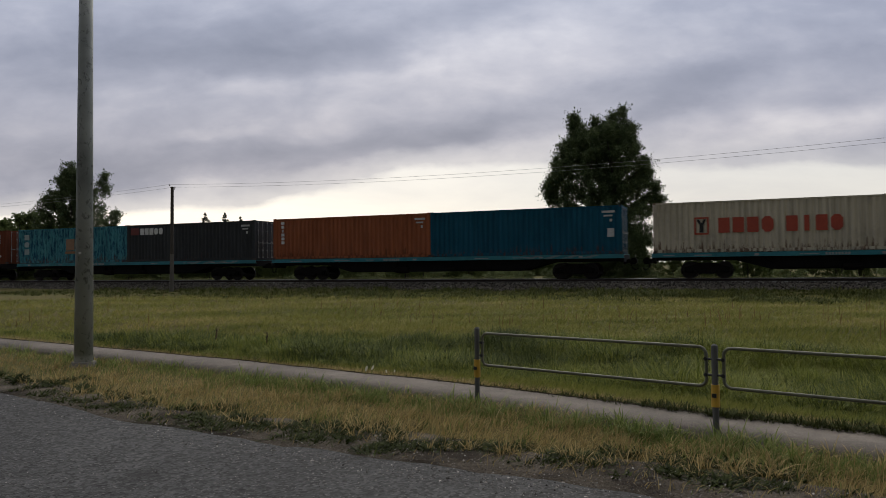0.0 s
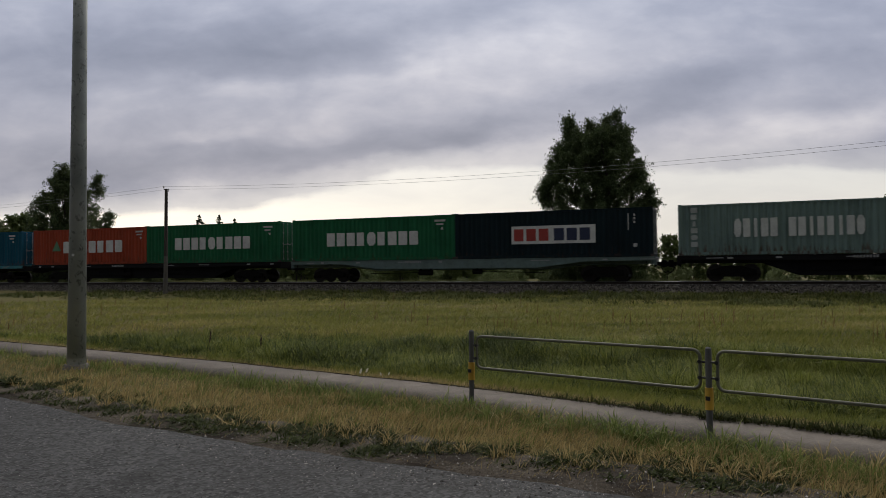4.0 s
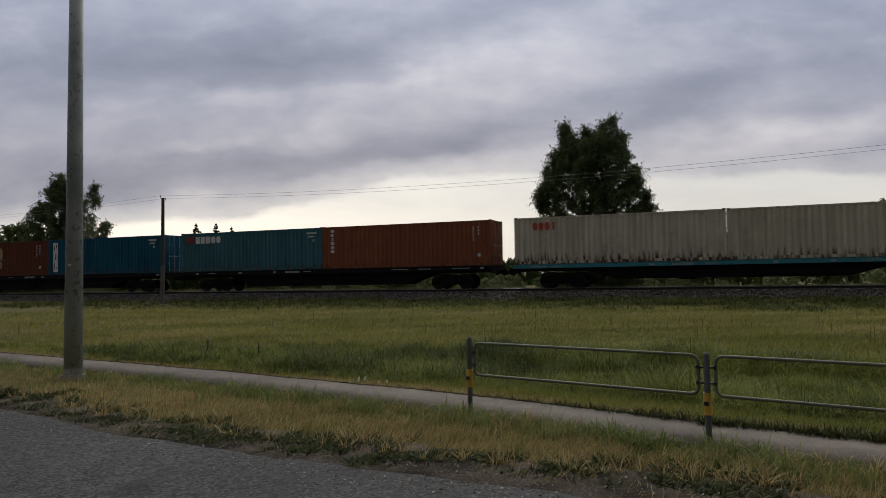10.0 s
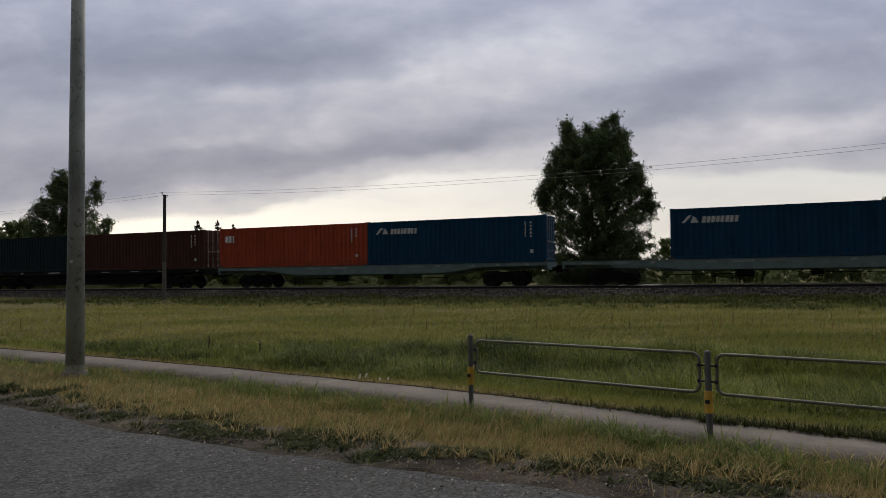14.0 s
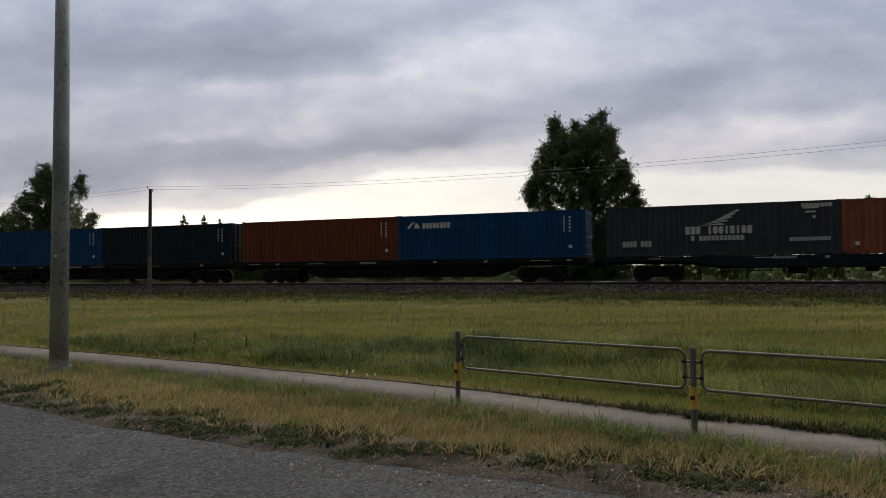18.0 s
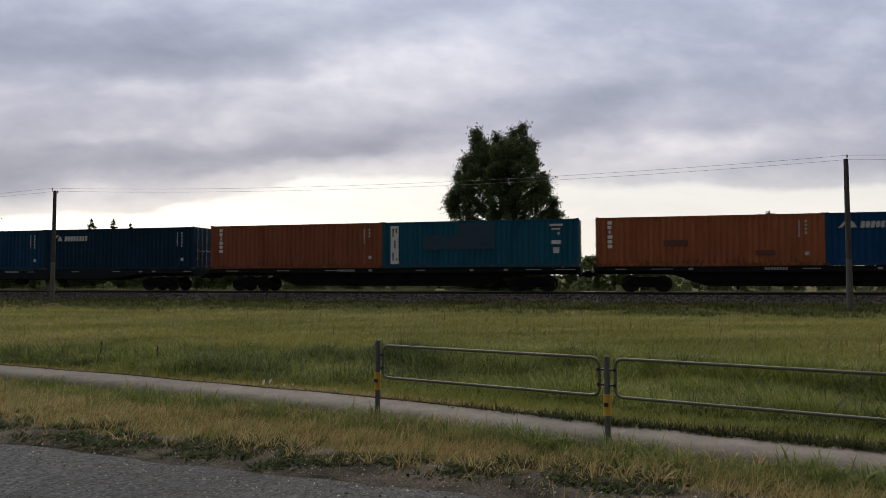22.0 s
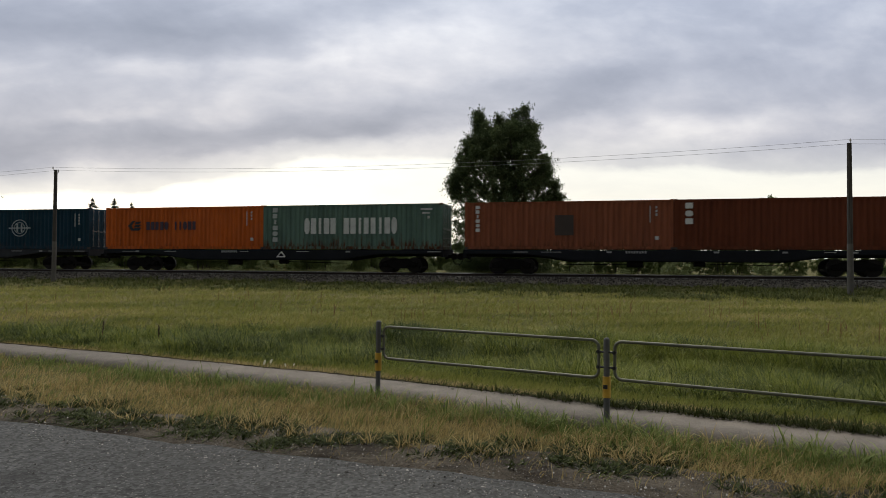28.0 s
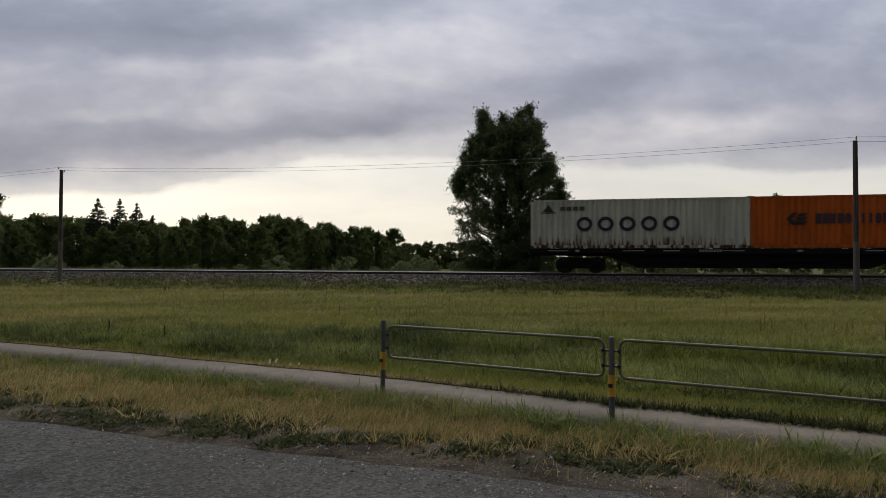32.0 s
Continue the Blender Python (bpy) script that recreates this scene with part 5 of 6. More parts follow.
TRAIN = [
    (6.99, "blue", [("cream2", "cream shipping container with dark red lettering bars", [title(-2.67, 1.06, 2.95, 0.84, "vtbo", (0.42, 0.07, 0.04)), title(0.75, 1.06, 2.85, 0.84, "bibo", (0.42, 0.07, 0.04)), ((0.42, 0.07, 0.04), lambda bm: (slab(bm, -3.86, 0.98, 0.77, 0.09), slab(bm, -3.86, 1.87, 0.77, 0.09), slab(bm, -3.86, 1.07, 0.09, 0.8), slab(bm, -3.18, 1.07, 0.09, 0.8)), "dark red square emblem"), (BLACKM, lambda bm: (slab(bm, -3.58, 1.1, 0.2, 0.45), prism(bm, [(-3.74, 1.84), (-3.58, 1.5), (-3.38, 1.5), (-3.22, 1.84), (-3.36, 1.84), (-3.48, 1.62), (-3.6, 1.84)], FACE - 0.004, FACE + 0.003)), "black forked emblem")]), None]),
    (-19.19, "blue", [("orange", "orange-brown shipping container with a white column of marks", [TRI, codes_top(5.0)]), ("blue", "mid-blue shipping container with white code marks", [codes_top(4.95), plate(5.25, 1.0, 0.4, 0.5, PALE, "pale code panel")])]),
    (-45.22, "blue", [("flaking", "pale blue shipping container with badly flaking paint", [column(-5.35, 2.4, 0.45, 3, (0.3, 0.4, 0.42)), plate(-0.58, 0.72, 1.15, 0.2, (0.25, 0.13, 0.06), "faded square emblem"), plate(-0.5, 1.0, 0.95, 0.92, (0.28, 0.17, 0.10), "faded square emblem")]), ("dgrey", "charcoal shipping container with a small white name bar", [title(-4.78, 2.06, 2.35, 0.5, "eetoo", WHITE), plate(-5.7, 2.06, 0.86, 0.54, (0.16, 0.03, 0.025), "faded red name plate"), codes_top(4.9)])]),
    (-71.06, "black", [("greygreen", "grey-green shipping container with large pale lettering bars", LONG_MARKS), ("rustred", "dark red shipping container with a short pale name", [column(-5.45, 2.62, 0.34, 3), small_codes(5.2, 4)])]),
    (-96.85, "green", [("green", "green shipping container with large white lettering bars", GREEN_MARKS), ("navy", "navy shipping container with a white name board", [plate(-2.36, 0.84, 5.16, 1.1, WHITE, "white name board"), ((0.4, 0.05, 0.04), lambda bm: [prism(bm, [(x, 1.02), (x + 0.6, 1.02), (x + 0.6, 1.76), (x, 1.76)], FACE - 0.012, FACE - 0.006) for x in (-2.2, -1.42, -0.64)], "red letter bars"), ((0.02, 0.03, 0.08), lambda bm: [prism(bm, [(x, 1.02), (x + 0.62, 1.02), (x + 0.62, 1.76), (x, 1.76)], FACE - 0.012, FACE - 0.006) for x in (0.3, 1.08, 1.86)], "navy letter bars"), small_codes(5.0, 3)])]),
    (-122.32, "black", [("red", "orange-red shipping container with large white lettering bars", [title(-2.77, 0.92, 6.49, 0.94, "bvbbktb", WHITE), ((0.10, 0.25, 0.14), lambda bm: prism(bm, [(-3.91, 1.1), (-2.95, 1.1), (-3.42, 1.95)], FACE - 0.004, FACE + 0.003), "green triangle emblem"), codes_top(5.0)]), ("green", "green shipping container with large white lettering bars", GREEN_MARKS)]),
    (-148.06, "blue", [("yellow", "mustard yellow shipping container with a black emblem", [m_logo(-0.58, 0.64, 1.16, BLACKM), column(-5.35, 2.5, 0.16, 6, (0.3, 0.19, 0.07))]), ("blue", "blue shipping container with overpainted pale panels", [plate(-3.5, 0.8, 1.1, 1.35, (0.03, 0.135, 0.22)), plate(-2.33, 1.0, 5.7, 0.95, (0.035, 0.145, 0.235)), codes_top(4.5)])]),
    (-174.04, "blue", [("brown", "oxide brown shipping container alone on its wagon", [((0.4, 0.3, 0.28), lambda bm: (ring(bm, -5.15, 2.38, 0.2, 0.08, 14), ring(bm, -5.15, 1.9, 0.2, 0.08, 14), slab(bm, -5.32, 0.88, 0.34, 0.12), slab(bm, -5.32, 1.2, 0.34, 0.12)), "pale marks"), codes_top(4.8)])]),
    (-200.02, "blue", [("cream", "cream shipping container with a small red name", [title(-4.97, 2.06, 1.52, 0.46, "oooi", REDM)]), ("cream2", "cream shipping container with rust streaks", [])]),
    (-225.93, "black", [("bluegrey", "blue-grey shipping container with a small white name", [title(-4.78, 2.06, 2.35, 0.5, "eetoo", WHITE), plate(-5.7, 2.06, 0.86, 0.54, (0.16, 0.03, 0.025), "faded red name plate"), codes_top(4.9)]), ("brick", "orange-red shipping container with a white column of marks", [TRI, small_codes(5.2, 3)])]),
    (-251.9, "black", [("mred", "red-brown shipping container with a tan emblem", [m_logo(-0.55, 0.61, 1.18, TAN), column(-5.4, 2.5, 0.14, 7, (0.3, 0.15, 0.08)), small_codes(5.1, 4)]), ("blue", "blue shipping container with a white upright board", [plate(-5.55, 0.22, 0.52, 2.38, WHITE, "white upright board"), (BLACKM, lambda bm: [prism(bm, [(x, z), (x + 0.09, z), (x + 0.09, z + h), (x, z + h)], FACE - 0.012, FACE - 0.006) for x, z, h in ((-5.44, 1.95, 0.5), (-5.22, 2.15, 0.3), (-5.32, 1.2, 0.5), (-5.44, 0.45, 0.5), (-5.2, 0.45, 0.12))], "dark upright bars"), codes_top(4.5)])]),
    (-277.6, "green", [("hblue2", "dark blue shipping container alone on its wagon", PEAK_MARKS)]),
    (-303.07, "green", [("red", "orange-red shipping container with a small white name", [title(-5.6, 1.8, 0.9, 0.5, "oti", WHITE), small_codes(5.2, 3)]), ("hblue2", "dark blue shipping container with a small pale name", PEAK_MARKS)]),
    (-328.89, "black", [("navy", "plain navy shipping container", [small_codes(5.2, 4)]), ("dkbrown", "plain dark brown shipping container", [small_codes(5.2, 4)])]),
    (-354.63, "dark", [("dgrey", "charcoal shipping container with a large winged emblem", [((0.48, 0.48, 0.48), wing_logo, "painted winged emblem"), title(-1.74, 1.18, 3.53, 0.44, "bvk iooieioe", (0.48, 0.48, 0.48)), title(-1.43, 0.82, 2.8, 0.27, "x xxxxxxxxxxx", (0.42, 0.42, 0.42)), title(-5.2, 0.52, 1.65, 0.34, "xxxx xxx", (0.4, 0.4, 0.4)), title(3.6, 0.7, 2.0, 0.2, "xxxxxxxxxxxx", (0.4, 0.4, 0.4)), title(4.2, 2.5, 1.5, 0.2, "xxxxxxxx", PALE), codes_top(4.3)]), ("brick", "orange-brown shipping container with small code marks", [small_codes(5.1, 5), plate(-5.5, 0.4, 0.2, 0.2, PALE, "pale label")])]),
    (-380.26, "black", [("rustred", "dark red shipping container with small code marks", [small_codes(5.2, 5)]), ("hblue", "deep blue shipping container with a small pale name", PEAK_MARKS)]),
    (-405.56, "black", [("hblue", "plain deep blue shipping container", [small_codes(5.2, 5)]), ("navy", "plain blue-black shipping container", [small_codes(5.2, 5)])]),
    (-431.06, "black", [("orange", "orange-brown shipping container with dark patches", [TRI, small_codes(5.1, 4), plate(-2.31, 1.16, 1.33, 0.32, (0.12, 0.04, 0.03), "dark patch"), plate(2.58, 0.57, 1.0, 0.28, (0.12, 0.04, 0.03), "dark patch")]), ("hblue", "deep blue shipping container with a small pale name", PEAK_MARKS)]),
    (-456.45, "black", [("brick", "brick-red shipping container with a white column of marks", [TRI, small_codes(5.2, 3)]), ("blue", "blue shipping container with a white upright board and dark patch", [plate(-5.55, 0.22, 0.52, 2.38, WHITE, "white upright board"), (BLACKM, lambda bm: [prism(bm, [(x, z), (x + 0.09, z), (x + 0.09, z + h), (x, z + h)], FACE - 0.012, FACE - 0.006) for x, z, h in ((-5.44, 1.95, 0.5), (-5.22, 2.15, 0.3), (-5.32, 1.2, 0.5), (-5.44, 0.45, 0.5), (-5.2, 0.45, 0.12))], "dark upright bars"), plate(-3.42, 1.08, 4.5, 0.92, (0.012, 0.05, 0.085), "dark overpainted panel"), plate(-1.25, 2.0, 2.33, 0.72, (0.012, 0.05, 0.085), "dark overpainted panel"), codes_top(4.4), plate(4.5, 1.35, 0.55, 0.22, WHITE, "white label"), plate(4.6, 0.8, 0.35, 0.35, PALE, "pale label")])]),
    (-482.12, "dark", [("hblue2", "plain dark blue shipping container", [small_codes(5.2, 5)]), ("hblue3", "dark blue shipping container with a small pale name", PEAK_MARKS)]),
    (-507.77, "black", [("ink", "blue-black shipping container with white outlined lettering bars", [((0.50, 0.40, 0.40), lambda bm: (outline_bars(bm, -2.23, 1.1, 2.16, 0.84, 3), outline_bars(bm, 0.38, 1.1, 1.95, 0.84, 3)), "pale outlined bars"), codes_top(4.7)]), ("teal", "teal blue shipping container with a faded panel", [title(-2.46, 0.95, 5.0, 0.84, "xxxxxxxxx", (0.012, 0.075, 0.17), 0.0, "faded dark blue bars"), codes_top(4.6), plate(4.7, 1.0, 0.4, 0.5, PALE, "pale label")])]),
    (-533.56, "black", [("dkbrown", "dark brown shipping container", [small_codes(5.2, 5)]), ("sred", "bright red shipping container with gold marks", [((0.5, 0.33, 0.16), lambda bm: (prism(bm, [(-1.89, 2.3), (-0.5, 2.3), (0.0, 1.95), (-0.1, 1.5), (-1.3, 1.5), (-1.3, 1.65), (-0.35, 1.65), (-0.3, 1.95), (-0.6, 2.12), (-1.7, 2.12)][::-1], FACE - 0.004, FACE + 0.003), slab(bm, -1.0, 1.66, 0.2, 0.42)), "gold emblem"), title(0.2, 1.7, 1.92, 0.58, "ket", (0.5, 0.33, 0.16)), title(0.2, 1.48, 1.9, 0.14, "xxxxxxxxxx", (0.5, 0.33, 0.16)), title(-1.88, 0.9, 3.93, 0.27, "xxxx xxxxx xxxx", (0.5, 0.33, 0.16)), title(-1.88, 0.66, 3.93, 0.12, "xxxxxxxx xxxxxxxx", (0.36, 0.18, 0.08)), small_codes(5.0, 4)])]),
    (-559.36, "dark", [("brick", "orange-brown shipping container with a dark square panel", [TRI, plate(-0.63, 0.82, 1.1, 1.2, (0.05, 0.035, 0.03), "dark square panel"), small_codes(5.1, 3)]), ("rustred", "red-brown shipping container with a short pale name", [column(-5.5, 2.65, 0.33, 3), small_codes(5.2, 5), plate(4.8, 1.1, 0.4, 0.22, PALE, "pale label")])]),
    (-585.2, "dark", [("horange", "vivid orange shipping container with a dark emblem", ARROW_MARKS), ("forest", "sage green shipping container with large pale lettering bars", LONG_MARKS)]),
    (-611.01, "grey", [("yellow", "mustard yellow shipping container with a faint darker patch", [plate(-0.62, 0.75, 1.15, 1.2, (0.37, 0.24, 0.085), "faint darker patch")]), ("hnavy", "ink blue shipping container with a pale round emblem", [((0.36, 0.42, 0.45), circle_logo, "pale round emblem"), column(-5.55, 2.4, 0.36, 4, (0.36, 0.42, 0.45)), small_codes(5.2, 4)])]),
    (-636.43, "black", [("grey", "pale grey rust-stained shipping container with dark painted rings", [((0.012, 0.016, 0.04), lambda bm: [ring(bm, -2.95 + 1.22 * i, 1.4, 0.43, 0.19, 22, 1.06) for i in range(5)], "row of dark painted rings"), (BLACKM, lambda bm: (slab(bm, -5.5, 2.05, 0.9, 0.06), prism(bm, [(-5.4, 2.15), (-4.75, 2.15), (-5.05, 2.55)], FACE - 0.004, FACE + 0.003)), "dark ship emblem"), title(-4.4, 2.2, 1.5, 0.24, "xxxx", (0.06, 0.06, 0.06))]), ("horange", "vivid orange shipping container with a dark emblem", ARROW_MARKS)]),
]
GAP = 0.03
for i, (u, kind, load) in enumerate(TRAIN):
    wagon(u, kind, 40 + i)
    if len(load) == 1:
        container(u + 0.05, load[0][1], P[load[0][0]], load[0][2])
        continue
    for s, item in zip((-1, 1), load):
        if item:
            container(u + s * (CL + GAP) / 2, item[1], P[item[0]], item[2], doors_front=s > 0)

# a white triangle mark on one wagon's side beam
for ob, u in WAGONS:
    if u == -585.2:
        for (x0, z0), (x1, z1), (x2, z2), (x3, z3) in (((1.0, -0.55), (1.7, -0.55), (1.6, -0.48), (1.1, -0.48)), ((1.7, -0.55), (1.38, -0.12), (1.36, -0.25), (1.58, -0.5)), ((1.38, -0.12), (1.0, -0.55), (1.12, -0.5), (1.36, -0.25))):
            bm = bmesh.new()
            prism(bm, [(x0, DZ + z0), (x1, DZ + z1), (x2, DZ + z2), (x3, DZ + z3)], -WY - 0.052, -WY - 0.046)
            part("triangle_mark", bm, mark_material(WHITE), ob, "white painted triangle side")

# the readable slogan under the outlined name
def lettering(body, size, x, z, material, parent, label):
    """Raised lettering on a container's near side, in the built-in font."""
    txt = bpy.data.curves.new("lettering", "FONT")
    txt.body, txt.size, txt.extrude, txt.align_x = body, size, 0.003, "CENTER"
    tmp = new("lettering", txt)
    me = bpy.data.meshes.new_from_object(tmp.evaluated_get(bpy.context.evaluated_depsgraph_get()))
    bpy.data.objects.remove(tmp)
    part("slogan", me, material, parent, label, pose(x, FACE, z, 90, 0, 0))


for ob, u in CONTAINERS:
    if ob["label"].startswith("blue-black shipping container with white outlined"):
        lettering("WE CARRY, WE CARE.", 0.44, 0.02, 0.58, mark_material((0.38, 0.35, 0.35)), ob, "pale slogan lettering")


# ---- grass ----
def grass_mesh(name, xy, h, w, lean, rng, bend=0.5):
    """Bent blades of grass, each a folded strip of two faces."""
    n = len(xy)
    z = ground_z(xy[:, 0], xy[:, 1])
    ang = rng.uniform(0, 2 * np.pi, n)
    la = rng.normal(0.3, 1.2, n)
    lx, ly = np.cos(la) * lean, np.sin(la) * lean
    sx, sy = np.cos(ang) * w / 2, np.sin(ang) * w / 2
    co = np.zeros((n, 5, 3), np.float32)
    for i, (t, k) in enumerate(((0, 1), (0, -1), (0.55, 0.8), (0.55, -0.8), (1, 0))):
        co[:, i, 0] = xy[:, 0] + sx * k + lx * h * t * t
        co[:, i, 1] = xy[:, 1] + sy * k + ly * h * t * t
        co[:, i, 2] = z - 0.02 + h * (t - 0.4 * bend * t * t * np.abs(lean))
    base = np.array([0, 1, 3, 2, 2, 3, 4])
    f = (base[None] + 5 * np.arange(n)[:, None]).ravel()
    return raw_mesh(name, co.reshape(-1, 3), f, np.tile([4, 3], n))


def tuft_mesh(name, centres, per, h, w, rng, spread=0.09, arch=(0.25, 1.25)):
    """Tussocks: blades that rise from one root and arch outwards."""
    n = len(centres) * per
    c = np.repeat(centres, per, 0)
    hh = np.repeat(h, per) * rng.uniform(0.55, 1.15, n)
    a = rng.uniform(0, 2 * np.pi, n)
    off = rng.uniform(0, 1, n) * spread
    lean = rng.uniform(*arch, n)
    dx, dy = np.cos(a), np.sin(a)
    ww = rng.uniform(*w, n)
    x0, y0 = c[:, 0] + dx * off, c[:, 1] + dy * off
    z0 = ground_z(c[:, 0], c[:, 1]) - 0.03
    co = np.zeros((n, 7, 3), np.float32)
    for i, (t, k) in enumerate(((0, 0.8), (0, -0.8), (0.4, 1), (0.4, -1), (0.75, 0.7), (0.75, -0.7), (1, 0))):
        out = lean * hh * t ** 1.8
        co[:, i, 0] = x0 + dx * out - dy * ww * k / 2
        co[:, i, 1] = y0 + dy * out + dx * ww * k / 2
        co[:, i, 2] = z0 + hh * (t - 0.42 * lean * t ** 2.6)
    base = np.array([0, 1, 3, 2, 2, 3, 5, 4, 4, 5, 6])
    f = (base[None] + 7 * np.arange(n)[:, None]).ravel()
    return raw_mesh(name, co.reshape(-1, 3), f, np.tile([4, 4, 3], n))


def sow_tufts(nm, pts, per, h, w, mt, label, spread=0.09, arch=(0.25, 1.25)):
    h = h if isinstance(h, np.ndarray) else rng.uniform(*h, len(pts))
    ob = new(nm, tuft_mesh(nm, pts, per, h, w, rng, spread, arch))
    skin(ob, mt)
    return tagged(ob, label, "grass", kind="stuff")


rng = np.random.default_rng(11)
MAT_LUSH = blades("lush_grass", [(0.15, (0.036, 0.052, 0.011)), (0.45, (0.15, 0.182, 0.034)), (0.7, (0.285, 0.305, 0.07)), (0.9, (0.48, 0.46, 0.16))], 0.6, 0.35)
# darker tall grass: the shade between its upright stems is put into the colour
MAT_STEM_SHADE = blades("tall_shaded_grass", [(0.15, (0.016, 0.027, 0.007)), (0.5, (0.053, 0.078, 0.02)), (0.85, (0.165, 0.195, 0.058))], 0.6, 0.25)
MAT_MEADOW = blades("meadow_grass", [(0.15, (0.082, 0.104, 0.019)), (0.45, (0.192, 0.207, 0.046)), (0.72, (0.315, 0.297, 0.086)), (0.92, (0.45, 0.36, 0.16))], 0.6, 0.4, 0.3)
MAT_DRY = blades("dry_grass", [(0.15, (0.10, 0.078, 0.032)), (0.4, (0.31, 0.235, 0.098)), (0.65, (0.47, 0.36, 0.16)), (0.9, (0.66, 0.55, 0.31))], 0.75, 0.35)
MAT_VERGE = blades("verge_grass", [(0.15, (0.05, 0.075, 0.02)), (0.5, (0.15, 0.20, 0.05)), (0.85, (0.34, 0.37, 0.13))], 0.6, 0.35)
MAT_WEED = blades("low_weeds", [(0.15, (0.013, 0.019, 0.007)), (0.5, (0.036, 0.048, 0.015)), (0.85, (0.11, 0.125, 0.042))], 0.75, 0.25)
# matted grass by the path; the overhang's shade is put into its dark colour
MAT_EDGE_SHADE = blades("shaded_matted_grass", [(0.15, (0.014, 0.018, 0.006)), (0.5, (0.042, 0.052, 0.016)), (0.85, (0.12, 0.135, 0.042))], 0.8, 0.15)
MAT_TURF = blades("brown_turf", [(0.15, (0.035, 0.028, 0.012)), (0.5, (0.12, 0.092, 0.036)), (0.85, (0.27, 0.21, 0.085))], 0.8, 0.2)
MAT_BANK = blades("embankment_weeds", [(0.15, (0.022, 0.03, 0.008)), (0.5, (0.065, 0.082, 0.022)), (0.85, (0.18, 0.185, 0.06))], 0.7, 0.3)
MAT_RANK = blades("pale_rank_grass", [(0.15, (0.10, 0.12, 0.045)), (0.5, (0.24, 0.255, 0.115)), (0.85, (0.42, 0.40, 0.22))], 0.7, 0.45)
MAT_SEED = blades("seed_heads", [(0.1, (0.10, 0.06, 0.03)), (0.5, (0.18, 0.11, 0.05)), (0.9, (0.28, 0.19, 0.09))], 0.8, 0.2)


def field(n, near_d, far_d, half=43):
    """Points over the fan that the road overlooks, denser towards it."""
    d = near_d * (far_d / near_d) ** rng.uniform(0, 1, n)
    a = np.radians(rng.uniform(-half, half, n))
    return np.stack([d * np.sin(a), d * np.cos(a)], -1)


def past_path(p):
    return (p[:, 1] - line_y(PATH_FAR, p[:, 0])) * 0.83


def v_of(p):
    return p[:, 0] * EV.x + p[:, 1] * EV.y


def lumps(p, s, seed=0.0):
    return np.array([noise.noise(Vector((x * s, y * s, seed))) for x, y in p])


def sow(nm, pts, h, w, lean, mt, label):
    n = len(pts)
    h = h if isinstance(h, np.ndarray) else rng.uniform(*h, n)
    ob = new(nm, grass_mesh(nm, pts, h, rng.uniform(*w, n), rng.uniform(*lean, n), rng))
    skin(ob, mt)
    return tagged(ob, label, "grass", kind="stuff")


def into_stand(p):
    """Metres past the front of the tall grass, and metres short of its crest."""
    return (p[:, 1] - line_y(TALL_NEAR, p[:, 0])) * 0.85, (line_y(TALL_FAR, p[:, 0]) - p[:, 1]) * 0.9


pts = field(150000, 7.0, 47.0)
pp, vv = past_path(pts), v_of(pts)
ahead_of, short_of = into_stand(pts)
crest = short_of + 0.8 * lumps(pts, 0.5, 41.0)
sel = pts[(pp > 0.5) & (crest > -0.6)]
pq = past_path(sel)
sow("lush_grass", sel, rng.uniform(0.10, 0.28, len(sel)) * np.clip((pq - 0.3) / 1.6, 0.3, 1), (0.007, 0.015), (0.2, 1.1), MAT_LUSH, "lush green grass past the footpath")
tc = field(30000, 8.0, 30.0)
i0, i1 = into_stand(tc)
wave = lumps(tc, 0.8)
ok = (i0 > -0.3 + 0.5 * wave) & (i1 > -0.9 + 0.8 * lumps(tc, 0.5, 41.0))
tc, i0, i1, wave = tc[ok], i0[ok], i1[ok], wave[ok]
hh = rng.uniform(0.36, 0.62, len(tc)) * np.clip(0.45 + i0 / 1.2, 0.35, 1) * np.clip(0.75 + i1 / 2.0, 0.5, 1) * np.clip(0.9 + 0.6 * wave, 0.5, 1.25) * np.clip(1.0 + (tc[:, 0] + 6) * 0.08, 0.5, 1.0)
# tussocks that take the darker, shade-coloured grass
dim = lumps(tc, 0.55, 12.0) + 0.35 * rng.normal(0, 1, len(tc)) > -0.05 + 0.07 * np.clip(tc[:, 0] + 1, 0, 6)
sow_tufts("grass_tussocks", tc[~dim], 18, hh[~dim], (0.005, 0.012), MAT_LUSH, "arching green grass tussocks past the footpath", 0.13, (0.35, 1.25))
sow_tufts("dark_tussocks", tc[dim], 18, hh[dim] * 1.04, (0.005, 0.012), MAT_STEM_SHADE, "green tussocks in the lush grass, coloured dark as shade among stems", 0.13, (0.3, 1.15))
sel = pts[(crest < -0.2) & (vv < 40.4)]
sel = sel[v_of(sel) < 38.6 + 2.6 * lumps(sel, 0.3, 31.0)]
tuft = 0.8 + 0.5 * lumps(sel, 0.35, 2.0)
sow("meadow_grass", sel, rng.uniform(0.08, 0.26, len(sel)) * np.clip(tuft, 0.4, 1.3), (0.012, 0.035), (0.3, 1.2), MAT_MEADOW, "yellow-green meadow grass going to seed")
tc = field(8500, 15.0, 46.0)
tc = tc[(into_stand(tc)[1] < -0.3) & (v_of(tc) < 35.0)]
sow_tufts("meadow_tussocks", tc, 11, (0.12, 0.30), (0.010, 0.024), MAT_MEADOW, "yellow-green tussocks across the meadow", 0.2, (0.5, 1.6))
tc = field(26000, 27.0, 62.0)
ut = tc[:, 0] * EU.x + tc[:, 1] * EU.y
vt = v_of(tc)
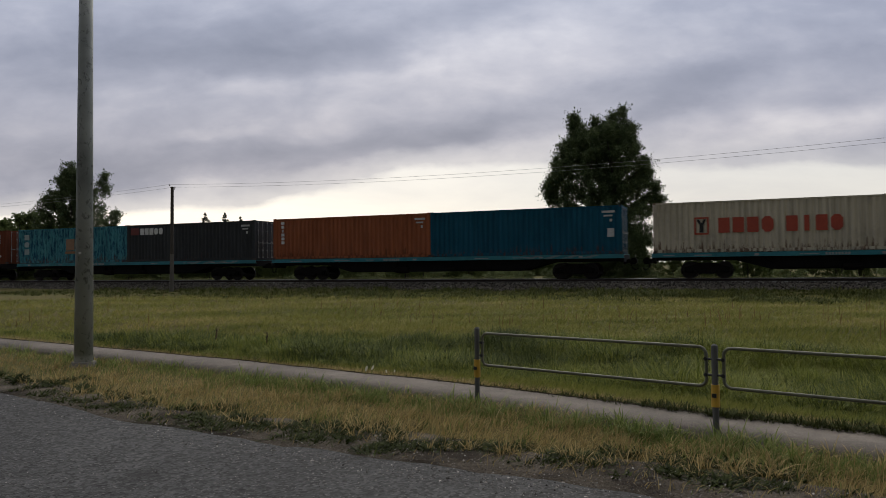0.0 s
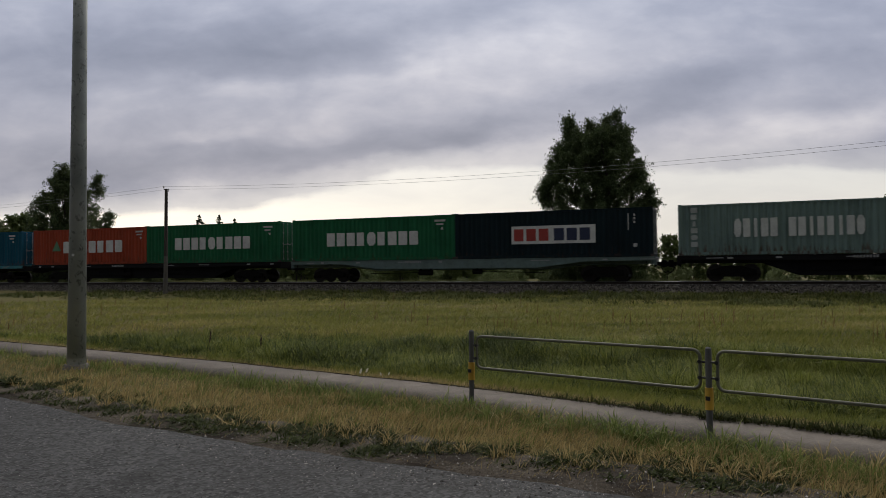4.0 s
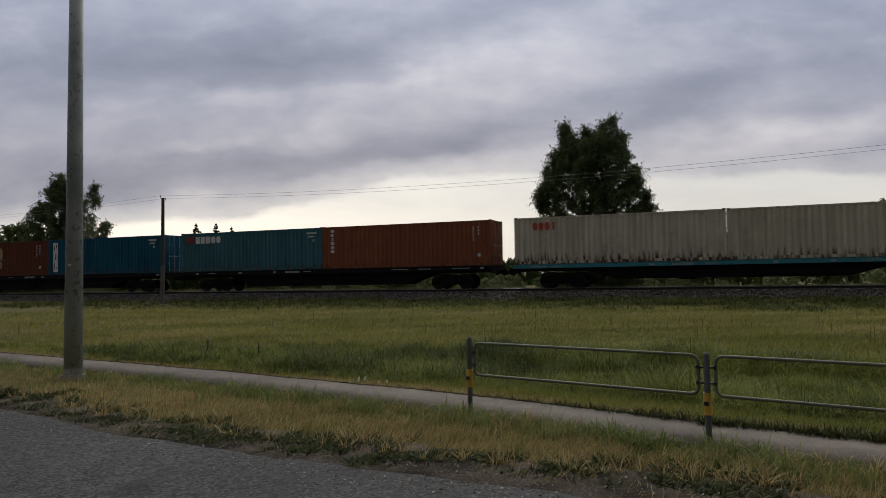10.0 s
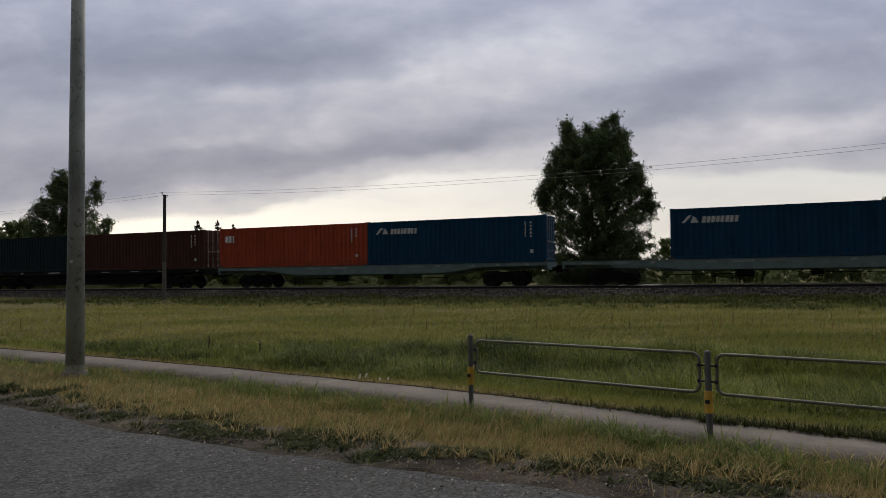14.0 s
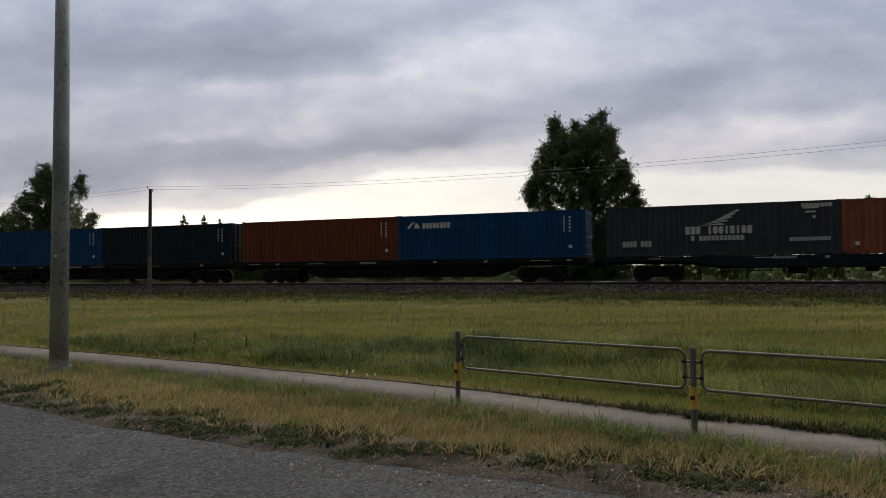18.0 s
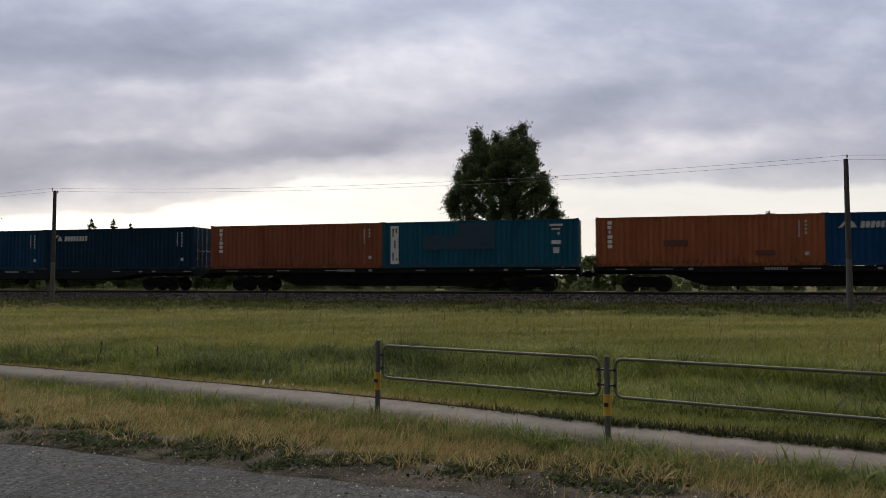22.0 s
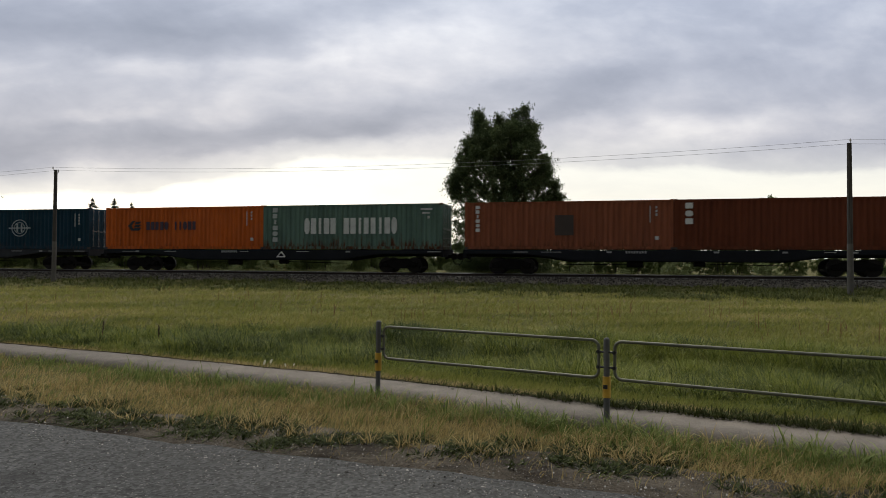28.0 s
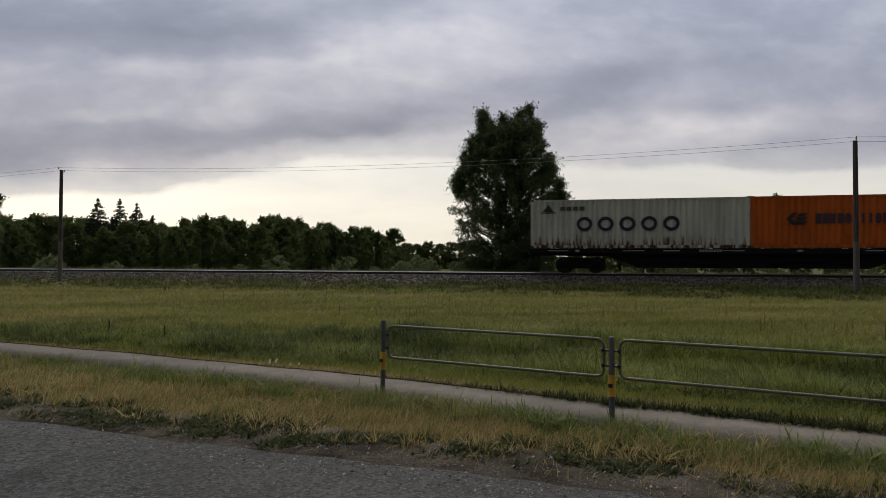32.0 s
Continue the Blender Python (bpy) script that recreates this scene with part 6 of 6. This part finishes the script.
tc = tc[(vt > 31.5) & (rng.uniform(0, 1, len(tc)) < np.clip((vt - 31.5) / 4.0, 0.05, 1) * np.clip(0.95 + ut * 0.012, 0.7, 1)) & (v_of(tc) < 40.75 + np.clip(-ut * 0.03, -0.2, 0.75) + 0.8 * lumps(tc, 0.45, 17.0))]
tc = tc[lumps(tc, 0.35, 7.0) + 0.6 * lumps(tc, 1.1, 27.0) > -0.6]
sow_tufts("embankment_grass", tc, 12, rng.uniform(0.15, 0.5, len(tc)) * np.clip(0.8 + 0.9 * lumps(tc, 0.35, 15.0), 0.35, 1.4), (0.02, 0.04), MAT_BANK, "dark green grass along the embankment foot", 0.2, (0.4, 1.5))
sel = pts[(crest < -2.0) & (pp < 21) & (vv < 35)]
sel = sel[lumps(sel, 0.22, 9.0) > 0.05][::70]
sow("seed_stalks", sel, (0.3, 0.62), (0.014, 0.028), (0.05, 0.5), MAT_SEED, "brown seed stalks over the meadow")
mow = field(230000, 5.5, 32.0)
pm = past_path(mow)
mow = mow[(pm > 0.02) & (pm < 2.0) & (into_stand(mow)[0] < 0.6)]
pm = past_path(mow)
brown = (pm < 0.5 + 0.3 * lumps(mow, 0.9, 13.0)) & (rng.uniform(0, 1, len(mow)) < 0.92)
sow("mown_strip", mow[~brown], (0.06, 0.15), (0.006, 0.013), (0.2, 1.2), MAT_MEADOW, "short mown grass strip along the footpath")
sow("mown_dry_strip", mow[brown], (0.07, 0.13), (0.007, 0.014), (0.5, 1.4), MAT_DRY, "dry brown mown grass beside the footpath")
tc = field(130000, 5.5, 26.0)
pm = past_path(tc)
tc = tc[(pm > -0.05) & (pm < 0.09 + 0.035 * np.clip(tc[:, 0], 0, 5) + 0.12 * lumps(tc, 0.8, 3.0))]
brown = rng.uniform(0, 1, len(tc)) < np.clip(0.85 - tc[:, 0] * 0.3, 0.05, 0.85)
sow_tufts("path_edge_dry_grass", tc[brown], 10, (0.05, 0.12), (0.007, 0.015), MAT_TURF, "brown matted turf along the footpath edge", 0.05, (0.5, 1.6))
tc = tc[~brown]
sow_tufts("path_edge_grass", tc, 12, rng.uniform(0.07, 0.16, len(tc)) * np.clip(1 + tc[:, 0] * 0.15, 0.8, 1.4), (0.007, 0.014), MAT_EDGE_SHADE, "matted grass along the footpath edge, coloured dark as overhang shade", 0.05, (0.25, 1.1))

vp = field(300000, 4.4, 32.0)
e = (vp[:, 1] - line_y(ROAD_EDGE, vp[:, 0])) * 0.83
d = -past_path(vp)
ok = (e > 0.10) & (d > PATH_W - 0.04)
vp, e, d = vp[ok], e[ok], d[ok] - PATH_W
nz, nf, coin = lumps(vp, 0.9), lumps(vp, 2.6, 4.0), rng.uniform(0, 1, len(vp))
near_road = np.clip(2.1 - e / 0.60 + 1.1 * nz, 0, 1)
start = 0.06 + 0.3 * np.clip(nz, 0, 1)
weeds = (e > start + 0.16 * np.clip(vp[:, 0] + 0.5, 0, 2)) & (coin < near_road * np.clip((0.42 + 0.15 * np.clip(-vp[:, 0] / 2, 0, 1) + 2.4 * nf) * np.clip(e / 0.22, 0, 1), 0.0, 0.9))
bare = ~weeds & (rng.uniform(0, 1, len(vp)) < near_road * 0.95)
fringe = ~weeds & (d < 0.75 + 0.6 * nz) & (rng.uniform(0, 1, len(vp)) < 0.6)
fringe |= ~weeds & ~bare & (rng.uniform(0, 1, len(vp)) < np.clip(0.10 + 0.5 * nf, 0.02, 0.4))
dry = ~weeds & ~bare & ~fringe
sow("dry_verge_grass", vp[dry], rng.uniform(0.04, 0.2, dry.sum()) * np.clip(0.9 + 0.6 * nf[dry], 0.4, 1.4), (0.004, 0.010), (0.3, 1.4), MAT_DRY, "dry straw-coloured verge grass")
sow("green_fringe_grass", vp[fringe], (0.05, 0.19), (0.005, 0.011), (0.2, 1.1), MAT_VERGE, "green grass fringe along the footpath")
tc = vp[(d < 0.5) & (nf > -0.05)][::11]
sow_tufts("tall_fringe_grass", tc, 7, (0.16, 0.36), (0.007, 0.013), MAT_VERGE, "tall green grass blades beside the footpath", 0.04)
tc = vp[(nz > 0.05) & (e > 0.5)][::26]
sow_tufts("dry_tussocks", tc, 10, (0.10, 0.26), (0.005, 0.010), MAT_DRY, "dry pale grass tussocks on the verge", 0.05)
sow("roadside_weeds", vp[weeds], (0.05, 0.12), (0.008, 0.018), (0.5, 1.6), MAT_WEED, "low dark weeds along the road edge")
tc = vp[weeds & (nf > -0.05)][::4]
sow_tufts("weed_rosettes", tc, 9, (0.07, 0.15), (0.014, 0.03), MAT_WEED, "dark leafy weed clumps along the road edge", 0.05, (0.6, 1.8))

k = Nodes("stone_chippings")
MAT_CHIP = k.done(k.ramp(k.island(), [(0.1, (0.02, 0.019, 0.017)), (0.55, (0.08, 0.075, 0.068)), (0.8, (0.20, 0.19, 0.175)), (1.0, (0.42, 0.40, 0.37))]), 0.85, 0, 0.2)

# pebbles on the sandy shoulder
r0 = np.random.default_rng(8)
ped = field(60000, 4.0, 15.0)
e = (ped[:, 1] - line_y(ROAD_EDGE, ped[:, 0])) * 0.83
ped = ped[((e > -0.35) & (e < 0.8)) | ((e <= -0.35) & (r0.uniform(0, 1, len(ped)) < 0.10))]
n = len(ped)
tet = np.array([(0.5, 0, 0), (-0.3, 0.45, 0), (-0.3, -0.45, 0), (0, 0, 0.5)])
co = tet[None] * (r0.uniform(0.006, 0.012, n) * np.where(r0.uniform(0, 1, n) < 0.12, 2.4, 1.0))[:, None, None] * r0.uniform(0.5, 1.3, (n, 4, 3))
co[..., 0] += ped[:, None, 0]
co[..., 1] += ped[:, None, 1]
f = (np.array([(0, 1, 3), (1, 2, 3), (2, 0, 3)])[None] + 4 * np.arange(n)[:, None, None]).ravel()
ob = new("roadside_pebbles", raw_mesh("roadside_pebbles", co.reshape(-1, 3), f, np.full(3 * n, 3)))
skin(ob, MAT_CHIP)
tagged(ob, "small loose stones on the asphalt and its shoulder", "gravel", kind="stuff")

# a pale flowering weed on the path's far edge
flower = new("flowering_weed", None)
flower.matrix_basis = pose(-1.70, 10.98, 0.01)
MAT_PETAL = plain("pale_petals", (0.78, 0.75, 0.6), 0.7, 0, 0.15)
for dx, dz, tall, lean in ((0.0, 0.05, 0.09, 18), (0.09, 0.07, 0.08, 30), (0.33, 0.02, 0.06, -12), (0.44, 0.03, 0.05, 25)):
    bm = bmesh.new()
    prism(bm, [(q * tall * 0.2, z * tall) for q, z in ((0, 0), (0.7, 0.25), (1, 0.55), (0.6, 0.85), (0, 1), (-0.6, 0.85), (-1, 0.55), (-0.7, 0.25))], -0.006, 0.006)
    part("petal", bm, MAT_PETAL, flower, m=pose(dx, 0, dz, 0, lean, 25))
    bm = bmesh.new()
    tube(bm, (dx, 0, -0.03), (dx, 0, dz + 0.01), 0.004, 0.003, 5)
    part("stem", bm, MAT_VERGE, flower, "thin green stem")
tagged(flower, "pale white flowering weed at the footpath edge", "flower")

# two brown dock stems that stand over the lush grass, and a broad-leaved weed by the road
def dock_stem(x, y, h, seed):
    r = random.Random(seed)
    ob = new("dock_stem", None)
    ob.matrix_basis = pose(x, y, float(ground_z(x, y)) - 0.02, r.uniform(-4, 4), r.uniform(-4, 4), 0)
    bm = bmesh.new()
    tube(bm, (0, 0, 0), (0, 0, h), 0.006, 0.003, 6)
    part("stalk", bm, MAT_SEED, ob)
    bm = bmesh.new()
    for i in range(26):
        z, a, s = h * (0.55 + 0.45 * i / 25), r.uniform(0, 6.28), r.uniform(0.008, 0.018)
        tube(bm, (math.cos(a) * 0.008, math.sin(a) * 0.008, z - s), (math.cos(a) * 0.018, math.sin(a) * 0.018, z + s), s * 0.6, s * 0.3, 5)
    part("seed_head", bm, plain("dark_dock_seed", (0.035, 0.022, 0.014), 0.9, 0, 0.3), ob, "dark brown clustered seed head")
    return tagged(ob, "dark brown dock stem standing in tall grass", "weed", "dock stems in the meadow")


dock_stem(-5.6, 15.14, 0.5, 1)
dock_stem(-4.44, 15.0, 0.48, 2)
weed = new("broadleaf_weed", None)
weed.matrix_basis = pose(-6.95, 10.5, -0.02)
r3 = random.Random(12)
for i in range(16):
    a, L, up = r3.uniform(0, 6.28), r3.uniform(0.12, 0.26), r3.uniform(0.25, 1.0)
    bm = bmesh.new()
    rows = []
    for t, w in ((0, 0.012), (0.35, 0.04), (0.7, 0.045), (1.0, 0.006)):
        d, z = L * t * math.cos(up * 1.2) + 0.01, 0.02 + L * t * math.sin(up * 1.2) - 0.08 * t * t
        rows.append([bm.verts.new((math.cos(a) * d - math.sin(a) * q * w, math.sin(a) * d + math.cos(a) * q * w, z - 0.012 * (1 - abs(q)))) for q in (-1, 0, 1)])
    for A, B in zip(rows, rows[1:]):
        for q in (0, 1):
            bm.faces.new((A[q], A[q + 1], B[q + 1], B[q]))
    part("leaf", bm, MAT_WEED, weed)
tagged(weed, "low dark broad-leaved weed beside the road", "weed")

# ---- trees ----
MAT_BARK = plain("dark_bark", (0.05, 0.042, 0.036), 0.9, 0, 0.4, 7, 0.4)
MAT_LEAF = blades("birch_leaves", [(0.15, (0.03, 0.045, 0.02)), (0.5, (0.08, 0.11, 0.048)), (0.85, (0.15, 0.19, 0.085))], 0.55, 0.35)
MAT_WOODS = blades("woodland_leaves", [(0.15, (0.036, 0.054, 0.018)), (0.5, (0.10, 0.135, 0.046)), (0.85, (0.18, 0.215, 0.08))], 0.6, 0.35)
MAT_SHRUB = blades("shrub_leaves", [(0.15, (0.075, 0.10, 0.045)), (0.5, (0.17, 0.21, 0.095)), (0.85, (0.29, 0.33, 0.16))], 0.6, 0.35)
MAT_NEEDLE = blades("spruce_needles", [(0.1, (0.012, 0.022, 0.012)), (0.5, (0.03, 0.046, 0.022)), (0.9, (0.05, 0.07, 0.034))], 0.6, 0.05)


def leaf_mesh(name, centres, size, rng, droop=0.0):
    n = len(centres)
    a = rng.normal(0, 1, (n, 3))
    a[:, 2] -= droop
    a /= np.linalg.norm(a, axis=1)[:, None]
    b = np.cross(a, rng.normal(0, 1, (n, 3)))
    b /= np.linalg.norm(b, axis=1)[:, None] + 1e-9
    s = size * rng.uniform(0.6, 1.4, n)
    co = np.stack([centres, centres + a * s[:, None] * 0.5 + b * s[:, None] * 0.34, centres + a * s[:, None], centres + a * s[:, None] * 0.5 - b * s[:, None] * 0.34], 1)
    return raw_mesh(name, co.reshape(-1, 3), np.arange(4 * n), np.full(n, 4))


def deciduous(m, height, shape, limbs, twigs, per, leaf, seed, label, material, low=0.05, stems=4, spray=0.8, droop=1.6, tops=()):
    """A broad tree: slender stems, limbs that reach an uneven outline, and twigs strung with leaves along every limb.
    shape: half-widths from the ground to the top; spray: length of a twig; droop: how far the twigs hang; tops: leading shoots (x, y, height, half-width)."""
    r = np.random.default_rng(seed)
    ob = new("tree", None)
    ob.matrix_basis = m
    hs = np.linspace(0, 1, len(shape))
    bm = bmesh.new()
    lines = []
    for i in range(stems):
        a = 2 * math.pi * i / stems + r.uniform(-0.5, 0.5)
        s = np.interp(0.6, hs, shape) * 0.35
        foot = Vector((math.cos(a) * 0.3, math.sin(a) * 0.3, -0.3))
        mid = Vector((math.cos(a) * s * 0.6, math.sin(a) * s * 0.6, height * 0.4))
        top = Vector((math.cos(a) * s, math.sin(a) * s, height * r.uniform(0.75, 0.93)))
        lines.append((a, s, top.z))
        tube(bm, foot, mid, 0.013 * height, 0.009 * height, 8, False)
        tube(bm, mid, top, 0.009 * height, 0.002 * height, 8, False)
    roots, tips = [], []
    for i in range(limbs):
        t = low + (0.985 - low) * ((i + r.uniform()) / limbs)
        a = r.uniform(0, 2 * math.pi)
        R = float(np.interp(t, hs, shape)) * (r.uniform(0.0, 0.7) if i % 5 < 2 else r.uniform(0.76, 1.04))
        a0, s0, z1 = min(lines, key=lambda q: abs(math.remainder(q[0] - a, 2 * math.pi)))
        z0 = min(z1, max(0.2, (t - 0.14) * height))
        k = s0 * min(1.0, z0 / (0.4 * height)) * 0.8
        roots.append((math.cos(a0) * k, math.sin(a0) * k, z0))
        tips.append((math.cos(a) * R, math.sin(a) * R, t * height))
    for x, y, h, w in tops:
        for j in range(max(4, int(limbs / 45))):
            q = r.uniform(0, 1)
            tips.append((x + r.normal() * w * 0.55 * (1.1 - q), y + r.normal() * w * 0.55 * (1.1 - q), h * (0.84 + 0.155 * q)))
            roots.append((x * 0.8, y * 0.8, h * (0.66 + 0.2 * q)))
    for i in range(0, len(tips), 3):
        tube(bm, roots[i], tips[i], 0.0035 * height, 0.0008 * height, 5, False)
    part("trunk", bm, MAT_BARK, ob, "dark slender stems and limbs")
    roots, tips = np.array(roots), np.array(tips)
    n = len(tips)
    s = (r.uniform(0.3, 1, (n, twigs)) ** 0.6)[..., None]
    start = roots[:, None] * (1 - s) + tips[:, None] * s
    start[..., 2] += 0.05 * height * np.sin(np.pi * s[..., 0]) * 0.5
    way = r.normal(0, 0.75, (n, twigs, 3)) + (tips - roots)[:, None] / (np.linalg.norm(tips - roots, axis=1)[:, None, None] + 0.01) * 0.5
    way[..., 2] -= droop
    way /= np.linalg.norm(way, axis=2)[..., None]
    long = spray * r.uniform(0.3, 1.15, (n, twigs, 1)) * (0.55 + 0.45 * s)
    q = r.uniform(0.05, 1, (n, twigs, per, 1))
    pts = start[:, :, None] + way[:, :, None] * (q * long[:, :, None]) + r.normal(0, 0.055 * spray + 0.02, (n, twigs, per, 3))
    pts = pts.reshape(-1, 3)
    pts = pts[pts[:, 2] > 0.1]
    part("crown", leaf_mesh("crown", pts, leaf, r, 0.5 * droop), material, ob, "dense leaves on hanging twigs")
    return tagged(ob, label, "tree", "trees behind the railway")


def at_az(az, dist, z=-0.4, k=1.0, turn=0.0):
    a = radians(az)
    return Matrix.LocRotScale((math.sin(a) * dist, math.cos(a) * dist, z), Euler((0, 0, turn)), (k, k, k))


deciduous(at_az(10.15, 54), 12.6, [2.6, 3.3, 3.9, 4.2, 4.3, 4.4, 4.2, 4.0, 3.8, 3.5, 3.2, 2.8, 1.9], 600, 24, 18, 0.105, 3, "large dark birch clump behind the railway", MAT_LEAF, 0.03, 5, 0.75, 1.0,
          tops=((1.6, -0.3, 13.8, 0.8), (0.9, 0.1, 13.5, 0.8), (-1.95, 0.2, 13.75, 0.45), (-1.8, 0.1, 13.1, 0.6), (-1.2, 0.3, 12.9, 0.6), (-0.4, 0, 13.0, 0.7), (3.9, -0.8, 7.9, 0.7), (2.4, 0, 12.7, 0.6), (-2.6, 0, 11.4, 0.6), (-3.9, 0, 8.6, 0.6), (0.3, 0, 12.9, 0.7), (-3.3, 0, 10.2, 0.6), (3.2, 0, 10.0, 0.6)))
deciduous(at_az(-30.0, 84), 12.9, [2.4, 3.2, 3.9, 4.4, 4.5, 4.3, 3.8, 3.2, 2.4, 1.6, 0.6], 420, 18, 16, 0.135, 9, "dark drooping birch behind the railway", MAT_LEAF, 0.08, 4, 1.0, 1.3,
          tops=((-0.4, 0, 13.9, 1.0), (3.4, 0, 12.4, 1.0), (4.9, -0.8, 8.2, 1.0), (-2.9, 0, 10.2, 1.1), (1.4, 0, 12.6, 0.9)))
deciduous(at_az(29.9, 68), 7.6, [0.6, 0.9, 1.1, 1.2, 1.1, 0.9, 0.6, 0.25], 70, 9, 12, 0.14, 21, "young poplar behind the railway", MAT_WOODS, 0.1, 3, 0.6, 0.2)

# the wood behind the line: four trees, repeated
kinds = [deciduous(at_az(-38.5 + 2 * i, 104, k=1.0), 8.0, sh, 100, 13, 16, 0.23, 50 + i, "dark leafy tree in the wood behind the railway", MAT_WOODS, 0.0, 3, 0.85, 0.1)
         for i, sh in enumerate(([2.6, 3.3, 3.6, 3.4, 2.8, 1.9, 0.8], [2.4, 2.9, 3.1, 3.3, 3.0, 2.2, 0.9], [2.8, 3.5, 3.9, 3.4, 2.4, 1.5, 0.6], [2.2, 2.7, 3.4, 3.6, 3.3, 2.4, 1.1]))]
r1 = random.Random(4)
AZ = [-44, -36, -31, -27, -22, -18, -15.5, -13, -10.5, -8, -5.5, -3.6, -1.6, 0.5, 2.2, 5]
EL = [2.9, 2.8, 2.9, 3.0, 2.6, 2.4, 2.5, 3.2, 2.7, 3.2, 2.5, 2.4, 2.5, 1.6, 0.8, 0.6]
az, row = -44.0, 0
while az < 3.4:
    row += 1
    dist = (r1.uniform(88, 98), r1.uniform(104, 112), r1.uniform(118, 128))[row % 3]
    el = float(np.interp(az, AZ, EL)) + r1.uniform(-0.75, 0.2)
    k = (2.1 + dist * math.tan(radians(el))) / 8.0
    copy_thing(kinds[r1.randrange(4)], at_az(az, dist, -0.4, k, r1.uniform(0, 6.28)))
    az += max(0.5, 0.8 * k) * r1.uniform(0.7, 1.1)
for az, dist, h in ((15.6, 80, 5.2), (17.2, 84, 4.4), (19.0, 82, 5.6), (20.6, 78, 5.9), (22.3, 84, 4.6), (24.4, 80, 5.0), (26.6, 78, 4.4), (28.0, 82, 5.0), (31.5, 84, 4.4), (34, 80, 5), (37, 84, 4.5), (40, 80, 5), (-32.6, 92, 8.4), (-34.5, 96, 7.8), (-36.5, 92, 7.4), (12.8, 84, 4.2), (7.6, 84, 3.6), (0.9, 108, 6.2), (2.0, 110, 4.2), (2.9, 112, 4.0), (3.8, 112, 4.4), (4.7, 110, 4.1), (5.6, 112, 4.4), (6.6, 110, 4.4)):
    copy_thing(kinds[r1.randrange(4)], at_az(az, dist, -0.4, h / 8.0, r1.uniform(0, 6.28)))


def spruce(m, h, seed):
    """A spruce: tiers of drooping boughs round a straight stem."""
    r = np.random.default_rng(seed)
    ob = new("spruce", None)
    ob.matrix_basis = m
    bm = bmesh.new()
    tube(bm, (0, 0, -0.3), (0, 0, h), 0.2, 0.02, 8, False)
    part("trunk", bm, MAT_BARK, ob, "straight dark stem")
    pts, sizes = [], []
    for i in range(22):
        for j in range(13):
            a = r.uniform(0, 2 * math.pi)
            t = min(0.995, (i + r.uniform(0.1, 0.9)) / 22)
            L = (h * 0.47 * (1 - t) + 0.05) * r.uniform(0.6, 1.15)
            s = r.uniform(0, 1, 34) ** 0.5
            p = np.stack([np.cos(a) * L * s, np.sin(a) * L * s, h * (0.06 + 0.93 * t) - 0.30 * L * s + 0.14 * L * s ** 3], -1)
            p += r.normal(0, 0.05, p.shape) * (0.2 + L * 0.5)
            pts.append(p)
            sizes.append(np.full(len(p), 0.08 + 0.34 * min(1 - t, 0.5)))
    part("foliage", leaf_mesh("foliage", np.concatenate(pts), np.concatenate(sizes), r, 0.5), MAT_NEEDLE, ob, "tiers of drooping needles")
    return tagged(ob, "dark pointed spruce above the wood", "spruce", "spruces behind the railway")


for i, (az, el) in enumerate(((-21.0, 4.25), (-19.55, 4.35), (-18.4, 4.15), (-17.3, 3.3))):
    spruce(at_az(az, 98 + 2 * i, -0.4), 2.1 + 98 * math.tan(radians(el)), 70 + i)

# shrubs and rank grass just past the rails
bush = deciduous(at_az(-24, 62), 2.0, [1.0, 1.3, 1.4, 1.3, 1.0, 0.5], 46, 9, 12, 0.11, 91, "low grey-green shrub behind the rails", MAT_SHRUB, 0.02, 3, 0.4, -0.3)
bush["category"] = "shrub"
bush["group"] = "shrubs behind the rails"
for az in (-31, -27.5, -25.2, -20, -14, -11.2, -8.4, -2.2, -0.6, 1.2, 2.8, 4.0, 5.5, 7.0, 9.0, 12.2, 14.0, 16.4, 19.5, 24, 30, 35):
    u = 52.0 / max(0.5, math.cos(radians(az - 19.66)))
    copy_thing(bush, at_az(az + r1.uniform(-0.7, 0.7), u * r1.uniform(0.97, 1.08), -0.3, r1.uniform(0.55, 1.05), r1.uniform(0, 6.28)))
rank = np.stack([rng.uniform(-85, 60, 26000), rng.uniform(47.4, 54.0, 26000)], -1)
rank = np.stack([rank[:, 0] * EU.x + rank[:, 1] * EV.x, rank[:, 0] * EU.y + rank[:, 1] * EV.y], -1)
sow("rank_grass", rank, (0.4, 1.15), (0.02, 0.05), (0.1, 0.7), MAT_RANK, "tall rank grass behind the railway")


def motions():
    """The train runs past; the wheels turn with it."""
    times = [0.0, 1.0, 2.0, 3.0, 4.0, 5.0, 6.0, 7.0, 8.0, 9.0, 10.0, 11.0, 12.0, 13.0, 14.0, 15.0, 16.0, 17.0, 18.0, 19.0, 20.0, 21.0, 22.0, 23.0, 24.0, 25.0, 26.0, 27.0, 28.0, 29.0, 30.0, 31.0, 32.0]
    deg = math.degrees(HEAD)
    for things, z in ((WAGONS, RAIL_Z), (CONTAINERS, DECK_Z)):
        for ob, u in things:
            rows = []
            for t in times:
                p = tp(u + run(t), V_MID, z)
                rows.append((t, pose(p.x, p.y, p.z, 0, 0, deg)))
            walk(ob, rows)
    for q, wheels in WHEELS.items():
        rows = [(i / FPS, pose(q * WB, 0, WR) @ Matrix.Rotation((run(i / FPS) - run(0)) / WR, 4, "Y")) for i in range(int(32 * FPS) + 1)]
        walk(wheels[0], rows)
        keys = wheels[0].animation_data
        for w in wheels[1:]:
            w.rotation_mode = "QUATERNION"
            other = w.animation_data_create()
            other.action = keys.action
            other.action_slot = keys.action_slot


motions()
